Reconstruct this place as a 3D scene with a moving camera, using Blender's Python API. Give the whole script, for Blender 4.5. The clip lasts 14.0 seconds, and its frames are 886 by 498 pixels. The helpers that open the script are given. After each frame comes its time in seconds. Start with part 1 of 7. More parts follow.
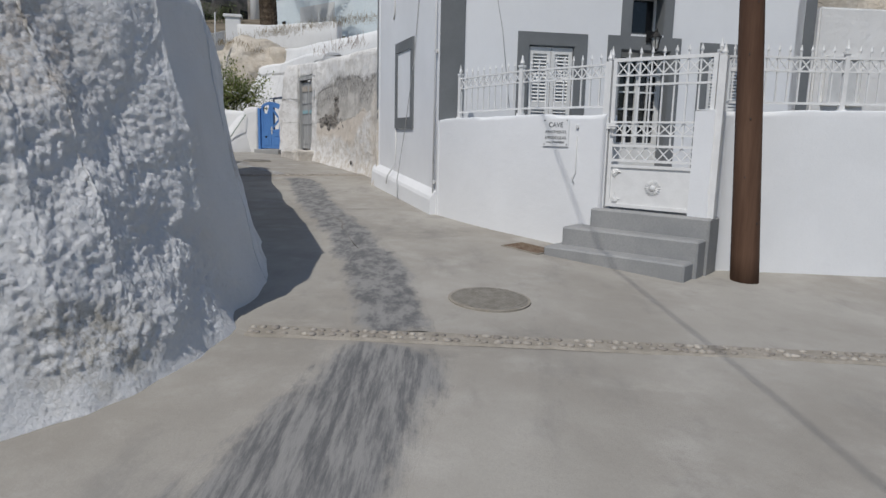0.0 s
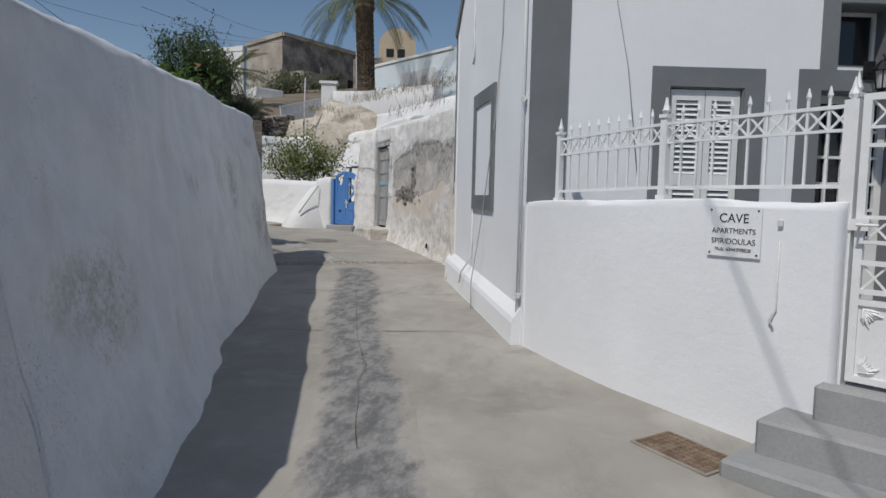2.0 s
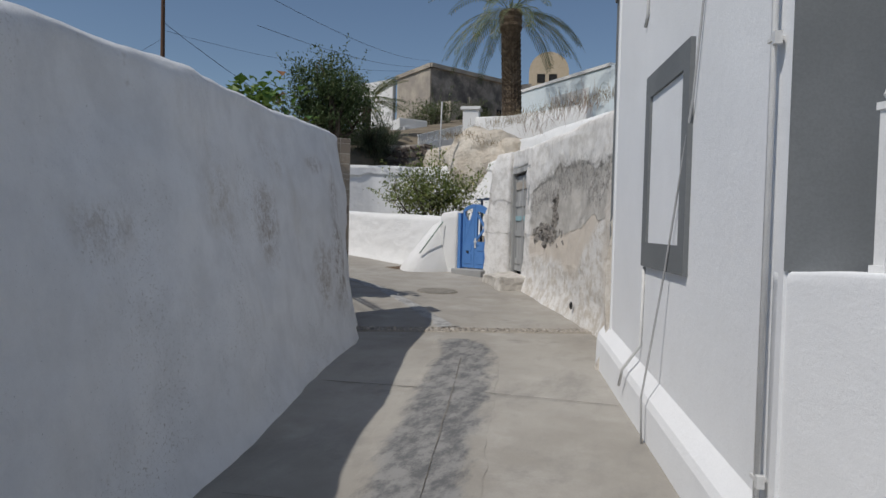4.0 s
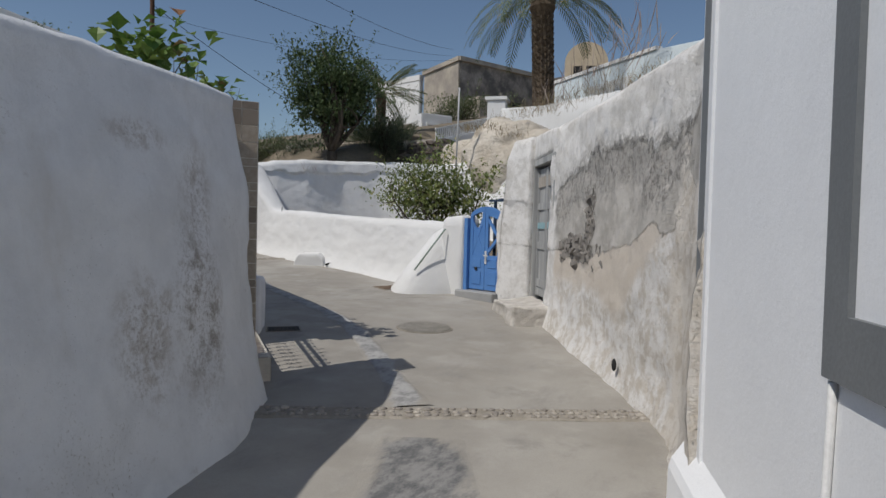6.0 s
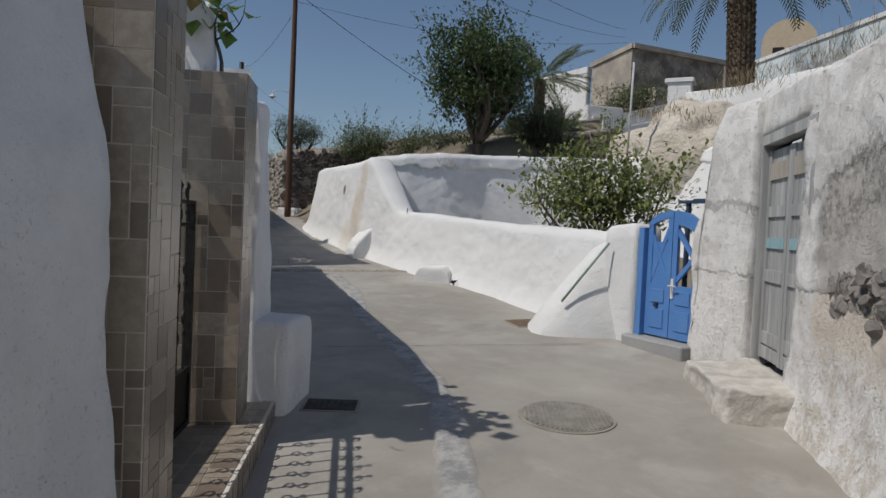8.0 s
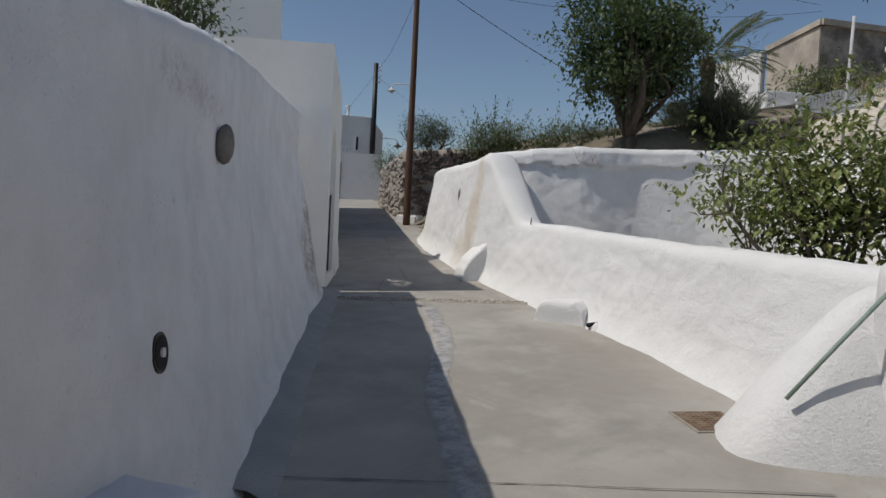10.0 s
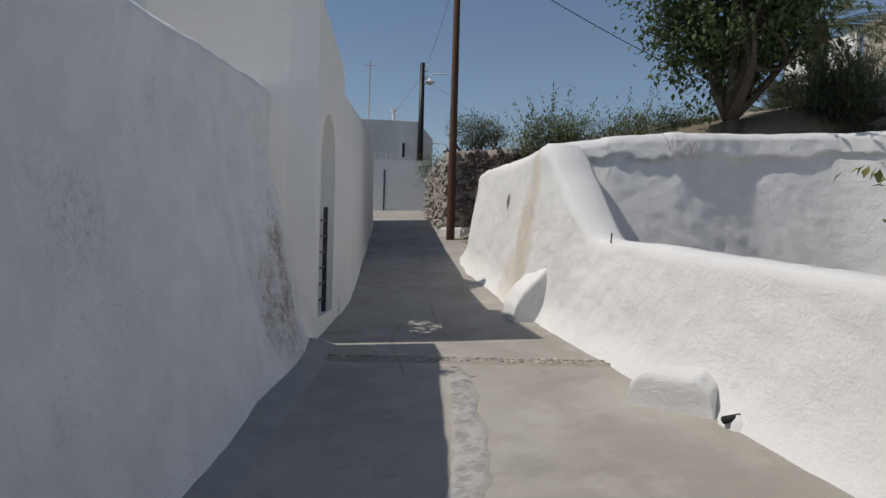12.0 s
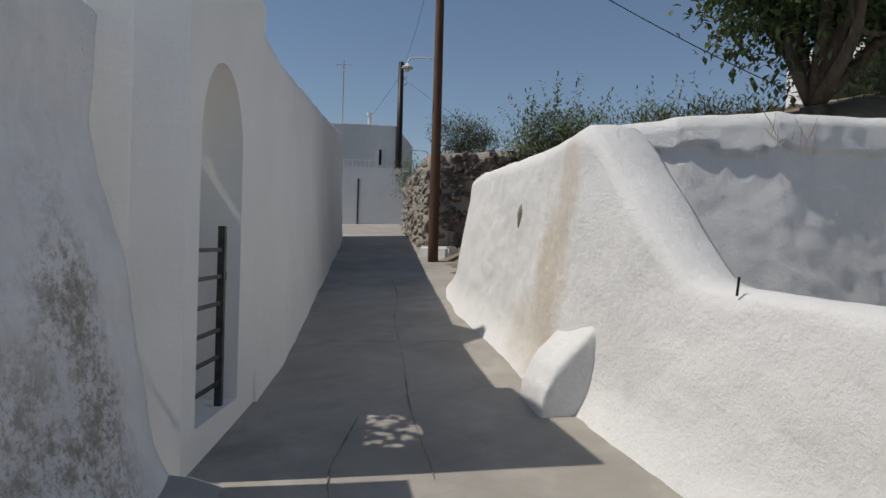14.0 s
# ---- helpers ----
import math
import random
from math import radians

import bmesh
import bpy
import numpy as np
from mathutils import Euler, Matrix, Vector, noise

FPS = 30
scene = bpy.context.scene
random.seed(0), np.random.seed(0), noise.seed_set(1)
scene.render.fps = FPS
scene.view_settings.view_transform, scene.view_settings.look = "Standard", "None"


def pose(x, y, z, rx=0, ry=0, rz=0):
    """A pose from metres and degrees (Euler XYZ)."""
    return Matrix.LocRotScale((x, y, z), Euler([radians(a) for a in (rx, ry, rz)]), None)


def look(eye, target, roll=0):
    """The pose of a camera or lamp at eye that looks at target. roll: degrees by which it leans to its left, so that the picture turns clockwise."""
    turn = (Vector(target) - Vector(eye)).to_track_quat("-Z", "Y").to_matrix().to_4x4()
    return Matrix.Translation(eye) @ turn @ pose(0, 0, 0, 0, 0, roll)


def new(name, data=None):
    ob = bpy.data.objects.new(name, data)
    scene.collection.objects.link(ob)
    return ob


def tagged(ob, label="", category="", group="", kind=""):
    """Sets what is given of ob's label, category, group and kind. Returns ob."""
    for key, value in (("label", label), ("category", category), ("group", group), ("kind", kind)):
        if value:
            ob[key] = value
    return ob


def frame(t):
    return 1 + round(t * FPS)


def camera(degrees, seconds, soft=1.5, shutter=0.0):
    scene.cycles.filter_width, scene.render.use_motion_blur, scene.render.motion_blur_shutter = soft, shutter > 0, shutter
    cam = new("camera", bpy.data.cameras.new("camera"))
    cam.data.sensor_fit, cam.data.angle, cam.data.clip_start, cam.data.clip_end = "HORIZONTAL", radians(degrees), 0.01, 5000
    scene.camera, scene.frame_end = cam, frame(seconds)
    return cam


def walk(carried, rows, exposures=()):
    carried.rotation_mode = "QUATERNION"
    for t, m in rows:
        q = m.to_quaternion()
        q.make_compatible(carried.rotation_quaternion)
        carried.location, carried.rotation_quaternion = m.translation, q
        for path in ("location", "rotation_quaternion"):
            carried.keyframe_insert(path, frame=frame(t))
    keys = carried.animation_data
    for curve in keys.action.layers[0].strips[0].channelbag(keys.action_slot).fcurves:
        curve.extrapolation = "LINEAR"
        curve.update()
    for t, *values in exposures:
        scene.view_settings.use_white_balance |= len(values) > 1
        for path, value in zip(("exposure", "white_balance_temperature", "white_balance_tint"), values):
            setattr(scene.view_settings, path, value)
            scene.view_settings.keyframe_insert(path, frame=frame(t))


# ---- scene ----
cam = camera(67.4, 14.0)
METRES, EYE, TILT, LEAN, TURN = 21.7, 1.5, 0.0, 0.0, 0.0
ROWS = [
    (0.0, 0.0, 0.0, 0.0, 0.22, -9.74, -1.27),
    (0.5, 0.0062, 0.0357, 0.0027, 0.6, -9.09, -0.91),
    (1.0, 0.0072, 0.0745, 0.0045, 3.61, -7.23, -1.09),
    (1.5, 0.0082, 0.1108, 0.0088, 6.08, -5.35, -1.72),
    (2.0, 0.0068, 0.1486, 0.0101, 9.52, -4.41, -1.34),
    (2.5, 0.0027, 0.1843, 0.0126, 10.56, -4.52, -1.76),
    (3.0, -0.0051, 0.2201, 0.0145, 15.74, -4.05, -2.6),
    (3.5, -0.0102, 0.2539, 0.0157, 19.72, -3.53, -2.09),
    (4.0, -0.0152, 0.29, 0.0157, 22.66, -1.95, -1.38),
    (4.2, -0.0174, 0.3046, 0.0158, 23.48, -1.74, -1.76),
    (6.3, -0.0539, 0.4519, 0.0214, 26.2, -1.68, -1.29),
    (6.5, -0.0594, 0.4658, 0.0216, 26.65, -1.27, -1.32),
    (7.0, -0.0745, 0.5001, 0.0219, 30.31, -1.57, -1.51),
    (7.5, -0.0901, 0.5321, 0.0238, 33.89, -1.43, -1.84),
    (8.0, -0.1092, 0.5642, 0.025, 39.94, -1.98, -2.58),
    (8.2, -0.1172, 0.5767, 0.0255, 40.84, -1.69, -3.05),
    (10.3, -0.2065, 0.6897, 0.0333, 53.48, -2.14, -2.53),
    (10.5, -0.2162, 0.6991, 0.0339, 53.81, -2.09, -2.3),
    (11.0, -0.2413, 0.7222, 0.0353, 56.02, -2.52, -1.71),
    (11.5, -0.2666, 0.7449, 0.0373, 57.27, -2.32, -1.73),
    (12.0, -0.2944, 0.7652, 0.0381, 57.65, -1.58, -1.63),
    (12.5, -0.3236, 0.7841, 0.0409, 57.38, -0.98, -1.71),
    (13.0, -0.3547, 0.8025, 0.0422, 56.85, -0.74, -1.61),
    (13.5, -0.3825, 0.821, 0.0439, 56.19, -0.6, -1.56),
    (14.0, -0.4124, 0.8396, 0.0452, 55.99, -0.5, -1.62),
]
walk(cam, [(t, pose(0, 0, EYE, TILT, LEAN, TURN) @ pose(METRES * x, METRES * y, METRES * z, 90 + pitch, roll, yaw)) for t, x, y, z, yaw, pitch, roll in ROWS],
     ((0.0, 0.0, 6350, 10), (4.0, 0.0, 6450, 10), (8.2, 0.0, 6500, 10), (11.0, 0.12, 6650, 10), (14.0, 0.15, 6700, 10)))

# world, sun, exposure: high summer sun over a dry island
world = bpy.data.worlds.new("sky")
scene.world = world
world.use_nodes = True
wn = world.node_tree
sky = wn.nodes.new("ShaderNodeTexSky")
sky.sky_type, sky.sun_disc = "NISHITA", False
sky.sun_elevation, sky.sun_rotation = radians(55.4), radians(207.4)
sky.altitude, sky.air_density, sky.dust_density, sky.ozone_density = 100, 1.0, 0.6, 2.0
wn.links.new(sky.outputs[0], wn.nodes["Background"].inputs[0])
wn.nodes["Background"].inputs[1].default_value = 0.0715
sun = new("sun", bpy.data.lights.new("sun", "SUN"))
sun.data.energy, sun.data.angle, sun.data.color = 2.9, radians(0.53), (1.0, 0.95, 0.88)
sun.matrix_world = look((-2.61, -5.04, 8.23), (0, 0, 0))


# ---------- materials ----------
class Graph:
    """Small helper round a node tree: every method returns an output socket."""

    def __init__(self, name):
        self.m = bpy.data.materials.new(name)
        self.m.use_nodes = True
        self.t = self.m.node_tree
        self.p = self.t.nodes["Principled BSDF"]
        self.pos = self.t.nodes.new("ShaderNodeNewGeometry").outputs["Position"]

    def put(self, socket, value):
        if isinstance(value, bpy.types.NodeSocket):
            self.t.links.new(value, socket)
        else:
            socket.default_value = value

    def noise(self, scale, detail=4, rough=0.55, at=None, stretch=None):
        n = self.t.nodes.new("ShaderNodeTexNoise")
        v = at or self.pos
        if stretch:
            m = self.t.nodes.new("ShaderNodeVectorMath")
            m.operation = "MULTIPLY"
            self.put(m.inputs[0], v)
            m.inputs[1].default_value = stretch
            v = m.outputs[0]
        self.put(n.inputs["Vector"], v)
        n.inputs["Scale"].default_value, n.inputs["Detail"].default_value, n.inputs["Roughness"].default_value = scale, detail, rough
        return n.outputs["Fac"]

    def voronoi(self, scale, feature="F1", at=None):
        n = self.t.nodes.new("ShaderNodeTexVoronoi")
        n.feature = feature
        self.put(n.inputs["Vector"], at or self.pos)
        n.inputs["Scale"].default_value = scale
        return n.outputs["Distance"]

    def math(self, op, a, b=0.0):
        n = self.t.nodes.new("ShaderNodeMath")
        n.operation, n.use_clamp = op, False
        self.put(n.inputs[0], a)
        self.put(n.inputs[1], b)
        return n.outputs[0]

    def ramp(self, v, lo, hi, a=0.0, b=1.0):
        n = self.t.nodes.new("ShaderNodeMapRange")
        n.interpolation_type = "SMOOTHSTEP"
        self.put(n.inputs["Value"], v)
        for k, x in zip(("From Min", "From Max", "To Min", "To Max"), (lo, hi, a, b)):
            n.inputs[k].default_value = x
        return n.outputs["Result"]

    def mix(self, f, a, b):
        n = self.t.nodes.new("ShaderNodeMix")
        n.data_type = "RGBA"
        self.put(n.inputs[0], f)
        for s, c in ((n.inputs[6], a), (n.inputs[7], b)):
            self.put(s, c if isinstance(c, bpy.types.NodeSocket) else (*c, 1))
        return n.outputs[2]

    def blob(self, centre, radii, soft=0.5, wobble=0.5, scale=3.0):
        """Mask of a stain with a ragged edge round a place."""
        s = self.t.nodes.new("ShaderNodeVectorMath")
        s.operation = "SUBTRACT"
        self.put(s.inputs[0], self.pos)
        s.inputs[1].default_value = centre
        d = self.t.nodes.new("ShaderNodeVectorMath")
        d.operation = "DIVIDE"
        self.put(d.inputs[0], s.outputs[0])
        d.inputs[1].default_value = radii
        le = self.t.nodes.new("ShaderNodeVectorMath")
        le.operation = "LENGTH"
        self.put(le.inputs[0], d.outputs[0])
        e = self.math("ADD", le.outputs["Value"], self.math("MULTIPLY", self.math("SUBTRACT", self.noise(scale, 6, 0.65), 0.5), wobble * 3))
        return self.ramp(e, 1.0 + soft / 2, 1.0 - soft / 2)

    def rand(self):
        return self.t.nodes.new("ShaderNodeObjectInfo").outputs["Random"]

    def island(self):
        return self.t.nodes.new("ShaderNodeNewGeometry").outputs["Random Per Island"]

    def bump(self, *terms):
        """Terms of (height socket, distance in metres)."""
        last = None
        for h, dist in terms:
            b = self.t.nodes.new("ShaderNodeBump")
            b.inputs["Strength"].default_value, b.inputs["Distance"].default_value = 1.0, dist
            self.put(b.inputs["Height"], h)
            if last:
                self.put(b.inputs["Normal"], last)
            last = b.outputs[0]
        self.put(self.p.inputs["Normal"], last)

    def done(self, colour, rough=0.85, metal=0.0, spec=0.3):
        self.put(self.p.inputs["Base Color"], colour if isinstance(colour, bpy.types.NodeSocket) else (*colour, 1))
        self.put(self.p.inputs["Roughness"], rough)
        self.put(self.p.inputs["Metallic"], metal)
        self.p.inputs["Specular IOR Level"].default_value = spec
        return self.m


def simple(name, a, b, scale=4.0, rough=0.8, metal=0.0, fine=60.0, relief=0.002, spec=0.3, by_object=0.0, stretch=None):
    g = Graph(name)
    c = g.mix(g.ramp(g.noise(scale, 5, 0.6, None, stretch), 0.35, 0.65), a, b)
    c = g.mix(g.ramp(g.noise(fine, 3, 0.6, None, stretch), 0.3, 0.75, 0.0, 0.35), c, tuple(x * 0.75 for x in a))
    if by_object:
        c = g.mix(g.math("MULTIPLY", g.rand(), by_object), c, tuple(x * 0.45 for x in b))
    g.bump((g.noise(fine, 4, 0.6, None, stretch), relief))
    return g.done(c, rough, metal, spec)


def whitewash(name, tone=(0.80, 0.81, 0.82), dirt=0.35, coarse=0.004, lumps=0.0, stains=(), swell=3.5, bare=()):
    """Limewash over rough render: brush coats, grey weathering, scuffs; stains are (centre, radii, colour)."""
    g = Graph(name)
    big = g.noise(0.7, 6, 0.6)
    streak = g.noise(2.2, 6, 0.62, None, (1, 1, 0.28))
    c = g.mix(g.ramp(big, 0.3, 0.7), tone, tuple(t * 0.93 for t in tone))
    c = g.mix(g.ramp(g.noise(3.2, 6, 0.65), 0.35, 0.7, 0, dirt), c, tuple(t * 0.78 for t in tone))
    c = g.mix(g.ramp(streak, 0.56, 0.78, 0, dirt), c, (0.52, 0.51, 0.49))
    c = g.mix(g.ramp(g.noise(9, 5, 0.7), 0.62, 0.8, 0, dirt * 0.9), c, (0.42, 0.41, 0.40))
    c = g.mix(g.math("MULTIPLY", g.ramp(g.noise(1.1, 3), 0.5, 0.66), g.ramp(g.noise(55, 6, 0.8), 0.56, 0.64, 0, dirt * 1.6)), c, (0.33, 0.32, 0.30))
    for centre, radii, colour in stains:
        b = g.blob(centre, radii, 1.2, 0.6, 2.5)
        c = g.mix(g.math("MULTIPLY", b, g.ramp(g.noise(7, 9, 0.78), 0.44, 0.60, 0.06, 0.85)), c, colour)
        c = g.mix(g.math("MULTIPLY", b, g.ramp(g.noise(38, 8, 0.8), 0.50, 0.60, 0, 0.6)), c, tuple(x * 0.7 for x in colour))
    for centre, radii, colour in bare:
        c = g.mix(g.math("MULTIPLY", g.blob(centre, radii, 0.9, 0.35, 3.0), g.ramp(g.noise(11, 8, 0.75), 0.3, 0.55, 0.45, 0.95)), c, colour)
    c = g.mix(g.ramp(g.noise(110, 5, 0.75), 0.45, 0.75, 0, 0.22), c, tuple(t * 0.72 for t in tone))
    c = g.mix(g.math("MULTIPLY", g.ramp(g.noise(2.6, 4), 0.42, 0.62), g.ramp(g.noise(75, 3, 0.6), 0.66, 0.72, 0, min(1.0, 0.25 + dirt))), c, tuple(t * 0.5 for t in tone))
    terms = [(g.noise(5, 4), coarse * swell), (g.noise(14, 5, 0.6), coarse * 1.6), (g.noise(48, 6, 0.75), coarse * 1.25), (g.noise(120, 4, 0.7), coarse * 0.55)]
    if lumps:
        terms.append((g.ramp(g.voronoi(26), 0.05, 0.6, 1, 0), lumps))
    g.bump(*terms)
    return g.done(c, 0.92, 0, 0.15)


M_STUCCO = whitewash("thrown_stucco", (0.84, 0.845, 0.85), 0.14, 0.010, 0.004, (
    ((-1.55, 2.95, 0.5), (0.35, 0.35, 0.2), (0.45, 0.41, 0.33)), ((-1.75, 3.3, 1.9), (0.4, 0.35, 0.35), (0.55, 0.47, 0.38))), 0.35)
# the corner's limewash with shade toned in: darker, bluer base under the grey scuffs
M_LEFT = whitewash("limewash_shade_toned_wall", (0.72, 0.74, 0.765), 0.66, 0.0042, 0, (
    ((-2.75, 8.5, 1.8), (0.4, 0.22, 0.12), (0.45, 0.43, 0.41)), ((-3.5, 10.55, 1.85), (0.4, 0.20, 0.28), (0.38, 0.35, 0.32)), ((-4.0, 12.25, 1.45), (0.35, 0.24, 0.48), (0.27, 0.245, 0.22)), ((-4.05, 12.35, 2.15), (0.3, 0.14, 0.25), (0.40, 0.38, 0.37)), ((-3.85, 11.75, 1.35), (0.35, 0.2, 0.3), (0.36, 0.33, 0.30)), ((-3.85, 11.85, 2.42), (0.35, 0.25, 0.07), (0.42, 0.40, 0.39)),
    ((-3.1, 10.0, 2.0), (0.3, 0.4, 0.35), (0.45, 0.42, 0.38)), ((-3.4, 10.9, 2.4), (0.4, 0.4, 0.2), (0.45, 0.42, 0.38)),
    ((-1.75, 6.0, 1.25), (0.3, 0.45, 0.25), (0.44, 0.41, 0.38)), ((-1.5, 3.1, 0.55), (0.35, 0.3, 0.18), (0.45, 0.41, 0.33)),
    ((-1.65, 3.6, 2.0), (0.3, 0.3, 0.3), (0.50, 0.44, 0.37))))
M_LEFT2 = whitewash("limewash_courtyard_wall", (0.80, 0.81, 0.83), 0.55, 0.0042, 0, (
    ((-12.05, 18.66, 2.2), (0.18, 0.4, 0.5), (0.27, 0.24, 0.20)), ((-11.72, 18.42, 1.66), (0.26, 0.4, 0.36), (0.29, 0.26, 0.22)), ((-12.12, 18.7, 1.8), (0.13, 0.4, 0.25), (0.30, 0.26, 0.21)), ((-11.5, 18.35, 2.1), (0.3, 0.25, 0.35), (0.45, 0.43, 0.40)),
    ((-12.0, 18.7, 1.5), (0.3, 0.3, 0.4), (0.33, 0.30, 0.27)), 
    ((-7.2, 15.8, 2.75), (0.7, 0.6, 0.08), (0.56, 0.56, 0.57)), ((-9.2, 17.0, 2.4), (0.5, 0.4, 0.3), (0.56, 0.57, 0.60))))
M_HOUSE = whitewash("smooth_white_house_paint", (0.80, 0.81, 0.82), 0.06, 0.0012)
M_BOX = whitewash("smooth_limewash", (0.83, 0.83, 0.815), 0.10, 0.002)
M_GARDEN = whitewash("thick_limewash", (0.745, 0.745, 0.735), 0.16, 0.0065, 0.0, (), 1.2, (
    ((-12.95, 21.95, 2.1), (0.30, 0.45, 0.75), (0.57, 0.51, 0.43)), ((-12.72, 21.85, 2.9), (0.16, 0.4, 0.5), (0.60, 0.55, 0.48)), ((-13.35, 22.15, 1.75), (0.5, 0.4, 0.28), (0.63, 0.59, 0.53))))
M_TERRACE = whitewash("terrace_limewash", (0.80, 0.80, 0.79), 0.34, 0.008, 0.0, (), 0.9)
M_FARWHITE = whitewash("far_white_paint", (0.78, 0.78, 0.77), 0.2, 0.004)


RUIN_TOP = ((-1.0, 2.70), (0.03, 2.72), (0.35, 2.62), (0.62, 2.60), (1.28, 2.74), (1.7, 2.74), (2.24, 2.70), (2.9, 2.62), (3.5, 2.50), (3.9, 2.35))
RUIN_MID = ((-1.0, 2.60), (0.0, 2.42), (0.15, 1.98), (0.40, 1.95), (0.60, 2.03), (0.85, 1.93), (1.2, 1.83), (1.75, 1.79), (2.4, 1.66), (3.5, 1.74))
RUIN_LOW = ((-1.0, 2.05), (0.2, 2.0), (0.4, 1.93), (0.6, 1.78), (0.95, 1.52), (1.3, 1.24), (1.55, 1.20), (2.0, 1.36), (2.6, 1.40), (3.6, 1.38))


def ruin_material():
    """Old lime plaster in layers along the wall: white coats, soot-grey weathering, grey cement, beige render, white foot."""
    g = Graph("weathered_layered_plaster")
    sep = g.t.nodes.new("ShaderNodeSeparateXYZ")
    g.put(sep.inputs[0], g.pos)
    x, y, z = sep.outputs
    u = g.math("ADD", g.math("MULTIPLY", g.math("ADD", x, 1.5), -0.490), g.math("MULTIPLY", g.math("SUBTRACT", y, 13.9), 0.872))
    un = g.math("DIVIDE", g.math("ADD", u, 1.0), 5.0)

    def above(line, wobble, scale, soft):
        """Mask of what lies higher than a line along the wall, with a ragged edge."""
        r = g.t.nodes.new("ShaderNodeValToRGB")
        for i, (uu, zz) in enumerate(line):
            e = r.color_ramp.elements[i] if i < 2 else r.color_ramp.elements.new((uu + 1) / 5)
            e.position, e.color = (uu + 1) / 5, (zz / 4, zz / 4, zz / 4, 1)
        g.put(r.inputs[0], un)
        edge = g.math("MULTIPLY", r.outputs[0], 4.0)
        d = g.math("ADD", g.math("SUBTRACT", z, edge), g.math("MULTIPLY", g.math("SUBTRACT", g.noise(scale, 8, 0.72), 0.5), wobble))
        return g.ramp(d, -soft, soft)

    white = g.mix(g.ramp(g.noise(4.5, 8, 0.72), 0.42, 0.62), (0.84, 0.825, 0.80), (0.66, 0.64, 0.605))
    foot = g.mix(g.ramp(g.noise(7, 8, 0.75), 0.42, 0.6), (0.80, 0.785, 0.76), (0.60, 0.555, 0.49))
    beige = g.mix(g.noise(9, 5), (0.62, 0.55, 0.47), (0.74, 0.68, 0.60))
    grey = g.mix(g.ramp(g.noise(5, 8, 0.7), 0.35, 0.65), (0.44, 0.42, 0.385), (0.58, 0.555, 0.515))
    soot = g.mix(g.ramp(g.noise(16, 8, 0.78), 0.4, 0.6), (0.20, 0.19, 0.18), (0.46, 0.44, 0.41))
    top, mid, low = above(RUIN_TOP, 0.55, 2.6, 0.05), above(RUIN_MID, 0.30, 3.0, 0.015), above(RUIN_LOW, 0.35, 2.5, 0.10)
    c = g.mix(low, foot, beige)
    # the plain pale stretch next to the house
    near = g.ramp(g.math("ADD", u, g.math("MULTIPLY", g.math("SUBTRACT", g.noise(3, 7, 0.7), 0.5), 0.5)), 0.24, 0.10)
    c = g.mix(mid, c, grey)
    c = g.mix(near, c, g.mix(g.ramp(g.noise(6, 6, 0.7), 0.45, 0.6), (0.72, 0.68, 0.62), (0.60, 0.545, 0.47)))
    band = g.math("MULTIPLY", g.math("SUBTRACT", 1.0, above(tuple((p, q + 0.10) for p, q in RUIN_TOP), 0.5, 2.6, 0.12)), above(tuple((p, q - 0.42) for p, q in RUIN_TOP), 0.9, 2.2, 0.10))
    c = g.mix(top, c, white)
    c = g.mix(g.math("MULTIPLY", band, g.ramp(g.noise(13, 9, 0.8), 0.41, 0.55, 0.0, 0.9)), c, soot)
    pier = g.mix(g.ramp(g.noise(8, 9, 0.78), 0.56, 0.66, 0, 0.75), white, (0.50, 0.48, 0.45))
    c = g.mix(g.ramp(g.math("ADD", u, g.math("MULTIPLY", g.noise(5, 5), 0.3)), 3.75, 3.95), c, pier)
    mg2 = g.blob((-1.38, 13.35, 2.55), (0.6, 0.62, 0.34), 0.06, 0.3, 2.5)
    c = g.mix(mg2, c, grey)
    mr = g.math("MAXIMUM", g.blob((-2.85, 16.3, 1.76), (0.42, 0.76, 0.12), 0.3, 0.6, 7), g.blob((-2.62, 15.95, 2.05), (0.12, 0.17, 0.26), 0.4, 0.8, 7))
    c = g.mix(mr, c, g.mix(g.ramp(g.noise(26, 5, 0.7), 0.4, 0.6), (0.16, 0.145, 0.13), (0.42, 0.39, 0.35)))
    pits = g.ramp(g.noise(34, 6, 0.75), 0.60, 0.68)
    c = g.mix(g.math("MULTIPLY", pits, 0.55), c, (0.36, 0.34, 0.31))
    c = g.mix(g.ramp(g.noise(80, 4, 0.7), 0.5, 0.7, 0, 0.35), c, (0.42, 0.39, 0.35))
    cement = g.math("MULTIPLY", mid, g.math("SUBTRACT", 1.0, top))
    g.bump((cement, -0.03), (mg2, -0.03), (mr, -0.05), (g.noise(4.5, 4), 0.012), (g.noise(26, 6, 0.7), 0.013), (pits, -0.008), (g.ramp(g.noise(62, 4, 0.7), 0.4, 0.62), 0.0025), (g.ramp(g.noise(13, 5, 0.7), 0.6, 0.7), -0.010))
    return g.done(c, 0.95, 0, 0.1)


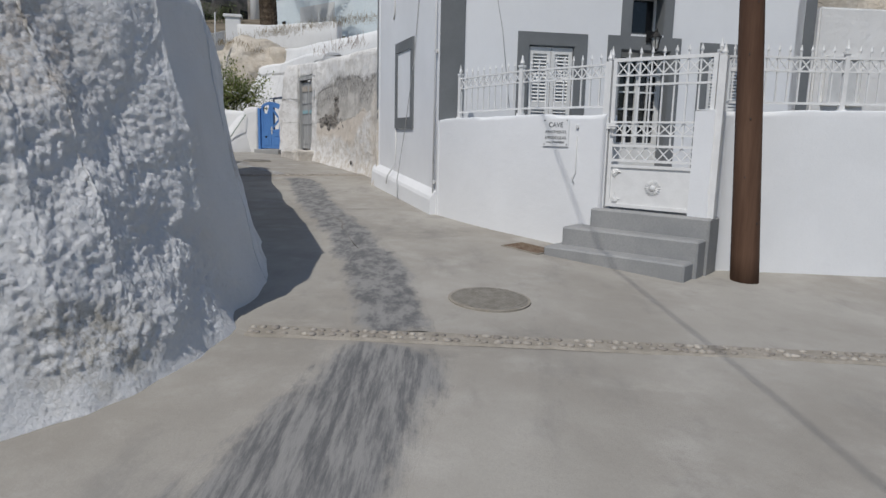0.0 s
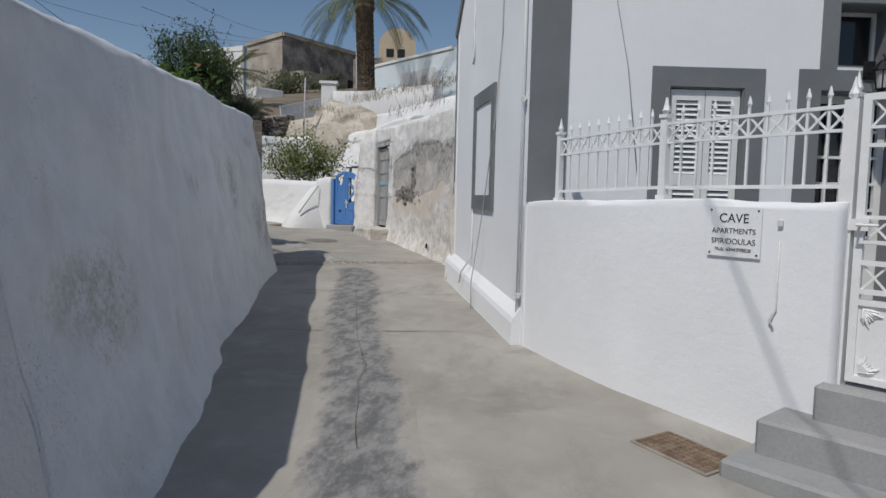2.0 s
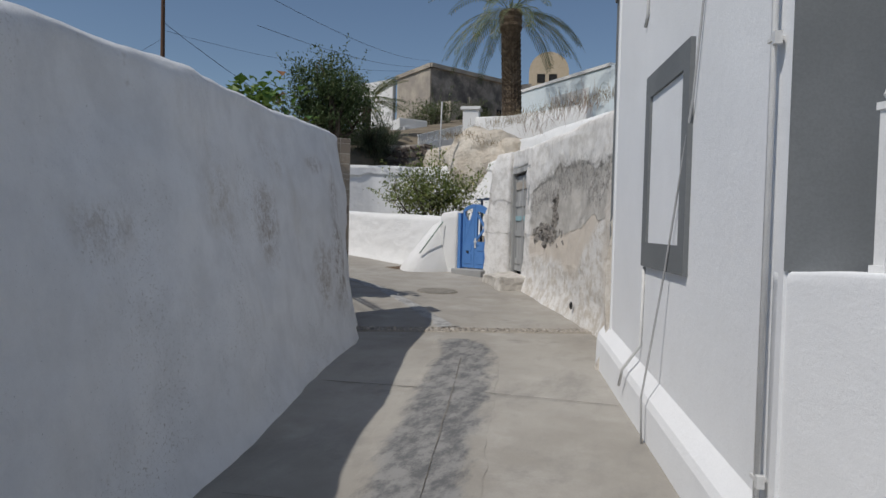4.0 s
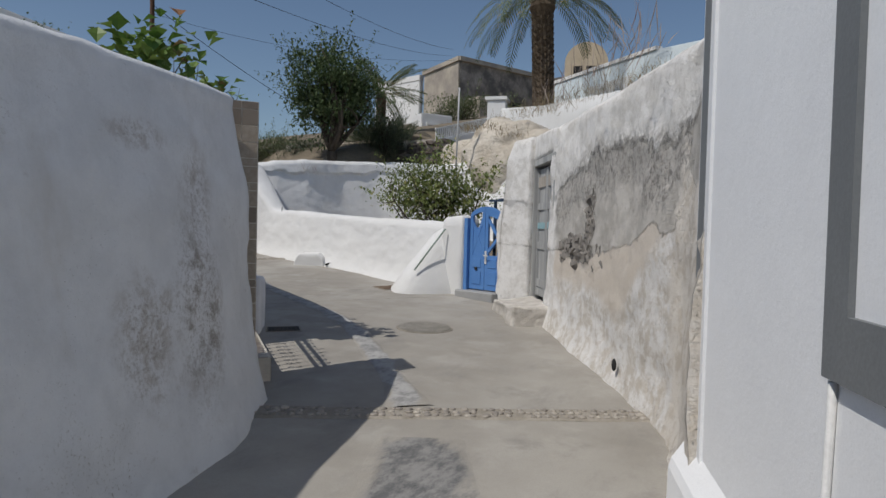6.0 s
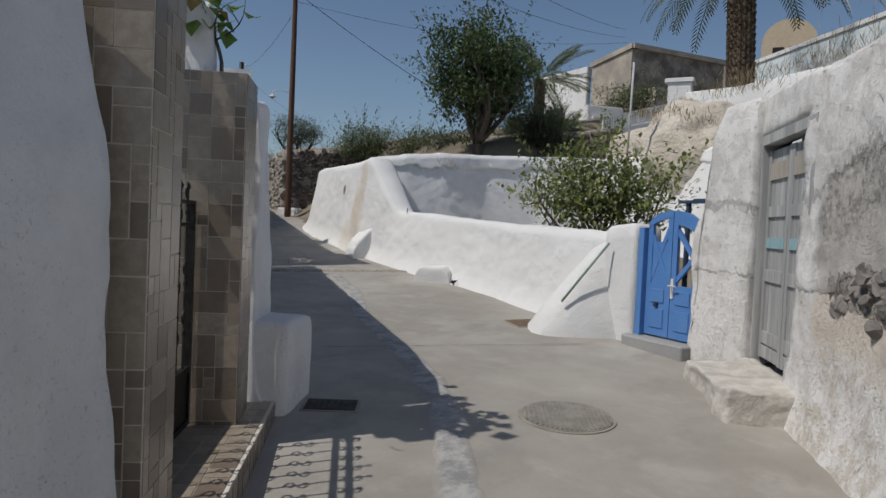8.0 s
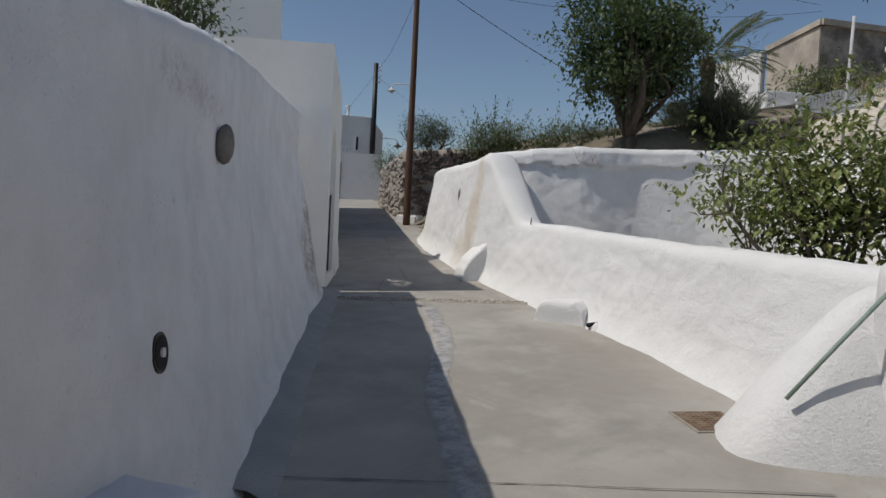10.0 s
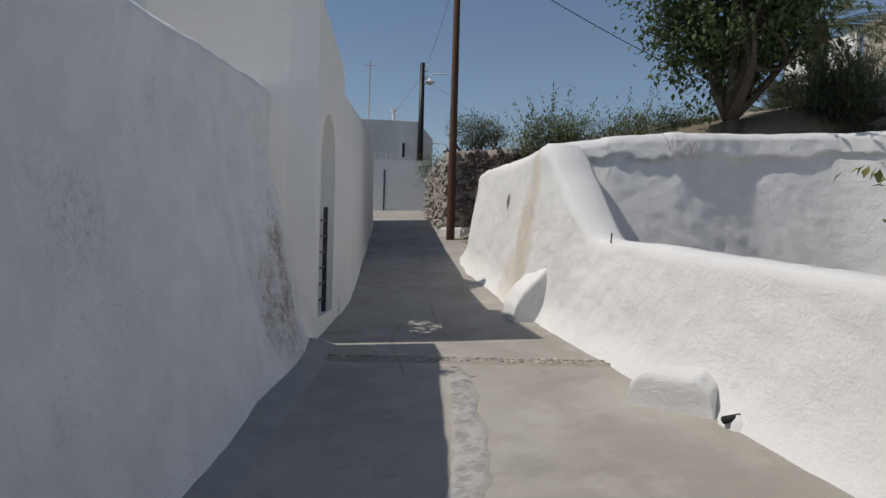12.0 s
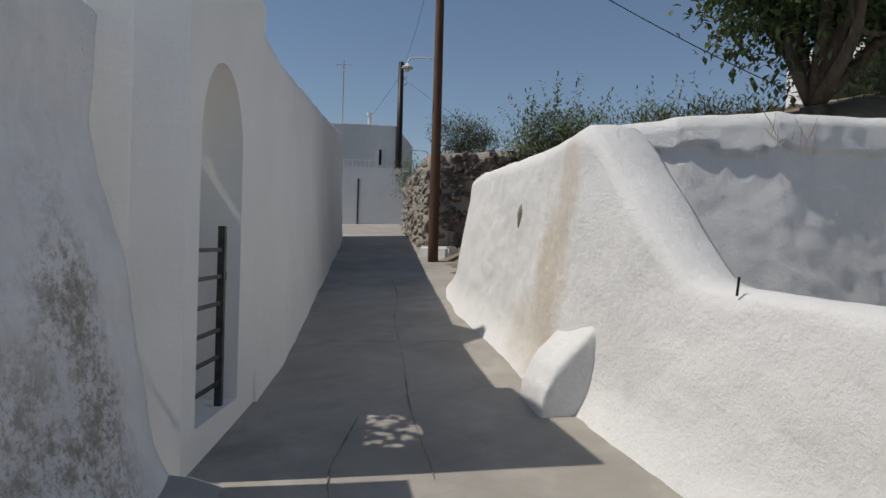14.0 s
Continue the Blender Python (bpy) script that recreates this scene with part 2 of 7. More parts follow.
def concrete_colour(g):
    c = g.mix(g.ramp(g.noise(0.55, 5, 0.6), 0.35, 0.65), (0.29, 0.270, 0.238), (0.375, 0.356, 0.32))
    c = g.mix(g.ramp(g.noise(1.9, 6, 0.62), 0.48, 0.72, 0, 0.55), c, (0.44, 0.42, 0.385))
    c = g.mix(g.ramp(g.noise(1.3, 6, 0.7), 0.57, 0.72, 0, 0.5), c, (0.20, 0.19, 0.175))
    c = g.mix(g.ramp(g.noise(1.6, 7, 0.72, None, (1.3, 0.5, 1)), 0.5, 0.72, 0, 0.6), c, (0.22, 0.21, 0.195))
    c = g.mix(g.ramp(g.noise(0.8, 6, 0.7, None, (1.0, 2.0, 1)), 0.58, 0.7, 0, 0.4), c, (0.47, 0.44, 0.39))
    c = g.mix(g.ramp(g.noise(23, 7, 0.8), 0.61, 0.72, 0, 0.45), c, (0.18, 0.165, 0.145))
    return g.mix(g.ramp(g.noise(90, 4, 0.7), 0.3, 0.8, 0, 0.3), c, (0.24, 0.22, 0.19))


def concrete_material():
    g = Graph("trowelled_concrete")
    c = concrete_colour(g)
    g.bump((g.noise(2.5, 4), 0.01), (g.noise(70, 5, 0.7), 0.0018))
    return g.done(c, g.ramp(g.noise(3, 3), 0.3, 0.7, 0.62, 0.85), 0, 0.3)


def trench_material(name, scale, stretch, dark=(0.10, 0.103, 0.108), pale=(0.25, 0.247, 0.24)):
    """Rougher, darker cement worn thin towards its edges (attribute "body": 1 in the middle)."""
    g = Graph(name)
    body = g.t.nodes.new("ShaderNodeAttribute")
    body.attribute_name = "body"
    ripple = g.noise(scale, 8, 0.75, None, stretch)
    c = g.mix(g.ramp(ripple, 0.38, 0.60), dark, pale)
    m = g.math("ADD", body.outputs["Fac"], g.math("MULTIPLY", g.math("SUBTRACT", g.noise(2.4, 7, 0.75, None, (1.5, 0.6, 1)), 0.5), 1.5))
    c = g.mix(g.ramp(m, 0.05, 0.42, 0, 0.9), concrete_colour(g), c)
    c = g.mix(g.ramp(g.noise(scale * 2.3, 9, 0.8, None, stretch), 0.63, 0.70, 0, 0.8), c, (0.06, 0.06, 0.062))
    g.bump((ripple, 0.006), (g.noise(60, 4), 0.0015))
    return g.done(c, 0.8)


M_RUIN = ruin_material()
M_ROAD = concrete_material()
M_TRENCH = trench_material("dark_patched_cement", 6, (3.2, 0.3, 1))
M_RIPPLE = trench_material("rippled_patch_cement", 5, (1.7, 0.8, 1))
M_SEAM = trench_material("grey_seam_cement", 5, (1.6, 1.1, 1), (0.22, 0.22, 0.22), (0.40, 0.398, 0.39))
M_SOIL = simple("dry_volcanic_soil", (0.15, 0.125, 0.09), (0.24, 0.20, 0.145), 0.9, 0.95, 0, 14, 0.02)
M_GREY = simple("grey_masonry_paint", (0.16, 0.17, 0.175), (0.19, 0.20, 0.205), 1.5, 0.7, 0, 80, 0.001)
M_STEP = simple("grey_painted_concrete", (0.27, 0.275, 0.275), (0.33, 0.33, 0.325), 2.0, 0.75, 0, 60, 0.0015)
M_WHITE = simple("white_gloss_paint", (0.78, 0.78, 0.77), (0.72, 0.72, 0.71), 8, 0.4, 0, 120, 0.0006, 0.4)
M_SHUTTER = simple("white_shutter_paint", (0.76, 0.76, 0.74), (0.70, 0.70, 0.68), 5, 0.5, 0, 90, 0.0006)
M_IRON = simple("black_wrought_iron", (0.012, 0.012, 0.012), (0.03, 0.028, 0.026), 20, 0.45, 0.3, 120, 0.001)
M_DARKMETAL = simple("dark_steel", (0.05, 0.05, 0.052), (0.09, 0.09, 0.09), 10, 0.45, 0.6, 120, 0.001)
M_CAST = simple("cast_iron_cover", (0.25, 0.235, 0.205), (0.34, 0.32, 0.285), 12, 0.7, 0.3, 90, 0.002)
M_RUST = simple("rusty_plate", (0.16, 0.105, 0.07), (0.26, 0.205, 0.15), 9, 0.85, 0.2, 70, 0.003)
M_DRAIN = simple("dark_grate", (0.05, 0.045, 0.04), (0.09, 0.08, 0.07), 9, 0.7, 0.4, 70, 0.002)
M_POLE = simple("creosoted_pole_wood", (0.085, 0.045, 0.028), (0.135, 0.078, 0.05), 6, 0.8, 0, 60, 0.005, 0.25, 0, (1, 1, 0.06))
M_OLDWOOD = simple("weathered_door_wood", (0.30, 0.305, 0.305), (0.52, 0.52, 0.505), 7, 0.85, 0, 60, 0.004, 0.2, 0.15, (1, 1, 0.05))
M_WOODBROWN = simple("bare_brown_wood", (0.33, 0.295, 0.25), (0.43, 0.39, 0.34), 7, 0.85, 0, 60, 0.004, 0.2, 0, (1, 1, 0.2))
M_TURQ = simple("faded_turquoise_paint", (0.24, 0.40, 0.44), (0.30, 0.46, 0.49), 9, 0.7)
M_BLUE = simple("cobalt_blue_paint", (0.085, 0.215, 0.50), (0.10, 0.24, 0.53), 3, 0.45, 0, 60, 0.001, 0.4)
M_DARKBLUE = simple("dark_blue_slat_paint", (0.03, 0.05, 0.09), (0.05, 0.075, 0.12), 6, 0.55)
M_GLASS = simple("dark_window_glass", (0.012, 0.014, 0.018), (0.018, 0.02, 0.025), 1, 0.06, 0, 3, 0.0, 0.6)
M_LAMPGLASS = simple("clouded_lamp_glass", (0.45, 0.45, 0.42), (0.5, 0.5, 0.47), 5, 0.3)
M_SIGN = simple("white_sign_plate", (0.78, 0.79, 0.79), (0.81, 0.815, 0.815), 4, 0.35, 0, 60, 0.0003, 0.4)
M_INK = simple("dark_lettering", (0.05, 0.055, 0.06), (0.06, 0.065, 0.07), 9, 0.6)
M_PLASTIC = simple("grey_conduit", (0.60, 0.60, 0.59), (0.66, 0.66, 0.65), 7, 0.55)
M_CABLE = simple("black_cable", (0.02, 0.02, 0.02), (0.03, 0.03, 0.03), 9, 0.6)
M_GREYCABLE = simple("grey_cable", (0.42, 0.42, 0.42), (0.5, 0.5, 0.5), 9, 0.6)
M_GREENPIPE = simple("faded_green_pipe", (0.20, 0.27, 0.22), (0.27, 0.33, 0.28), 9, 0.6)
M_GROUT = simple("pale_tile_grout", (0.58, 0.54, 0.47), (0.66, 0.62, 0.55), 9, 0.9, 0, 80, 0.001)
M_PEBBLE = simple("sea_pebble", (0.50, 0.46, 0.40), (0.30, 0.27, 0.24), 9, 0.6, 0, 80, 0.001, 0.3, 0.6)
M_BED = simple("dark_pebble_mortar", (0.27, 0.245, 0.205), (0.35, 0.32, 0.275), 7, 0.9, 0, 70, 0.004)
M_JOINT = simple("dirty_joint", (0.15, 0.14, 0.125), (0.22, 0.205, 0.18), 5, 0.95)
M_STEPSTONE = simple("worn_lime_stone", (0.60, 0.57, 0.52), (0.42, 0.39, 0.35), 5, 0.9, 0, 30, 0.012)
M_RUBBLE = simple("lava_rubble", (0.20, 0.185, 0.17), (0.30, 0.28, 0.255), 8, 0.95, 0, 40, 0.008, 0.2, 0.5)
M_MORTAR = simple("grey_earth_mortar", (0.30, 0.27, 0.235), (0.40, 0.365, 0.32), 2.5, 0.95, 0, 25, 0.02)
M_LAVA = simple("dark_lava_stone", (0.10, 0.085, 0.078), (0.22, 0.18, 0.155), 3, 0.95, 0, 30, 0.015, 0.2, 0.5)
M_PALESTONE = simple("pale_rubble_stone", (0.30, 0.27, 0.235), (0.42, 0.385, 0.34), 3, 0.95, 0, 30, 0.015, 0.2, 0.5)
M_ROCK = simple("tan_pumice_rock", (0.50, 0.44, 0.36), (0.64, 0.59, 0.51), 1.3, 0.95, 0, 12, 0.05)
M_OLDWALL = simple("sooty_old_plaster", (0.15, 0.14, 0.13), (0.42, 0.38, 0.335), 0.9, 0.95, 0, 6, 0.03)
M_OLDPALE = simple("pale_old_plaster", (0.47, 0.42, 0.35), (0.30, 0.27, 0.24), 0.7, 0.95, 0, 6, 0.03)
M_DOME = simple("ochre_vault_plaster", (0.50, 0.41, 0.29), (0.56, 0.47, 0.35), 0.8, 0.9, 0, 8, 0.01)
M_PALEBLUE = simple("pale_blue_wall_paint", (0.66, 0.74, 0.78), (0.70, 0.77, 0.80), 0.8, 0.85, 0, 10, 0.002)
M_GREYHOUSE = simple("grey_white_far_paint", (0.60, 0.61, 0.61), (0.66, 0.67, 0.67), 0.6, 0.9, 0, 10, 0.002)
M_DARKHOLE = simple("dark_interior", (0.02, 0.02, 0.02), (0.03, 0.03, 0.03), 3, 0.9)
M_BARK = simple("tree_bark", (0.065, 0.052, 0.04), (0.12, 0.10, 0.08), 9, 0.95, 0, 40, 0.01, 0.2, 0, (1, 1, 0.3))
M_PALMBARK = simple("palm_bark", (0.11, 0.08, 0.055), (0.20, 0.15, 0.105), 4, 0.95, 0, 14, 0.05)


def leaf_material(name, a, b, c):
    g = Graph(name)
    r = g.island()
    col = g.mix(g.ramp(r, 0.0, 0.7), a, b)
    col = g.mix(g.ramp(r, 0.86, 1.0), col, c)
    g.p.inputs["Transmission Weight"].default_value = 0.0
    g.p.inputs["Subsurface Weight"].default_value = 0.0
    m = g.done(col, 0.5, 0, 0.35)
    t = g.t
    tr = t.nodes.new("ShaderNodeBsdfTranslucent")
    t.links.new(col, tr.inputs[0])
    ms = t.nodes.new("ShaderNodeMixShader")
    ms.inputs[0].default_value = 0.28
    t.links.new(g.p.outputs[0], ms.inputs[1])
    t.links.new(tr.outputs[0], ms.inputs[2])
    t.links.new(ms.outputs[0], t.nodes["Material Output"].inputs[0])
    return m


M_LEAF_TREE = leaf_material("dark_tree_leaf", (0.055, 0.085, 0.035), (0.10, 0.145, 0.06), (0.17, 0.20, 0.09))
M_LEAF_BUSH = leaf_material("citrus_leaf", (0.12, 0.16, 0.05), (0.23, 0.27, 0.09), (0.42, 0.39, 0.16))
M_LEAF_VINE = leaf_material("vine_leaf", (0.08, 0.16, 0.03), (0.14, 0.22, 0.05), (0.26, 0.13, 0.06))
M_LEAF_OLIVE = leaf_material("olive_leaf", (0.065, 0.085, 0.05), (0.12, 0.145, 0.09), (0.17, 0.18, 0.12))
M_LEAF_PALE = leaf_material("pale_shrub_leaf", (0.10, 0.13, 0.06), (0.16, 0.19, 0.09), (0.22, 0.22, 0.13))
M_LEAF_PALM = leaf_material("palm_leaflet", (0.09, 0.12, 0.055), (0.16, 0.19, 0.09), (0.34, 0.27, 0.12))
M_DRYGRASS = leaf_material("dry_grass_blade", (0.20, 0.155, 0.085), (0.30, 0.24, 0.14), (0.36, 0.30, 0.20))
M_LILAC = leaf_material("dry_lilac_stem", (0.30, 0.24, 0.20), (0.38, 0.31, 0.26), (0.38, 0.27, 0.30))


def tile_material():
    g = Graph("brown_stoneware_tile")
    r = g.rand()
    c = g.mix(g.ramp(r, 0.15, 0.85), (0.17, 0.135, 0.105), (0.35, 0.30, 0.24))
    c = g.mix(g.ramp(g.noise(22, 6, 0.7), 0.38, 0.62, 0, 0.6), c, (0.22, 0.18, 0.14))
    g.bump((g.noise(60, 4), 0.001))
    return g.done(c, 0.28, 0, 0.5)


M_TILE = tile_material()

# ---------- helpers for building ----------
WORLD = {}


def thing(name, at, label, category, group="", kind=""):
    ob = new(name)
    ob.location = at
    ob.empty_display_size = 0.2
    WORLD[ob] = Matrix.Translation(at)
    return tagged(ob, label, category, group, kind)


def link_mesh(name, mesh, parent=None, m=None):
    ob = new(name, mesh)
    m = m or Matrix()
    WORLD[ob] = m
    ob.matrix_basis = m
    if parent:
        ob.parent = parent
        ob.matrix_parent_inverse = WORLD[parent].inverted()
    return ob


def part(name, bm, material, parent=None, label="", smooth=False, bevel=0.0):
    """Links a bmesh as one mesh object under a thing or a part."""
    if bevel:
        bmesh.ops.bevel(bm, geom=bm.edges[:], offset=bevel, segments=1, affect="EDGES", clamp_overlap=True)
    bmesh.ops.recalc_face_normals(bm, faces=bm.faces)
    mesh = bpy.data.meshes.new(name)
    bm.to_mesh(mesh)
    bm.free()
    mesh.materials.append(material)
    if smooth:
        mesh.shade_smooth()
    ob = link_mesh(name, mesh, parent)
    if label:
        ob["label"] = label
    return ob


def raw(name, verts, faces, material, parent=None, smooth=False):
    mesh = bpy.data.meshes.new(name)
    mesh.from_pydata([tuple(v) for v in verts], [], faces)
    mesh.materials.append(material)
    if smooth:
        mesh.shade_smooth()
    mesh.update()
    return link_mesh(name, mesh, parent)


class Plan:
    """An upright local frame: u along, n outward, z up (all in metres, z absolute)."""

    def __init__(self, a, b, flip=1):
        self.o = Vector((a[0], a[1], 0))
        d = Vector((b[0] - a[0], b[1] - a[1], 0))
        self.len = d.length
        self.e = d.normalized()
        self.n = Vector((self.e.y, -self.e.x, 0)) * flip

    def at(self, u, n, z):
        return self.o + self.e * u + self.n * n + Vector((0, 0, z))

    def matrix(self, u, n, z):
        """Local x along, y up, z outward."""
        m = Matrix((self.e, Vector((0, 0, 1)), self.n)).transposed().to_4x4()
        m.translation = self.at(u, n, z)
        return m

    def box(self, bm, u0, u1, n0, n1, z0, z1):
        vs = [bm.verts.new(self.at(u, n, z)) for z in (z0, z1) for n in (n0, n1) for u in (u0, u1)]
        for q in ((0, 1, 3, 2), (4, 6, 7, 5), (0, 4, 5, 1), (2, 3, 7, 6), (0, 2, 6, 4), (1, 5, 7, 3)):
            bm.faces.new([vs[i] for i in q])

    def prism(self, bm, outline, n0, n1):
        """Extrudes an outline of (u, z) from n0 to n1."""
        a = [bm.verts.new(self.at(u, n0, z)) for u, z in outline]
        b = [bm.verts.new(self.at(u, n1, z)) for u, z in outline]
        bm.faces.new(a)
        bm.faces.new(b[::-1])
        k = len(outline)
        for i in range(k):
            bm.faces.new((a[i], a[(i + 1) % k], b[(i + 1) % k], b[i]))

    def bar(self, bm, u0, z0, u1, z1, w, n0, n1):
        """A flat bar between two places of the face."""
        d = Vector((u1 - u0, z1 - z0)).normalized() * (w / 2)
        self.prism(bm, [(u0 - d.y, z0 + d.x), (u0 + d.y, z0 - d.x), (u1 + d.y, z1 - d.x), (u1 - d.y, z1 + d.x)], n0, n1)


def tube(bm, pts, radii, sides=8, cap=True):
    pts = [Vector(p) for p in pts]
    if not isinstance(radii, (list, tuple)):
        radii = [radii] * len(pts)
    rings = []
    side = None
    for i, p in enumerate(pts):
        t = (pts[min(i + 1, len(pts) - 1)] - pts[max(i - 1, 0)]).normalized()
        if side is None:
            side = t.orthogonal().normalized()
        side = (side - t * side.dot(t)).normalized()
        up = t.cross(side)
        rings.append([bm.verts.new(p + (side * math.cos(a) + up * math.sin(a)) * radii[i]) for a in (2 * math.pi * k / sides for k in range(sides))])
    for r0, r1 in zip(rings, rings[1:]):
        for k in range(sides):
            bm.faces.new((r0[k], r0[(k + 1) % sides], r1[(k + 1) % sides], r1[k]))
    if cap:
        bm.faces.new(rings[0][::-1])
        bm.faces.new(rings[-1])


def tube_part(name, pts, radii, material, parent=None, label="", sides=8):
    bm = bmesh.new()
    tube(bm, pts, radii, sides)
    return part(name, bm, material, parent, label, smooth=True)


LEVELS_U = (-40, -10, 0, 2, 5.4, 7.5, 11, 15, 20, 23.8, 37, 48, 80)
LEVELS_Z = (-0.9, -0.3, 0, 0.15, 0.33, 0.41, 0.53, 0.74, 0.98, 1.24, 2.64, 3.5, 4.2)


def lane_z(x, y):
    """Level of the climbing lane."""
    u = -0.6 * x + 0.8 * y
    return float(np.mean([np.interp(u + k, LEVELS_U, LEVELS_Z) for k in (-0.8, -0.4, 0, 0.4, 0.8)]))


def resample(pts, step):
    """Points of a polyline (any number of columns) at even steps, with slightly rounded corners."""
    p = np.array(pts, float)
    s = np.concatenate([[0], np.cumsum(np.hypot(*(p[1:, :2] - p[:-1, :2]).T))])
    q = np.linspace(0, s[-1], max(2, int(round(s[-1] / step)) + 1))
    return np.array([np.interp(q, s, p[:, k]) for k in range(p.shape[1])]).T


def smooth_rows(p, times):
    p = p.copy()
    for _ in range(times):
        p[1:-1] = (p[:-2] + 2 * p[1:-1] + p[2:]) / 4
    return p


def rough_wall(name, pts, material, label, side=1, thick=0.4, batter=0.2, foot=0.06, bulge=0.04, fine=0.008, step=0.12, rows=22, round_top=0.08, soften=6, lumps=None, seed=0.0, category="wall", knee=1.0):
    """A hand-plastered masonry wall along pts (x, y, top): leaning face, swollen foot, uneven surface, rounded top.
    side: +1 when the face looks to the right of the line's run."""
    p = smooth_rows(resample(pts, step), soften)
    k = len(p)
    t = np.gradient(p[:, :2], axis=0)
    t /= np.linalg.norm(t, axis=1)[:, None]
    nrm = np.stack([t[:, 1], -t[:, 0]], 1) * side
    verts, prof = [], rows + 6
    for i in range(k):
        x, y, top = p[i][:3]
        lean = p[i][3] if p.shape[1] > 3 else batter
        deep = p[i][4] if p.shape[1] > 4 else thick
        n = nrm[i]
        z0 = lane_z(x, y) - 0.25
        h = top - z0
        for j in range(rows):
            f = j / (rows - 1)
            z = z0 + (h - round_top) * f
            off = -lean * min(1.0, f / knee) + foot * max(0.0, 1 - (z - z0 - 0.25) / 0.35) ** 2 * (1 if z > z0 + 0.2 else 1)
            q = Vector((x, y, z + seed))
            off += bulge * noise.noise(q * 0.9) + bulge * 0.5 * noise.noise(q * 2.1) + fine * noise.noise(q * 7)
            if lumps:
                off += lumps(x, y, z)
            verts.append((x + n[0] * off, y + n[1] * off, z))
        wob = 0.02 * noise.noise(Vector((x * 1.3, y * 1.3, seed))) + 0.012 * noise.noise(Vector((x * 5, y * 5, seed)))
        for b, dz in ((0.25, 0.55), (0.6, 0.9), (0.5 * deep / round_top, 1.05), (deep / round_top - 0.6, 0.9), (deep / round_top, 0.4)):
            off = -lean - b * round_top
            verts.append((x + n[0] * off, y + n[1] * off, top - round_top + dz * round_top + wob))
        off = -lean - deep
        verts.append((x + n[0] * off, y + n[1] * off, z0 - 0.1))
    faces = []
    for i in range(k - 1):
        for j in range(prof - 1):
            a, b = i * prof + j, (i + 1) * prof + j
            faces.append((a, b, b + 1, a + 1) if side > 0 else (a, a + 1, b + 1, b))
    for i in (0, k - 1):
        for j in range(rows - 1):
            zj = verts[i * prof + j][2], verts[i * prof + j + 1][2]
            c = len(verts)
            for z in zj:
                verts.append((p[i][0] - nrm[i][0] * (p[i][3] if p.shape[1] > 3 else batter) - nrm[i][0] * thick, p[i][1] - nrm[i][1] * (p[i][3] if p.shape[1] > 3 else batter) - nrm[i][1] * thick, z))
            faces.append([i * prof + j, i * prof + j + 1, c + 1, c])
        faces.append([i * prof + j for j in range(rows - 1, prof - 1)])
    ob = raw(name, verts, faces, material, smooth=True)
    ob.data.polygons.foreach_set("use_smooth", [q < (k - 1) * (prof - 1) for q in range(len(faces))])
    return tagged(ob, label, category, kind="structure")

# ---------- the large structure ----------
LEFT = [(-9, -14, 2.4), (-6.5, -5, 2.4), (-3.6, 0.4, 2.5), (-2.5, 1.7, 2.6), (-1.9, 2.4, 2.65), (-1.58, 2.85, 2.65), (-1.40, 3.2, 2.6), (-1.34, 3.6, 2.55), (-1.28, 4.1, 2.5), (-1.40, 5.2, 2.5),
        (-1.62, 5.95, 2.5), (-2.15, 7.4, 2.62), (-2.68, 8.7, 2.74), (-2.95, 9.6, 2.80), (-3.45, 11.1, 2.84), (-3.88, 12.5, 2.86), (-4.31, 13.21, 2.89)]
LEFT2 = [(-5.94, 14.74, 2.80, 0.06), (-6.3, 15.12, 2.86, 0.08), (-7.2, 15.77, 3.07, 0.2), (-8.6, 16.6, 3.33, 0.3), (-9.6, 17.2, 3.44, 0.34), (-11.4, 18.3, 3.56, 0.38), (-12.1, 18.8, 3.62, 0.42), (-12.55, 19.02, 3.65, 0.44)]
LEFT3 = [(-13.75, 19.82, 4.19), (-14.4, 20.22, 4.09), (-14.75, 20.42, 4.09), (-16.4, 21.3, 4.28), (-18.7, 22.5, 4.54), (-23.5, 25.05, 5.12), (-25.9, 26.25, 5.5)]
RUIN_A = [(-1.3, 12.6, 3.24), (-1.5, 13.9, 3.26), (-2.4, 15.55, 3.27), (-3.3, 17.1, 3.27), (-3.5, 17.45, 3.27)]
GARDEN = [(-5.85, 19.25, 2.05), (-6.78, 19.6, 2.08), (-8, 20.17, 2.12), (-9.14, 20.6, 2.18), (-10.1, 20.85, 2.24), (-11.2, 21.26, 2.27), (-11.45, 21.35, 2.30), (-11.78, 21.46, 2.62), (-12.15, 21.58, 3.0), (-12.45, 21.67, 3.32), (-12.62, 21.72, 3.44),
          (-12.9, 21.82, 3.40), (-13.5, 22.1, 3.36), (-15.5, 22.95, 3.38), (-16.3, 23.35, 3.36), (-16.8, 23.65, 2.9), (-17.3, 23.95, 2.3), (-17.6, 24.15, 1.95)]
BACK = [(-12.2, 21.95, 3.48), (-11.8, 22.5, 3.58), (-11.42, 23.5, 3.68), (-11.25, 24.7, 3.78), (-10.8, 25.8, 3.86), (-9.8, 26.9, 3.92), (-8.2, 26.8, 3.98), (-6.9, 25.9, 4.1), (-5.6, 23.8, 4.2), (-4.3, 20.5, 3.9)]

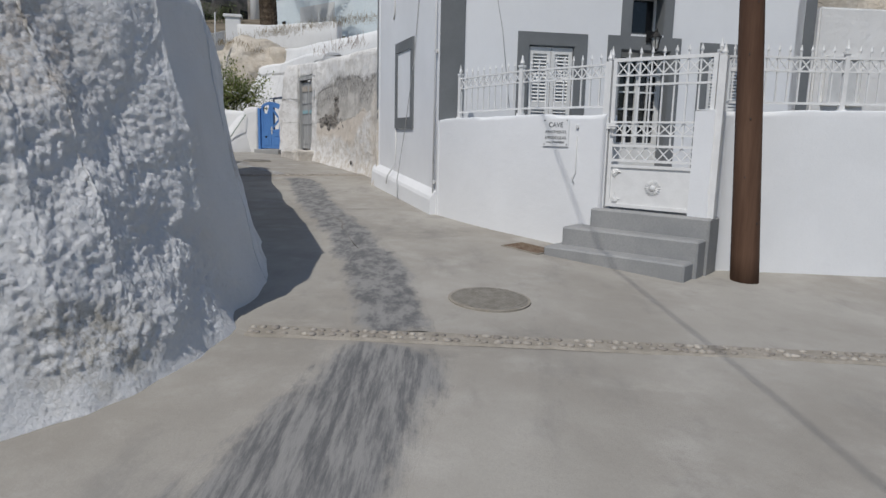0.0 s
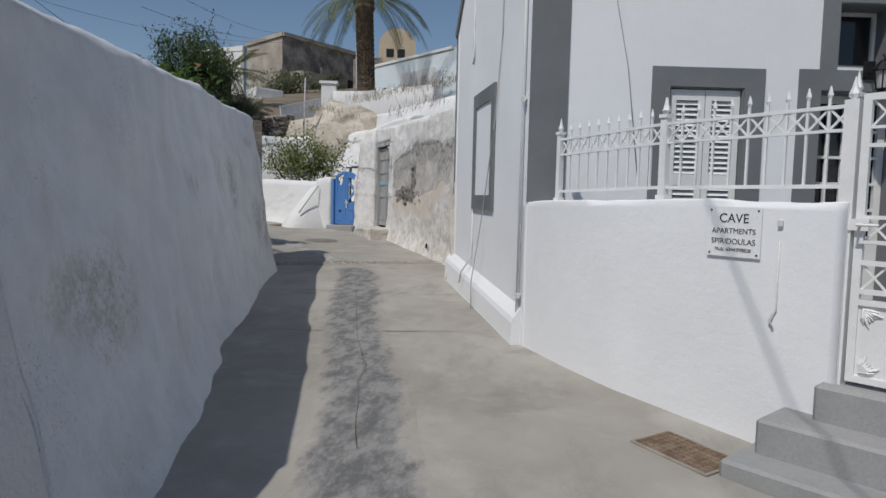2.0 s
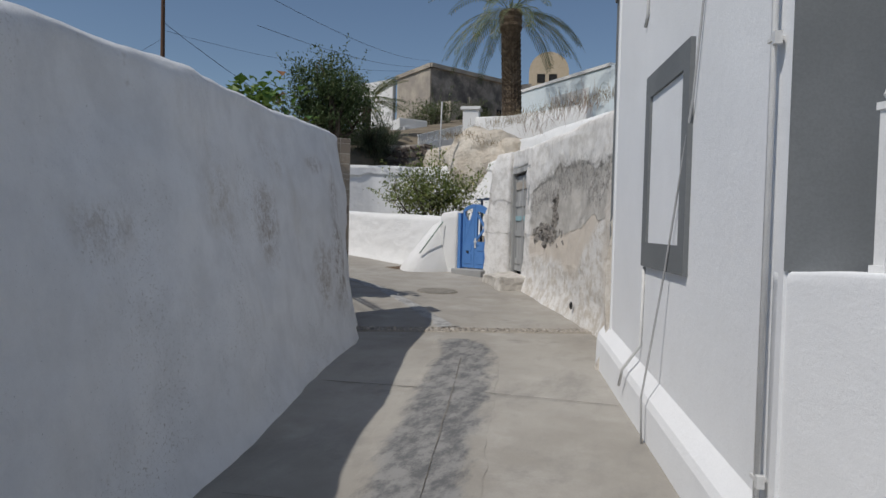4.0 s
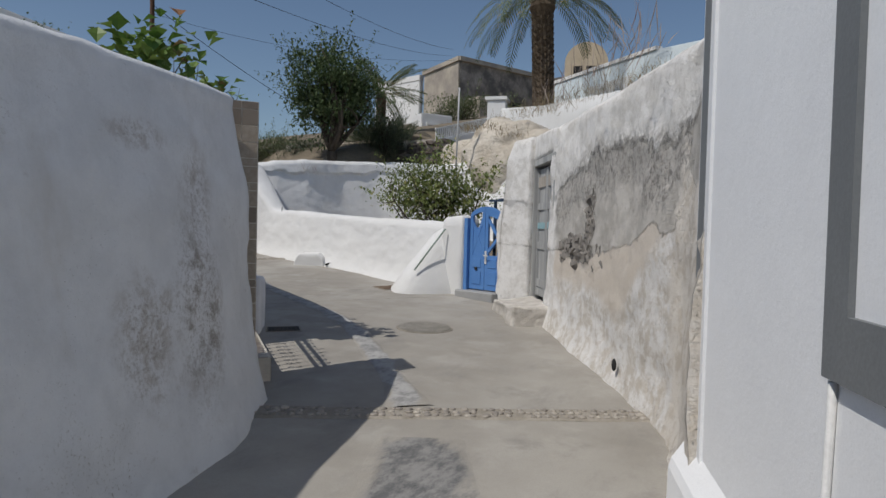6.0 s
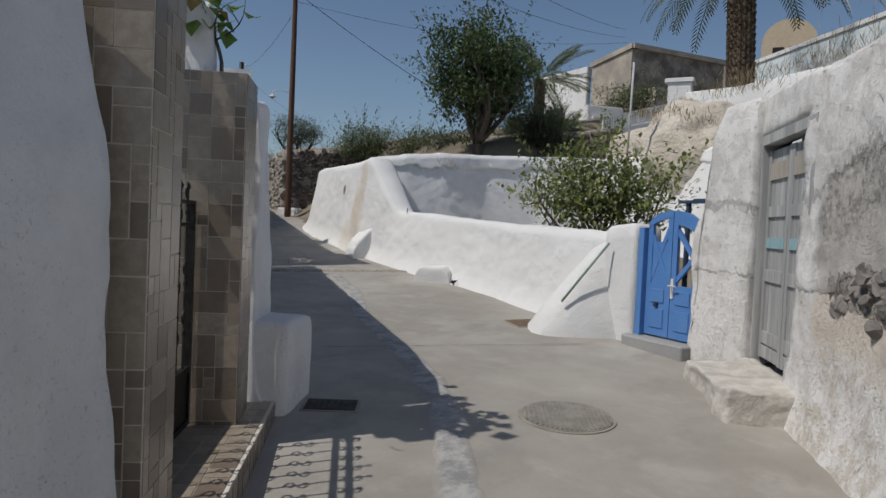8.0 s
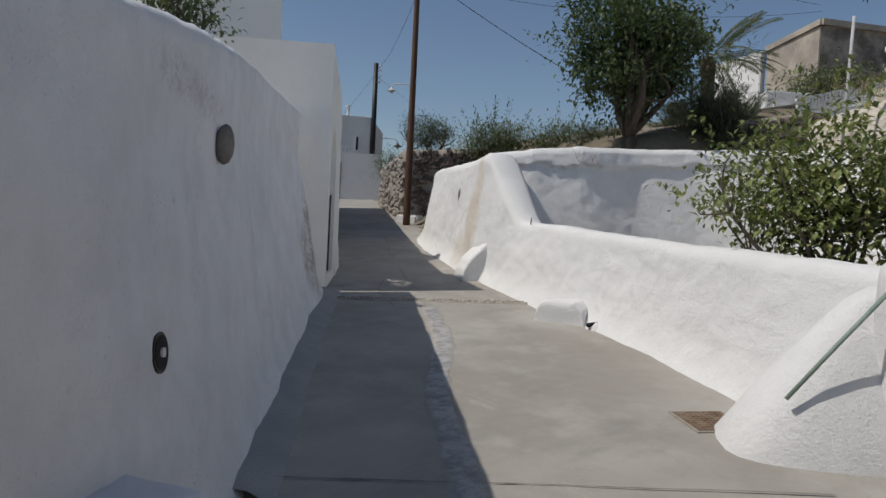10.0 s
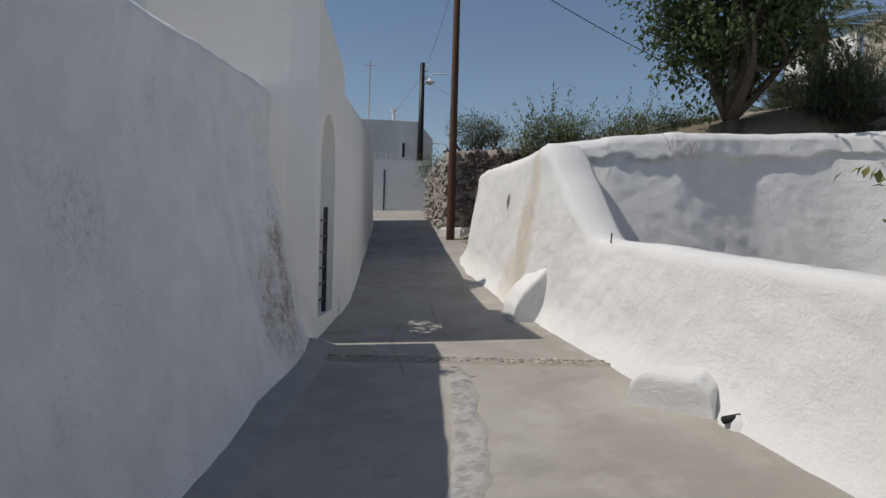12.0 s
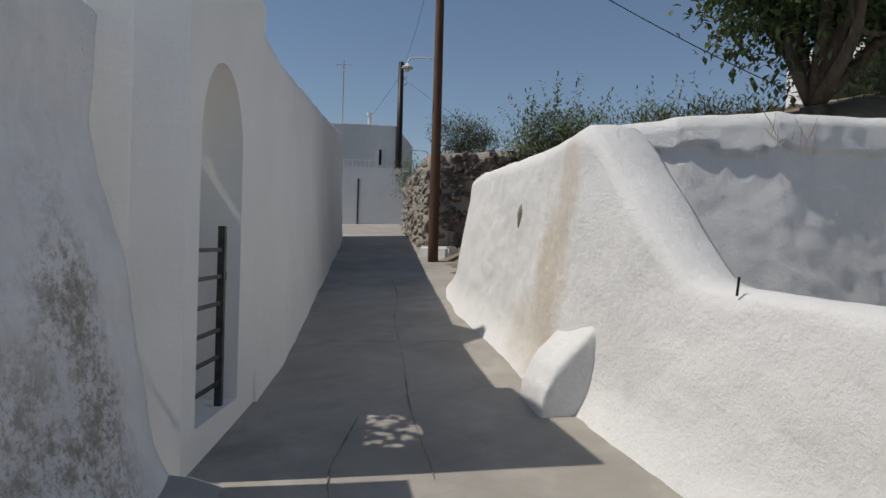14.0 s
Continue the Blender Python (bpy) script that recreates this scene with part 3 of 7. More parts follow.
RIGHT_EDGE = np.array([(9, 6.9), (2.7, 6.5), (1.66, 7.0), (0.59, 8.1), (-0.14, 9.2), (-1.38, 12.97), (-1.5, 13.9), (-2.4, 15.55), (-3.3, 17.1), (-4.1, 18.5), (-5.4, 19.1), (-8, 20.2), (-10.8, 21.2), (-12.9, 21.8), (-15.5, 22.95), (-18, 24.3), (-20.5, 25.7), (-26.5, 28.4), (-40, 36), (-90, 60)])


def side_of_lane(x, y):
    """Signed distance from the lane's uphill edge, positive behind it."""
    p = np.array((x, y))
    a, b = RIGHT_EDGE[:-1], RIGHT_EDGE[1:]
    d = b - a
    s = np.clip(((p - a) * d).sum(1) / (d * d).sum(1), 0, 1)
    q = a + d * s[:, None]
    r = np.linalg.norm(p - q, axis=1)
    i = int(r.argmin())
    return float(r[i]) * (1 if d[i][0] * (p[1] - a[i][1]) - d[i][1] * (p[0] - a[i][0]) < 0 else -1)


def ground_z(x, y):
    d = side_of_lane(x, y)
    z = lane_z(x, y) - 0.06
    if d > 0.3:
        slope = np.interp(d, (0.3, 1.2, 3.0, 4.2, 8, 14, 22, 40, 90, 300), (0, 0.5, 1.0, 2.5, 3.2, 4.2, 5.6, 8, 12, 17))
        plot = np.interp(d, (0.3, 1.2, 6.6, 7.8, 10, 14, 22, 40, 90, 300), (0, 0.1, 0.25, 2.0, 3.1, 4.0, 5.6, 8, 12, 17))
        f = float(np.interp(x, (-12.6, -11.9), (0, 1)))
        hill = float(slope * (1 - f) + plot * f)
        z += hill * float(np.interp(y + 0.25 * x, (8, 13, 16, 19), (0.0, 0.0, 0.45, 1.0)))
        z += 0.08 * noise.noise(Vector((x * 0.4, y * 0.4, 0)))
    elif d < -30:
        z -= min(8.0, (-30 - d) * 0.1)
    return z


def spaced(lo, hi, fine_lo, fine_hi, step):
    out = list(np.arange(fine_lo, fine_hi + 1e-6, step))
    s, v = step, fine_hi
    while v < hi:
        s *= 1.35
        v += s
        out.append(v)
    s, v = step, fine_lo
    while v > lo:
        s *= 1.35
        v -= s
        out.insert(0, v)
    return out


def build_ground():
    xs, ys = spaced(-1500, 1500, -30, 10, 0.5), spaced(-1500, 1500, -10, 45, 0.5)
    verts = [(x, y, ground_z(x, y)) for y in ys for x in xs]
    w = len(xs)
    faces = [(j * w + i, j * w + i + 1, (j + 1) * w + i + 1, (j + 1) * w + i) for j in range(len(ys) - 1) for i in range(w - 1)]
    tagged(raw("ground", verts, faces, M_SOIL, smooth=True), "dry brown hillside soil behind the lane", "ground", kind="structure")


def build_road():
    """Concrete lane between the walls, with a slightly uneven trowelled surface."""
    step = 0.2
    xs, ys = np.arange(-46, 9, step), np.arange(-14, 44, step)
    index, verts, faces = {}, [], []
    left = np.array([p[:2] for p in LEFT + LEFT2 + [(-12.6, 19.05)] + LEFT3] + [(-32, 29.3), (-50, 38)])

    def behind_left(x, y):
        p = np.array((x, y))
        a, b = left[:-1], left[1:]
        d = b - a
        s = np.clip(((p - a) * d).sum(1) / (d * d).sum(1), 0, 1)
        r = np.linalg.norm(p - a - d * s[:, None], axis=1)
        i = int(r.argmin())
        return r[i] * (1 if d[i][0] * (y - a[i][1]) - d[i][1] * (x - a[i][0]) > 0 else -1)

    def vert(i, j):
        if (i, j) not in index:
            index[i, j] = len(verts)
            x, y = xs[i], ys[j]
            verts.append((x, y, lane_z(x, y) + 0.006 * noise.noise(Vector((x * 0.8, y * 0.8, 3)))))
        return index[i, j]

    for j in range(len(ys) - 1):
        for i in range(len(xs) - 1):
            x, y = xs[i] + step / 2, ys[j] + step / 2
            if side_of_lane(x, y) < 0.45 and behind_left(x, y) < 0.7:
                faces.append((vert(i, j), vert(i + 1, j), vert(i + 1, j + 1), vert(i, j + 1)))
    tagged(raw("road", verts, faces, M_ROAD, smooth=True), "pale trowelled concrete village lane climbing uphill", "road", kind="structure")


build_ground()
build_road()


def stucco(x, y, z):
    """Heavy thrown stucco where the wall turns the corner."""
    w = max(0.0, min(1.0, (4.75 - 0.5 * (z - 0.6) + 0.5 * noise.noise(Vector((x * 2, y * 2, z * 2))) - y) / 0.5))
    if w <= 0:
        return 0.0
    q = Vector((x, y, z))
    waist = 1.5 - 1.3 * max(0.0, y - 3.5)
    hollow = 0.08 * math.exp(-((z - waist) / 0.6) ** 2) * max(0.0, min(1.0, (y - 3.3) / 0.4))
    grain = max(0.0, noise.noise(q * 27) + 0.15) * 0.017 + max(0.0, noise.noise(q * 44 + Vector((3, 0, 0)))) * 0.016
    smooth = 1.0 if z > 0.42 + 0.12 * noise.noise(q * 3) else 0.25
    return w * (0.05 * noise.noise(q * 2.2) + 0.02 * noise.noise(q * 6) + smooth * (0.010 * noise.noise(q * 13) + grain) - 0.02 * max(0, z - 1.2) - hollow)


near = [p for p in LEFT if p[1] < 5.3]
far = [(*p, float(np.interp(p[1], (5, 9.5, 11.0, 12.2, 12.8, 13.2), (0.42, 0.42, 0.46, 0.42, 0.28, 0.24)))) for p in LEFT if p[1] >= 5.2]
rough_wall("wall_south_corner", [(*p, float(np.interp(p[1], (1.5, 2.2, 3.3, 4.2), (0.42, 0.84, 0.80, 0.42)))) for p in near[3:]], M_STUCCO, "white limewashed wall corner with heavy lumpy stucco", 1, 0.5, 0.42, 0.05, 0.05, 0.006, 0.014, 180, 0.15, 25, stucco)
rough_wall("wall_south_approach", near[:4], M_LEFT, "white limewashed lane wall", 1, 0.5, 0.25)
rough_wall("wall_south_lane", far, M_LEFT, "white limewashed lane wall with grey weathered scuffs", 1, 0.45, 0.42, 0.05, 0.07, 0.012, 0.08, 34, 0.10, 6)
rough_wall("wall_courtyard", LEFT2, M_LEFT2, "tall white limewashed courtyard wall with peeling patch", 1, 0.45, 0.34, 0.10, 0.05, 0.01, 0.07, 50, 0.07, 5, None, 5.0, knee=0.80)
rough_wall("wall_south_upper", LEFT3, M_BOX, "smooth white limewashed wall following the lane", 1, 0.4, 0.04, 0.03, 0.03, 0.004, 0.15, 24, 0.14, 3, None, 9.0)
rough_wall("wall_ruin", RUIN_A, M_RUIN, "weathered white and grey plaster wall with patches fallen off", -1, 0.5, 0.10, 0.06, 0.06, 0.02, 0.06, 50, 0.10, 4, None, 2.0)
rough_wall("wall_garden", [(*q, 0.22, float(np.interp(q[0], (-14.0, -13.2, -12.5, -12.2, -11.45), (0.42, 0.46, 0.50, 0.48, 0.42)))) for q in GARDEN], M_GARDEN, "thick bright white limewashed garden wall", -1, 0.42, 0.22, 0.10, 0.035, 0.010, 0.05, 46, 0.10, 3, None, 3.0)


def coping_lip(x, y, z):
    """The thick old coat of the coping overhangs the face by a ragged edge."""
    top = float(np.interp(x, (-12.7, -11.4, -10.8, -9.8, -8.2), (3.46, 3.66, 3.84, 3.92, 3.98)))
    edge = top - 0.30 + 0.10 * noise.noise(Vector((x * 1.7, y * 1.7, 3))) + 0.05 * noise.noise(Vector((x * 6, y * 6, 3)))
    return (0.045 if z > edge else 0.0) + 0.006 * noise.noise(Vector((x, y, z)) * 5.0)


rough_wall("wall_terrace", BACK, M_TERRACE, "white limewashed terrace wall with a cracked overhanging coping", 1, 0.5, 0.66, 0.1, 0.012, 0.010, 0.05, 84, 0.10, 8, coping_lip, 4.0)


def coving(pts, side, label):
    """A worn concrete fillet where a wall meets the lane."""
    p = smooth_rows(resample([q[:2] for q in pts], 0.12), 5)
    t = np.gradient(p, axis=0)
    t /= np.linalg.norm(t, axis=1)[:, None]
    verts, faces = [], []
    for i in range(len(p)):
        n = np.array((t[i][1], -t[i][0])) * side
        w = 0.15 + 0.05 * noise.noise(Vector((p[i][0] * 0.9, p[i][1] * 0.9, 2))) + 0.015 * noise.noise(Vector((p[i][0] * 5, p[i][1] * 5, 2)))
        h = 0.085 + 0.02 * noise.noise(Vector((p[i][0] * 0.9, p[i][1] * 0.9, 8)))
        for off, z in ((-0.12, h), (0.09, h * 0.62), (0.6 * w + 0.06, 0.025), (w + 0.10, -0.012)):
            x, y = p[i] + n * off
            verts.append((x, y, lane_z(x, y) + z))
    for i in range(len(p) - 1):
        for j in range(3):
            a, b = i * 4 + j, (i + 1) * 4 + j
            faces.append((a, a + 1, b + 1, b) if side > 0 else (a, b, b + 1, a + 1))
    tagged(raw("wall_coving", verts, faces, M_STEP, smooth=True), label, "coving", kind="structure")


coving(LEFT2[2:], 1, "worn grey concrete fillet at the foot of the courtyard wall")

# ---------- the white house ----------
HC = Vector((-0.1, 9.15))
FRONT = Plan(HC, HC + Vector((9.82, 1.9)))          # outward is towards the yard
SIDE = Plan(HC + Vector((-1.18, 3.555)), HC)        # outward is towards the lane
if FRONT.n.y > 0:
    FRONT.n = -FRONT.n
if SIDE.n.x > 0:
    SIDE.n = -SIDE.n
SIDE_L = SIDE.len
HOUSE_TOP = 6.2
YARD = 0.78


def panel_wall(bm, pl, u0, u1, z0, z1, n0, n1, openings):
    """A wall slab with rectangular openings (u0, u1, z0, z1) through it."""
    us = sorted({u0, u1, *[v for o in openings for v in o[:2]]})
    for a, b in zip(us, us[1:]):
        spans = sorted((o[2], o[3]) for o in openings if o[0] < b - 1e-6 and o[1] > a + 1e-6)
        z = z0
        for lo, hi in spans:
            if lo > z + 1e-6:
                pl.box(bm, a, b, n0, n1, z, lo)
            z = hi
        if z < z1 - 1e-6:
            pl.box(bm, a, b, n0, n1, z, z1)


house = thing("house", (2, 11, 0.4), "smooth white painted two-storey house with grey window surrounds", "house")
FRONT_OPEN = [(1.23, 1.89, 1.15, 2.74), (2.57, 3.33, 0.82, 2.74), (2.70, 3.20, 2.95, 3.50), (3.93, 4.60, 1.15, 2.70), (1.2, 1.9, 4.4, 5.5), (3.9, 4.6, 4.4, 5.5)]
bm = bmesh.new()
panel_wall(bm, FRONT, 0.0, 5.6, 0.0, HOUSE_TOP, -0.35, 0.0, FRONT_OPEN)
bmesh.ops.remove_doubles(bm, verts=bm.verts, dist=0.0005)
part("front_wall", bm, M_HOUSE, house)
bm = bmesh.new()
# the lane side ends under the slope of the vaulted roof
SIDE.prism(bm, [(0, -0.2), (SIDE_L, -0.2), (SIDE_L, HOUSE_TOP), (1.9, HOUSE_TOP), (1.2, 5.2), (0.55, 4.55), (0, 4.05)], -0.35, 0.0)
part("side_wall", bm, M_HOUSE, house)
bm = bmesh.new()
back_a, back_b = FRONT.at(5.6, 0, 0), SIDE.at(0, 0, 0)
east = Plan(FRONT.at(5.6, 0, 0).xy, FRONT.at(5.6, -3.9, 0).xy)
east.box(bm, 0, 3.9, -0.3, 0, -0.1, HOUSE_TOP)
part("east_wall", bm, M_HOUSE, house)
bm = bmesh.new()
rear = Plan(SIDE.at(0.02, -0.0, 0).xy, FRONT.at(5.6, -3.9, 0).xy)
rear.box(bm, 0, rear.len, -0.15, 0.15, -0.1, 4.0)
part("rear_wall", bm, M_HOUSE, house)
bm = bmesh.new()
vs = [bm.verts.new(v) for v in (FRONT.at(-0.0, -0.02, HOUSE_TOP), FRONT.at(5.6, -0.02, HOUSE_TOP), FRONT.at(5.6, -3.9, HOUSE_TOP), SIDE.at(1.9, -0.02, HOUSE_TOP))]
bm.faces.new(vs)
bmesh.ops.solidify(bm, geom=bm.faces[:], thickness=0.15)
part("roof", bm, M_HOUSE, house)
bm = bmesh.new()
SIDE.bar(bm, 1.95, HOUSE_TOP - 0.08, 1.22, 5.17, 0.1, 0.0, 0.03)
SIDE.bar(bm, 1.22, 5.17, 0.55, 4.52, 0.1, 0.0, 0.03)
SIDE.bar(bm, 0.57, 4.54, -0.03, 4.0, 0.1, 0.0, 0.03)
part("verge", bm, M_GREY, house, "grey painted roof edge band")
# grey corner band: wraps the corner above the yard wall
bm = bmesh.new()
FRONT.box(bm, 0.0, 0.335, 0.0, 0.012, 1.70, HOUSE_TOP)
part("corner_band", bm, M_GREY, house, "grey painted corner band")
bm = bmesh.new()
FRONT.box(bm, 5.42, 5.6, 0.0, 0.012, 0.8, HOUSE_TOP)
part("corner_band", bm, M_GREY, house, "grey painted corner band")
# plinth along the lane side
bm = bmesh.new()
ring = [[bm.verts.new(SIDE.at(uu, nn, zz - 0.2 * (uu + 0.12) / (SIDE_L + 0.07) * (0 if zz < 0.3 else 1))) for nn, zz in ((0.0, 0.2), (0.10, 0.2), (0.085, 0.80), (0.07, 0.85), (0.0, 0.95))] for uu in (-0.12, SIDE_L * 0.33, SIDE_L * 0.66, SIDE_L - 0.05)]
for ra, rb in zip(ring, ring[1:]):
    for k in range(5):
        bm.faces.new((ra[k], ra[(k + 1) % 5], rb[(k + 1) % 5], rb[k]))
bm.faces.new(ring[0])
bm.faces.new(ring[-1][::-1])
part("plinth", bm, M_HOUSE, house, "white rendered plinth with a sloping top")
bm = bmesh.new()
SIDE.box(bm, -0.03, 0.07, 0.0, 0.008, 0.9, 4.0)
part("edge_band", bm, M_GREY, house, "thin grey edge band")


def surround(pl, u0, u1, z0, z1, o, parent, n=0.014, material=M_GREY, bottom=True):
    """Flat painted frame round an opening: o is the opening (u0, u1, z0, z1)."""
    for a, b, c, d in ((u0, o[0], z0, z1), (o[1], u1, z0, z1), (o[0], o[1], o[3], z1), (o[0], o[1], z0, o[2])):
        bm = bmesh.new()
        pl.box(bm, a, b, 0, n, c, d)
        part("surround_band", bm, material, parent, "grey painted surround band")


def reveal(pl, o, depth, parent, material=M_GREY, t=0.012):
    bm = bmesh.new()
    pl.box(bm, o[0], o[0] + t, -depth, 0.002, o[2], o[3])
    pl.box(bm, o[1] - t, o[1], -depth, 0.002, o[2], o[3])
    pl.box(bm, o[0] + t, o[1] - t, -depth, 0.002, o[3] - t, o[3])
    pl.box(bm, o[0] + t, o[1] - t, -depth, 0.002, o[2], o[2] + t)
    part("reveal", bm, material, parent, "grey painted reveal")


def shutters(pl, o, n, parent):
    """A pair of louvred shutters closing an opening."""
    win = part_root("window", parent)
    mid = (o[0] + o[1]) / 2
    for a, b in ((o[0] + 0.02, mid - 0.004), (mid + 0.004, o[1] - 0.02)):
        bm = bmesh.new()
        st = 0.055
        pl.box(bm, a, a + st, n - 0.04, n, o[2] + 0.02, o[3] - 0.02)
        pl.box(bm, b - st, b, n - 0.04, n, o[2] + 0.02, o[3] - 0.02)
        h = o[3] - o[2]
        for f0, f1 in ((0.02 / h, 0.07), (0.46, 0.52), (0.93, 1 - 0.02 / h)):
            pl.box(bm, a + st, b - st, n - 0.04, n, o[2] + f0 * h, o[2] + f1 * h)
        leaf = part("shutter", bm, M_SHUTTER, parent, "white louvred shutter")
        for lo, hi in ((0.07, 0.46), (0.52, 0.93)):
            k = max(3, int((hi - lo) * h / 0.045))
            for i in range(k):
                z = o[2] + lo * h + (i + 0.5) * (hi - lo) * h / k
                bm = bmesh.new()
                vs = [bm.verts.new(pl.at(u, nn, zz)) for nn, zz in ((n - 0.036, z + 0.018), (n - 0.006, z - 0.016), (n - 0.012, z - 0.02), (n - 0.042, z + 0.014)) for u in (a + st, b - st)]
                for q in ((0, 1, 3, 2), (2, 3, 5, 4), (4, 5, 7, 6), (6, 7, 1, 0)):
                    bm.faces.new([vs[j] for j in q])
                part("slat", bm, M_SHUTTER, leaf)


def part_root(name, parent):
    return parent


surround(FRONT, 1.07, 2.07, 0.95, 2.91, FRONT_OPEN[0], house)
reveal(FRONT, FRONT_OPEN[0], 0.16, house)
shutters(FRONT, FRONT_OPEN[0], -0.025, house)
surround(FRONT, 3.78, 4.76, 0.95, 2.88, FRONT_OPEN[3], house)
reveal(FRONT, FRONT_OPEN[3], 0.16, house)
shutters(FRONT, FRONT_OPEN[3], -0.025, house)
for o in FRONT_OPEN[4:]:
    shutters(FRONT, o, -0.1, house)
# door with its fanlight in one stepped grey surround
for a, b, c, d in ((2.37, 2.57, YARD, 2.92), (3.33, 3.48, YARD, 2.92), (2.57, 3.33, 2.74, 2.92), (2.55, 2.70, 2.92, 3.72), (3.20, 3.33, 2.92, 3.72), (2.70, 3.20, 3.50, 3.72)):
    bm = bmesh.new()
    FRONT.box(bm, a, b, 0, 0.014, c, d)
    part("surround_band", bm, M_GREY, house, "grey painted door surround band")
reveal(FRONT, FRONT_OPEN[1], 0.2, house)
reveal(FRONT, FRONT_OPEN[2], 0.28, house)
bm = bmesh.new()
FRONT.box(bm, 2.72, 3.18, -0.30, -0.27, 2.97, 3.48)
part("fanlight_pane", bm, M_GLASS, house, "dark fanlight glass")
bm = bmesh.new()
for a, b, c, d in ((2.712, 3.188, 2.962, 2.992), (2.712, 3.188, 3.458, 3.488), (2.712, 2.742, 2.992, 3.458), (3.158, 3.188, 2.992, 3.458)):
    FRONT.box(bm, a, b, -0.27, -0.24, c, d)
part("fanlight_frame", bm, M_WHITE, house, "white fanlight frame")
bm = bmesh.new()
FRONT.box(bm, 2.585, 3.315, -0.24, -0.20, 0.84, 1.45)
for u in (2.585, 2.93, 3.25):
    FRONT.box(bm, u, u + 0.065, -0.24, -0.20, 1.45, 2.73)
FRONT.box(bm, 2.65, 3.25, -0.24, -0.20, 2.66, 2.73)
for z in (1.68, 1.92, 2.16, 2.40):
    FRONT.box(bm, 2.65, 2.93, -0.235, -0.205, z, z + 0.025)
    FRONT.box(bm, 2.995, 3.25, -0.235, -0.205, z, z + 0.025)
FRONT.box(bm, 2.78, 2.80, -0.236, -0.204, 1.45, 2.66)
FRONT.box(bm, 3.11, 3.13, -0.236, -0.204, 1.45, 2.66)
hd = part("door", bm, M_SHUTTER, house, "white glazed double door")
bm = bmesh.new()
FRONT.box(bm, 2.6, 3.3, -0.26, -0.25, 1.4, 2.7)
part("pane", bm, M_GLASS, hd, "dark door glass")
# side window: closed white panel in a grey frame
su = SIDE_L - 2.33, SIDE_L - 1.25
o = (su[0] + 0.13, su[1] - 0.13, 1.76, 2.79)
surround(SIDE, su[0], su[1], 1.59, 2.95, o, house, 0.03)
bm = bmesh.new()
SIDE.box(bm, o[0], o[1], 0.0, 0.012, o[2], o[3])
part("blind_window", bm, M_HOUSE, house, "white blind window panel")

# yard: floor and boundary wall with its gate
bm = bmesh.new()
outline = [(8, 10.4), (5.4, 10.1), (-0.02, 9.08), (0.72, 8.2), (1.44, 7.45), (1.75, 7.1), (2.55, 6.45), (2.75, 6.62), (8, 6.9)]
lo, hi = [bm.verts.new((x, y, YARD - 0.5)) for x, y in outline], [bm.verts.new((x, y, YARD)) for x, y in outline]
bm.faces.new(hi)
bm.faces.new(lo[::-1])
for i in range(len(outline)):
    bm.faces.new((lo[i], lo[(i + 1) % len(outline)], hi[(i + 1) % len(outline)], hi[i]))
tagged(part("yard_floor", bm, M_STEP), "grey painted concrete yard floor", "floor", kind="structure")
YARD_WALL = [(-0.13, 9.22, 1.70), (0.22, 8.66, 1.72), (0.59, 8.12, 1.74), (0.95, 7.74, 1.745), (1.28, 7.4, 1.75), (1.66, 7.0, 1.75)]
rough_wall("wall_yard", YARD_WALL, M_HOUSE, "smooth white rendered yard wall", 1, 0.2, 0.0, 0.0, 0.006, 0.001, 0.06, 40, 0.012, 3, None, 6.0)
YARD_WALL_E = [(2.50, 6.30, 1.79), (2.58, 6.37, 1.79), (2.72, 6.5, 1.79), (4.3, 6.58, 1.82), (8.0, 6.8, 1.84)]
rough_wall("wall_yard_east", YARD_WALL_E, M_HOUSE, "smooth white rendered yard wall", 1, 0.2, 0.0, 0.0, 0.006, 0.001, 0.06, 40, 0.012, 2, None, 7.0)

# ---------- yard: fence, gate, steps, sign ----------
def spear(bm, pl, u, n, z0, z1, w=0.008):
    """A thin upright with a spear point."""
    pl.box(bm, u - w, u + w, n - w, n + w, z0, z1 - 0.07)
    pts = [(w, -0.07), (2.4 * w, -0.05), (0.4 * w, 0.0)]
    rings = []
    for r, dz in pts:
        rings.append([bm.verts.new(pl.at(u + a * r, n + b * r, z1 + dz)) for a, b in ((-1, 0), (0, -1), (1, 0), (0, 1))])
    for r0, r1 in zip(rings, rings[1:]):
        for k in range(4):
            bm.faces.new((r0[k], r0[(k + 1) % 4], r1[(k + 1) % 4], r1[k]))


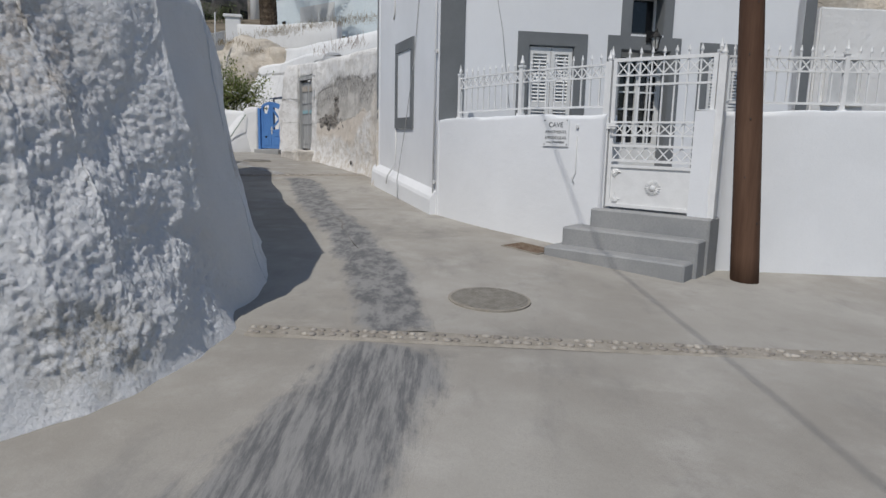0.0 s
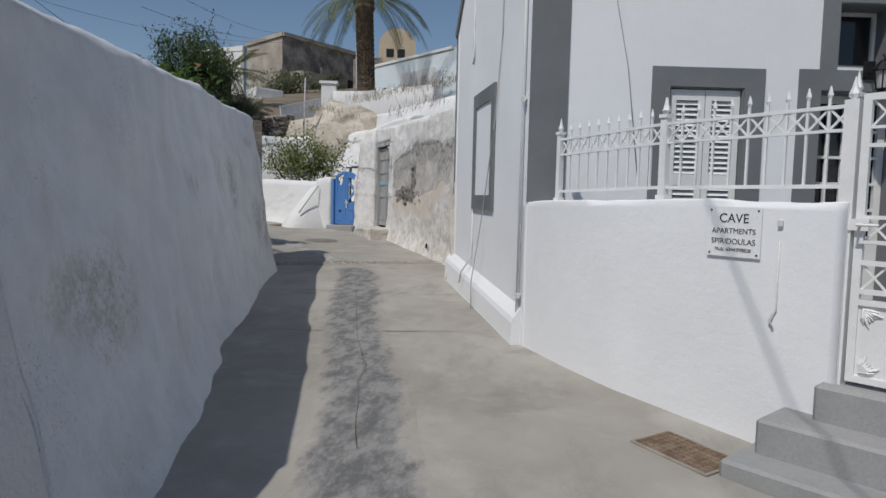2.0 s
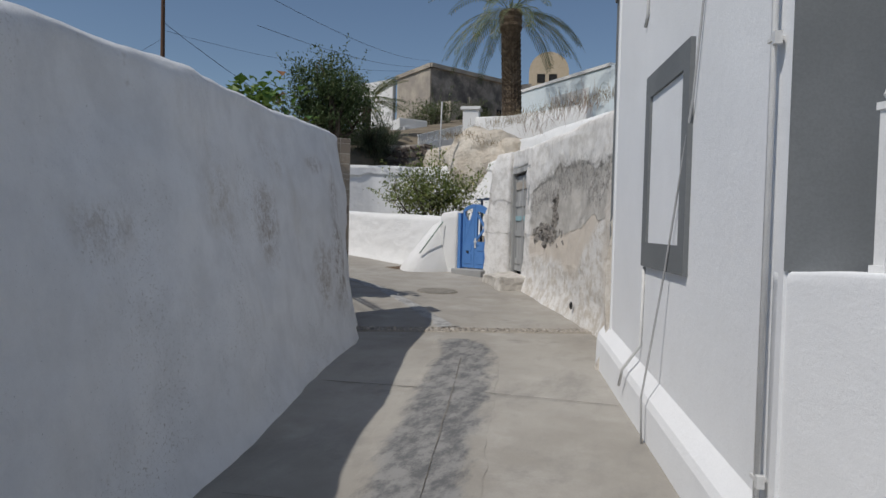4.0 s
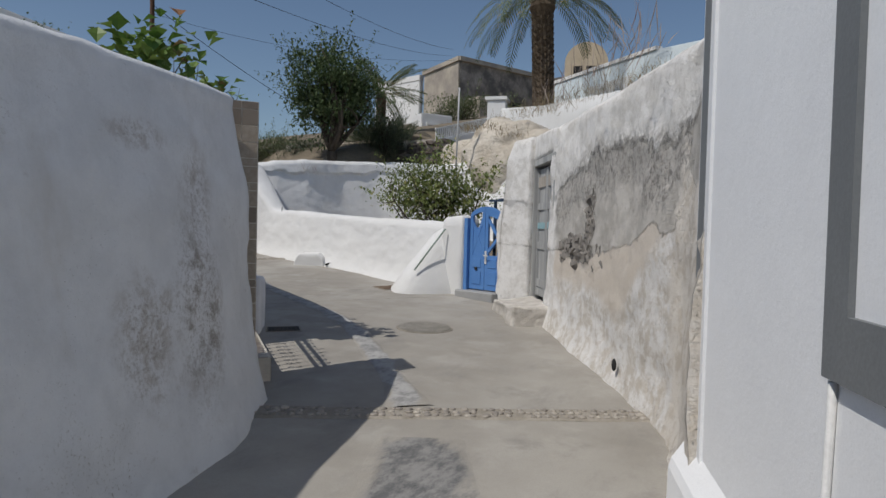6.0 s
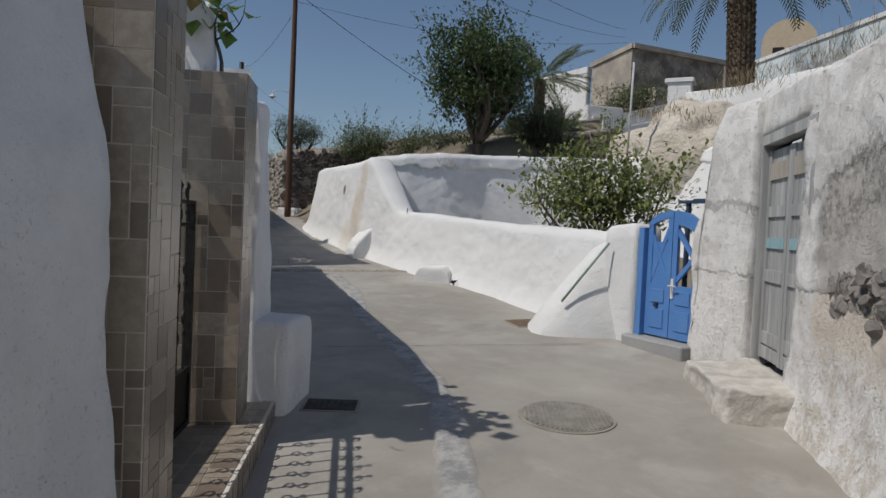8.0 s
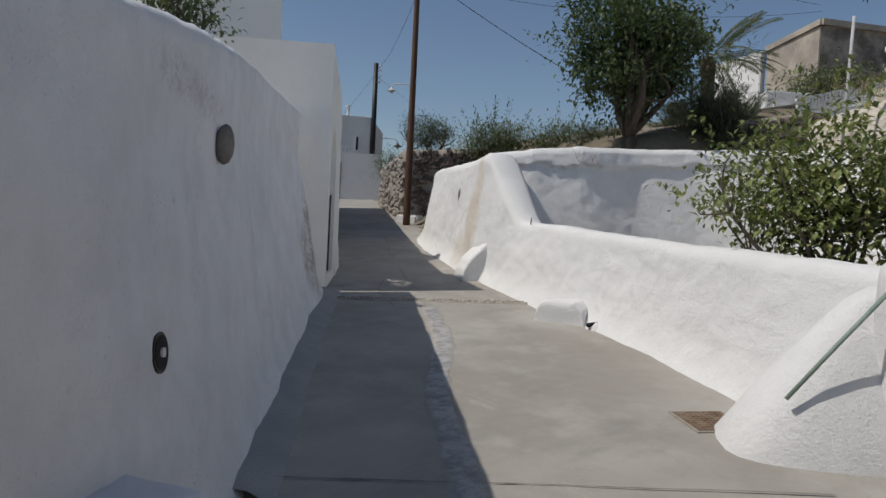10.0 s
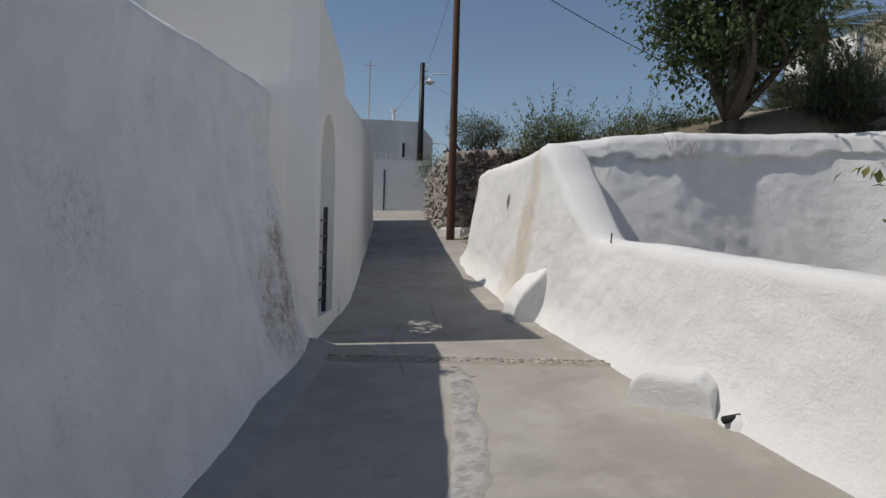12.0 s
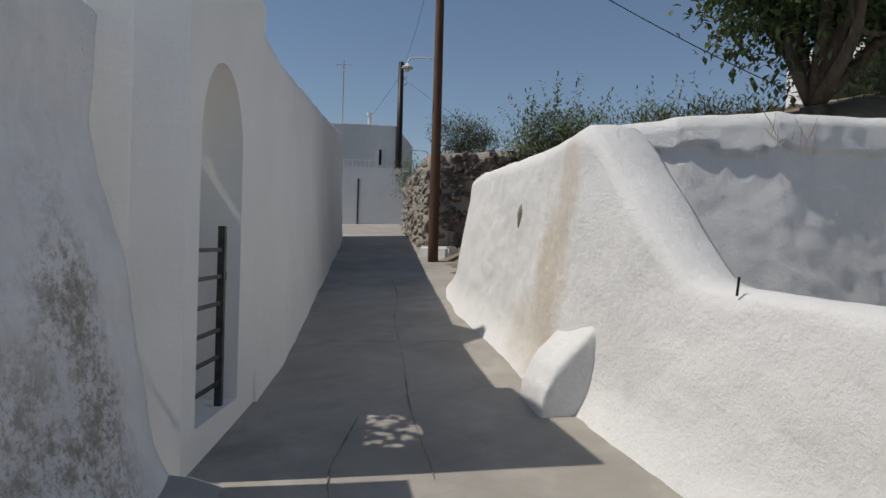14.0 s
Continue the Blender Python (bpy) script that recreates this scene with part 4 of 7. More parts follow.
def fence_run(pl, u0, u1, zbase0, zbase1, bays, thing_ob, n=-0.1):
    """Painted iron railing in bays: posts, rails, a band of crosses and spear-topped uprights."""
    def zb(u):
        return zbase0 + (zbase1 - zbase0) * (u - u0) / (u1 - u0)
    for b in range(bays + 1):
        u = u0 + (u1 - u0) * b / bays
        bm = bmesh.new()
        pl.box(bm, u - 0.022, u + 0.022, n - 0.022, n + 0.022, zb(u) - 0.03, zb(u) + 0.55)
        pl.box(bm, u - 0.032, u + 0.032, n - 0.032, n + 0.032, zb(u), zb(u) + 0.03)
        pl.box(bm, u - 0.03, u + 0.03, n - 0.03, n + 0.03, zb(u) + 0.55, zb(u) + 0.575)
        tube(bm, [pl.at(u, n, zb(u) + 0.575), pl.at(u, n, zb(u) + 0.60), pl.at(u, n, zb(u) + 0.63), pl.at(u, n, zb(u) + 0.69)], [0.012, 0.024, 0.014, 0.002], 6)
        part("post", bm, M_WHITE, thing_ob)
    for b in range(bays):
        a, c = u0 + (u1 - u0) * b / bays + 0.022, u0 + (u1 - u0) * (b + 1) / bays - 0.022
        for dz, h in ((0.07, 0.022), (0.375, 0.016), (0.50, 0.02)):
            bm = bmesh.new()
            pl.prism(bm, [(a, zb(a) + dz), (c, zb(c) + dz), (c, zb(c) + dz + h), (a, zb(a) + dz + h)], n - 0.012, n + 0.012)
            part("rail", bm, M_WHITE, thing_ob)
        k = max(3, int(round((c - a) / 0.112)))
        for i in range(1, k):
            u = a + (c - a) * i / k
            bm = bmesh.new()
            spear(bm, pl, u, n, zb(u) + 0.07, zb(u) + 0.63, 0.007)
            part("upright", bm, M_WHITE, thing_ob)
        for i in range(k):
            p, q = a + (c - a) * i / k + 0.008, a + (c - a) * (i + 1) / k - 0.008
            bm = bmesh.new()
            pl.bar(bm, p, zb(p) + 0.392, q, zb(q) + 0.498, 0.012, n - 0.004, n + 0.004)
            pl.bar(bm, p, zb(p) + 0.498, q, zb(q) + 0.392, 0.012, n - 0.0035, n + 0.0045)
            tube(bm, [pl.at((p + q) / 2, n - 0.008, zb(p) + 0.445), pl.at((p + q) / 2, n + 0.008, zb(p) + 0.445)], 0.012, 8)
            part("cross", bm, M_WHITE, thing_ob)


fence = thing("railing", (0.6, 8.1, 1.74), "white painted iron railing with spear tops on the yard wall", "fence", "yard railings")
for a, b, za, zc, bays in (((0.1, 8.85), (0.80, 7.92), 1.715, 1.745, 1), ((0.80, 7.92), (1.64, 7.04), 1.745, 1.75, 1)):
    pl = Plan(a, b)
    fence_run(pl, 0.0, pl.len, za, zc, bays, fence)
fence2 = thing("railing", (4, 6.6, 1.8), "white painted iron railing with spear tops on the yard wall", "fence", "yard railings")
pl = Plan((2.62, 6.47), (7.6, 6.78))
fence_run(pl, 0.0, pl.len, 1.79, 1.84, 4, fence2)

GATE = Plan((1.67, 7.0), (2.5, 6.31))
GW = GATE.len
gate = thing("yard_gate", (2.1, 6.65, 0.8), "white painted iron gate with crosses and a sheet-metal foot panel", "gate")
for u, h in ((-0.03, 2.36), (GW + 0.03, 2.36)):
    bm = bmesh.new()
    GATE.box(bm, u - 0.035, u + 0.035, -0.08, -0.01, 0.77, h - 0.08)
    tube(bm, [GATE.at(u, -0.045, h - 0.08), GATE.at(u, -0.045, h - 0.05), GATE.at(u, -0.045, h - 0.02), GATE.at(u, -0.045, h + 0.04)], [0.014, 0.028, 0.016, 0.002], 6)
    part("gate_post", bm, M_WHITE, gate)
g0, g1, gz0, gz1 = 0.02, GW - 0.02, 0.80, 2.27
for nm, u0, u1, z0, z1 in (("stile", g0, g0 + 0.04, gz0, gz1), ("stile", g1 - 0.04, g1, gz0, gz1), ("top_rail", g0, g1, gz1, gz1 + 0.035), ("rail", g0 + 0.04, g1 - 0.04, 2.03, 2.05),
                           ("rail", g0 + 0.04, g1 - 0.04, 1.66, 1.68), ("rail", g0 + 0.04, g1 - 0.04, 1.53, 1.55), ("rail", g0 + 0.04, g1 - 0.04, 1.42, 1.445), ("rail", g0 + 0.04, g1 - 0.04, 1.27, 1.295), ("rail", g0 + 0.04, g1 - 0.04, 1.21, 1.24), ("bottom_rail", g0 + 0.04, g1 - 0.04, gz0, gz0 + 0.035)):
    bm = bmesh.new()
    GATE.box(bm, u0, u1, -0.06, -0.025, z0, z1)
    part(nm, bm, M_WHITE, gate)
bm = bmesh.new()
GATE.box(bm, g0 + 0.04, g1 - 0.04, -0.05, -0.04, 0.835, 1.21)
panel = part("foot_panel", bm, M_WHITE, gate, "white sheet-metal foot panel")
bm = bmesh.new()
uc, zc = GW / 2 - 0.02, 1.02
for k in range(18):
    a = 2 * math.pi * k / 18
    p0, p1 = GATE.at(uc + 0.035 * math.cos(a), -0.03, zc + 0.035 * math.sin(a)), GATE.at(uc + 0.085 * math.cos(a), -0.036, zc + 0.085 * math.sin(a))
    tube(bm, [p0, (p0 + p1) / 2, p1], [0.006, 0.009, 0.004], 5)
tube(bm, [GATE.at(uc, -0.04, zc), GATE.at(uc, -0.02, zc), GATE.at(uc, -0.012, zc)], [0.034, 0.03, 0.012], 12)
part("rosette", bm, M_WHITE, panel, "moulded white rosette")
for su_, sz_, uu, zz in ((1, 1, g0 + 0.06, 0.855), (-1, 1, g1 - 0.06, 0.855), (1, -1, g0 + 0.06, 1.19), (-1, -1, g1 - 0.06, 1.19)):
    bm = bmesh.new()
    for k in range(7):
        a = radians(6 + 13 * k)
        r = 0.10 if k in (1, 5) else 0.075
        tube(bm, [GATE.at(uu, -0.034, zz), GATE.at(uu + su_ * r * 0.6 * math.cos(a), -0.03, zz + sz_ * r * 0.6 * math.sin(a)), GATE.at(uu + su_ * r * math.cos(a), -0.034, zz + sz_ * r * math.sin(a))], [0.006, 0.011, 0.003], 5)
    part("corner_leaf", bm, M_WHITE, panel)
k = 8
for i in range(1, k):
    u = g0 + 0.04 + (g1 - g0 - 0.08) * i / k
    bm = bmesh.new()
    GATE.box(bm, u - 0.007, u + 0.007, -0.05, -0.036, 1.445, gz1 + 0.02)
    spear(bm, GATE, u, -0.043, gz1 + 0.03, gz1 + 0.13, 0.008)
    part("upright", bm, M_WHITE, gate)
for zlo, zhi in ((2.05, 2.27), (1.55, 1.66), (1.295, 1.42)):
    for i in range(k):
        p, q = g0 + 0.045 + (g1 - g0 - 0.09) * i / k, g0 + 0.035 + (g1 - g0 - 0.07) * (i + 1) / k
        lo = zlo if zhi - zlo < 0.2 else zhi - 0.13
        bm = bmesh.new()
        GATE.bar(bm, p, lo, q, zhi, 0.011, -0.046, -0.038)
        GATE.bar(bm, p, zhi, q, lo, 0.011, -0.0455, -0.0375)
        part("cross", bm, M_WHITE, gate)
bm = bmesh.new()
GATE.box(bm, g0 + 0.04, g1 - 0.04, -0.055, -0.03, 2.125, 2.14)
part("rail", bm, M_WHITE, gate)
bm = bmesh.new()
GATE.box(bm, g0 - 0.03, g0 + 0.07, -0.022, 0.0, 1.60, 1.66)
tube(bm, [GATE.at(g0 + 0.03, 0.0, 1.63), GATE.at(g0 + 0.03, 0.05, 1.63), GATE.at(g0 + 0.13, 0.05, 1.63)], 0.009, 6)
part("latch", bm, M_WHITE, gate, "white gate latch with lever")

steps = thing("entrance_steps", (1.9, 6.5, 0.3), "three grey painted concrete steps below the yard gate", "steps")
ST = Plan((1.09, 6.84), (2.15, 5.98))
ST.n = -ST.n if ST.n.y > 0 else ST.n        # outward is towards the lane
STL = ST.len
for i, (a, b, back, top) in enumerate(((-0.02, STL + 0.08, -0.05, 0.39), (0.06, STL + 0.11, 0.18, 0.58), (0.26, STL + 0.13, 0.40, 0.775))):
    bm = bmesh.new()
    ST.box(bm, a, b, -back - (0.62 if i < 2 else 0.3), -back, 0.0, top)
    part("step", bm, M_STEP, steps, bevel=0.018)

sign = thing("sign", (1.2, 7.45, 1.55), "white metal sign with dark lettering on the yard wall", "sign")
SG = Plan((0.87, 7.82), (1.20, 7.48))
if SG.n.y > 0:
    SG.n = -SG.n
bm = bmesh.new()
SG.box(bm, 0.335, 0.68, 0.006, 0.014, 1.405, 1.705)
plate = part("plate", bm, M_SIGN, sign)
for u in (0.355, 0.66):
    for z in (1.425, 1.685):
        bm = bmesh.new()
        tube(bm, [SG.at(u, 0.014, z), SG.at(u, 0.018, z)], 0.006, 8)
        part("screw", bm, M_DARKMETAL, sign)


def lettering(text, pl, u, n, z, size, material, parent, name="lettering"):
    cu = bpy.data.curves.new(name, "FONT")
    cu.body, cu.size, cu.align_x, cu.extrude = text, size, "CENTER", 0.001
    tmp = bpy.data.objects.new(name, cu)
    scene.collection.objects.link(tmp)
    bpy.context.view_layer.update()
    mesh = bpy.data.meshes.new_from_object(tmp)
    bpy.data.objects.remove(tmp)
    mesh.materials.clear()
    mesh.materials.append(material)
    m = pl.matrix(u, n, z)
    if m.determinant() < 0:
        m = m @ Matrix.Diagonal((-1, 1, 1, 1))
    return link_mesh(name, mesh, parent, m)


for text, z, size in (("CAVE", 1.612, 0.078), ("APARTMENTS", 1.545, 0.046), ("SPIRIDOULAS", 1.482, 0.048), ("Mob. 6944398828", 1.438, 0.032)):
    lettering(text, SG, 0.507, 0.0155, z, size, M_INK, sign)

# conduits, cables and lantern on the house
def cable(name, pts, r, material, label, category="cable"):
    bm = bmesh.new()
    tube(bm, pts, r, 6)
    return tagged(part(name, bm, material, None, smooth=True), label, category)


cable("drain_pipe", [SIDE.at(SIDE_L - 0.1, 0.03, 0.35), SIDE.at(SIDE_L - 0.1, 0.03, 6.0)], 0.013, M_WHITE, "pale plastic conduit down the house corner", "pipe")
for z in (0.85, 2.6, 4.2):
    bm = bmesh.new()
    SIDE.box(bm, SIDE_L - 0.13, SIDE_L - 0.07, 0.0, 0.046, z, z + 0.015)
    SIDE.box(bm, SIDE_L - 0.07, SIDE_L - 0.045, 0.02, 0.05, z - 0.02, z + 0.03)
    tagged(part("pipe_clip", bm, M_PLASTIC), "pale plastic clip round a wall conduit", "pipe clip", "pipe clips")
cable("wall_cable", [SIDE.at(SIDE_L - 1.0, 0.012, 6.0), SIDE.at(SIDE_L - 1.02, 0.012, 3.4), SIDE.at(SIDE_L - 1.2, 0.02, 2.6), SIDE.at(SIDE_L - 1.6, 0.04, 1.6), SIDE.at(SIDE_L - 1.75, 0.125, 0.75), SIDE.at(SIDE_L - 1.7, 0.125, 0.42)], 0.007, M_GREYCABLE, "thin grey cable hanging down the house wall")
cable("wall_conduit", [SIDE.at(SIDE_L - 2.5, 0.012, 6.0), SIDE.at(SIDE_L - 2.5, 0.012, 3.75), SIDE.at(SIDE_L - 2.45, 0.012, 3.65), SIDE.at(SIDE_L - 2.45, 0.012, 3.45), SIDE.at(SIDE_L - 2.52, 0.012, 3.38)], 0.013, M_PLASTIC, "white conduit on the house wall", "pipe")
cable("wall_conduit", [SIDE.at(SIDE_L - 2.3, 0.012, 1.58), SIDE.at(SIDE_L - 2.33, 0.012, 1.0), SIDE.at(SIDE_L - 2.40, 0.125, 0.80), SIDE.at(SIDE_L - 2.5, 0.125, 0.66)], 0.012, M_PLASTIC, "white conduit below the blind window", "pipe")
cable("wall_cable", [FRONT.at(0.62, 0.012, 6.0), FRONT.at(0.68, 0.012, 3.7), FRONT.at(0.85, 0.012, 2.9), FRONT.at(0.98, 0.012, 1.9)], 0.0045, M_GREYCABLE, "grey cable slanting down the house front")
cable("wall_cable", [FRONT.at(2.15, 0.012, 6.0), FRONT.at(2.17, 0.02, 3.75), FRONT.at(2.2, 0.03, 3.64)], 0.012, M_GREYCABLE, "short grey cable end on the house front")
cable("bell_wire", [SG.at(0.79, 0.008, 1.52), SG.at(0.79, 0.008, 1.12), SG.at(0.76, 0.02, 1.06), SG.at(0.78, 0.012, 1.02)], 0.006, M_PLASTIC, "white bell wire on the yard wall")
bm = bmesh.new()
SG.box(bm, 0.775, 0.805, 0.003, 0.02, 1.60, 1.64)
tagged(part("bell_push", bm, M_PLASTIC, bevel=0.004), "small white bell push on the yard wall", "bell")

lantern = thing("wall_lantern", FRONT.at(2.98, 0.1, 2.85), "black wrought-iron lantern on the house front", "lamp")
bm = bmesh.new()
FRONT.box(bm, 2.93, 3.03, 0.014, 0.03, 2.84, 3.0)
tube(bm, [FRONT.at(2.98, 0.03, 2.9), FRONT.at(2.98, 0.12, 2.88), FRONT.at(2.98, 0.2, 2.93), FRONT.at(2.98, 0.23, 2.99), FRONT.at(2.98, 0.2, 3.02)], 0.011, 6)
part("bracket", bm, M_IRON, lantern)
bm = bmesh.new()
tube(bm, [FRONT.at(2.98, 0.2, 2.98), FRONT.at(2.98, 0.2, 2.95), FRONT.at(2.98, 0.2, 2.90), FRONT.at(2.98, 0.2, 2.885)], [0.012, 0.04, 0.085, 0.088], 6)
part("cap", bm, M_IRON, lantern)
bm = bmesh.new()
tube(bm, [FRONT.at(2.98, 0.2, 2.882), FRONT.at(2.98, 0.2, 2.74)], [0.062, 0.038], 6)
part("glass", bm, M_LAMPGLASS, lantern, "clouded lantern glass")
bm = bmesh.new()
for k in range(6):
    a = 2 * math.pi * k / 6
    tube(bm, [FRONT.at(2.98 + 0.07 * math.cos(a), 0.2 + 0.07 * math.sin(a), 2.885), FRONT.at(2.98 + 0.044 * math.cos(a), 0.2 + 0.044 * math.sin(a), 2.73)], 0.006, 4)
tube(bm, [FRONT.at(2.98, 0.2, 2.735), FRONT.at(2.98, 0.2, 2.71), FRONT.at(2.98, 0.2, 2.68)], [0.046, 0.03, 0.006], 6)
part("cage", bm, M_IRON, lantern)

# wooden pole by the steps
pole = thing("utility_pole", (2.86, 6.1, 0.2), "thick brown wooden utility pole by the grey steps", "pole", "utility poles")
bm = bmesh.new()
pts, rr = [], []
for i in range(24):
    z = 0.1 + i * 0.38
    pts.append((2.84 - 0.070 * (z - 0.2), 6.12, z))
    rr.append(0.128 - 0.0035 * i + 0.003 * noise.noise(Vector((0, 0, z * 2))))
tube(bm, pts, rr, 20)
part("shaft", bm, M_POLE, pole, smooth=True)
for k in range(9):
    z = 0.6 + 0.5 * k + 0.2 * random.random()
    a = random.uniform(3.6, 5.6)
    c = Vector((2.84 - 0.070 * (z - 0.2), 6.12, z))
    d = Vector((math.cos(a), math.sin(a), 0))
    bm = bmesh.new()
    tube(bm, [c + d * 0.11, c + d * (0.135 - 0.0035 * (z / 0.38))], 0.007, 6)
    part("nail", bm, M_DARKMETAL, pole)

# ---------- lane surface: pebble strips, covers, patches, joints ----------
def road_strip(name, pts, half, material, label, category, lift=0.006, step=0.08, ragged=0.0, seed=0.0):
    """A thin strip lying on the lane along pts."""
    p = smooth_rows(resample(pts, step), 4)
    t = np.gradient(p[:, :2], axis=0)
    t /= np.linalg.norm(t, axis=1)[:, None]
    n = np.stack([-t[:, 1], t[:, 0]], 1)
    cols = 7 if half > 0.05 else 3
    verts, faces = [], []
    for i in range(len(p)):
        w = half if p.shape[1] < 3 else p[i, 2]
        for c in range(cols):
            f = 2 * c / (cols - 1) - 1
            o = f * w
            if c in (0, cols - 1):
                o += ragged * (noise.noise(Vector((p[i, 0] * 2.5, p[i, 1] * 2.5, f * 7 + seed))) + 0.6 * noise.noise(Vector((p[i, 0] * 9, p[i, 1] * 9, f * 7 + seed))))
            x, y = p[i, 0] + n[i, 0] * o, p[i, 1] + n[i, 1] * o
            z = lane_z(x, y) + lift - (0.012 if c in (0, cols - 1) and half > 0.05 else 0.0)
            verts.append((x, y, z + (0.0012 * noise.noise(Vector((x * 6, y * 6, seed))) if half > 0.05 else 0)))
    for i in range(len(p) - 1):
        for c in range(cols - 1):
            a, b = i * cols + c, (i + 1) * cols + c
            faces.append((a, b, b + 1, a + 1))
    ob = raw(name, verts, [f[::-1] for f in faces], material, smooth=True)
    body = ob.data.attributes.new("body", "FLOAT", "POINT")
    ends = len(p) - 1
    body.data.foreach_set("value", [(1 - abs(2 * (i % cols) / (cols - 1) - 1)) * min(1.0, 0.3 + min(i // cols, ends - i // cols) / 4) for i in range(len(verts))])
    return tagged(ob, label, category, kind="structure")


road_strip("road_patch", [(-0.95, -1.5, 0.5), (-0.75, 0.2, 0.5), (-0.58, 2.3, 0.46), (-0.36, 3.3, 0.42), (-0.28, 3.9, 0.40)], 0.3, M_TRENCH, "dark patched cement band in the lane", "road patch", 0.012, 0.08, 0.04, 1)
road_strip("road_patch", [(-0.32, 4.15, 0.30), (-0.38, 4.6, 0.28), (-0.55, 5.6, 0.36), (-0.80, 6.5, 0.34), (-1.2, 7.85, 0.32), (-1.66, 9.1, 0.33), (-2.07, 10.4, 0.37), (-2.6, 12.4, 0.34), (-2.95, 13.1, 0.3)], 0.25, M_RIPPLE, "dark rippled cement band in the lane", "road patch", 0.013, 0.08, 0.04, 2)
road_strip("road_patch", [(-3.3, 13.65, 0.16), (-3.87, 14.3, 0.10), (-4.6, 15.1, 0.12), (-5.2, 15.75, 0.13), (-6.0, 16.4, 0.12), (-8.2, 17.75, 0.10), (-9.5, 18.82, 0.12), (-10.9, 19.65, 0.10)], 0.15, M_SEAM, "grey cement seam along the lane", "road patch", 0.012, 0.08, 0.05, 3)
for pts in ([(-2.62, 8.95), (-1.5, 9.25), (-0.42, 9.63)], [(-3.35, 11.0), (-2.2, 11.3), (-1.0, 11.5)], [(-15.1, 21.0), (-14.3, 22.1)], [(-18.5, 22.5), (-17.1, 24.0)], [(-7.4, 16.0), (-6.4, 17.35), (-5.6, 18.4)], [(-20.5, 23.6), (-19.3, 25.0)],
            [(-1.18, 7.9), (-1.62, 9.1), (-2.02, 10.4), (-2.2, 11.0), (-2.62, 12.3)], [(-11.9, 20.2), (-13.0, 20.7), (-14.2, 21.35), (-15.6, 22.05), (-16.8, 22.8), (-18.2, 23.5)], [(-11.2, 19.3), (-12.3, 19.75), (-13.0, 20.3)], [(-0.86, 6.6), (-1.0, 7.0), (-1.05, 7.3), (-1.2, 7.7), (-1.22, 8.1), (-1.4, 8.5)]):
    road_strip("road_joint", pts, 0.007 if pts[0][0] < -5 and len(pts) == 2 else 0.0035, M_JOINT, "dark crack line in the concrete lane", "joint", 0.009 if pts[0][1] > 9.2 or pts[0][0] < -2.3 else 0.017, 0.1, 0.012, pts[0][0])


def pebble_strip(a, b, width, label):
    pl = Plan(a, b)
    mid = ((a[0] + b[0]) / 2, (a[1] + b[1]) / 2)
    th = thing("pebble_strip", (*mid, lane_z(*mid)), label, "pebble strip", "pebble strips across the lane", "structure")
    verts, faces = [], []
    k = int(pl.len / 0.1) + 1
    for i in range(k):
        u = pl.len * i / (k - 1)
        for j, n in enumerate((-width * 0.62, -width * 0.5, width * 0.5, width * 0.62)):
            q = pl.at(u, n + 0.02 * noise.noise(Vector((u * 5, n * 9, 0))), 0)
            verts.append((q.x, q.y, lane_z(q.x, q.y) + (0.011 if j in (1, 2) else 0.0)))
    for i in range(k - 1):
        for j in range(3):
            faces.append((i * 4 + j, i * 4 + j + 1, i * 4 + j + 5, i * 4 + j + 4))
    raw("bed", verts, faces, M_BED, th)
    rng = random.Random(int(abs(a[0]) * 10))
    u = 0.02
    rows = max(2, int(round(width / 0.075)))
    while u < pl.len:
        for r in range(rows):
            if rng.random() < 0.12:
                continue
            n = (r + 0.5) / rows * width - width / 2 + rng.uniform(-0.012, 0.012)
            q = pl.at(u + rng.uniform(-0.015, 0.015), n, 0)
            s = rng.uniform(0.75, 1.25)
            m = Matrix.LocRotScale((q.x, q.y, lane_z(q.x, q.y) + 0.012), Euler((0, 0, rng.uniform(0, 3.14))), (s * rng.uniform(0.9, 1.5), s, s * 0.9))
            link_mesh("pebble", PEBBLES[rng.randrange(3)], th, m)
        u += rng.uniform(0.055, 0.075)


PEBBLES = []
for k in range(3):
    bm = bmesh.new()
    bmesh.ops.create_icosphere(bm, subdivisions=1, radius=0.026)
    for v in bm.verts:
        v.co.z *= 0.55
        v.co += 0.006 * noise.noise_vector(v.co * 30 + Vector((k * 5, 0, 0)))
    me = bpy.data.meshes.new("pebble")
    bm.to_mesh(me)
    bm.free()
    me.shade_smooth()
    me.materials.append(M_PEBBLE)
    PEBBLES.append(me)


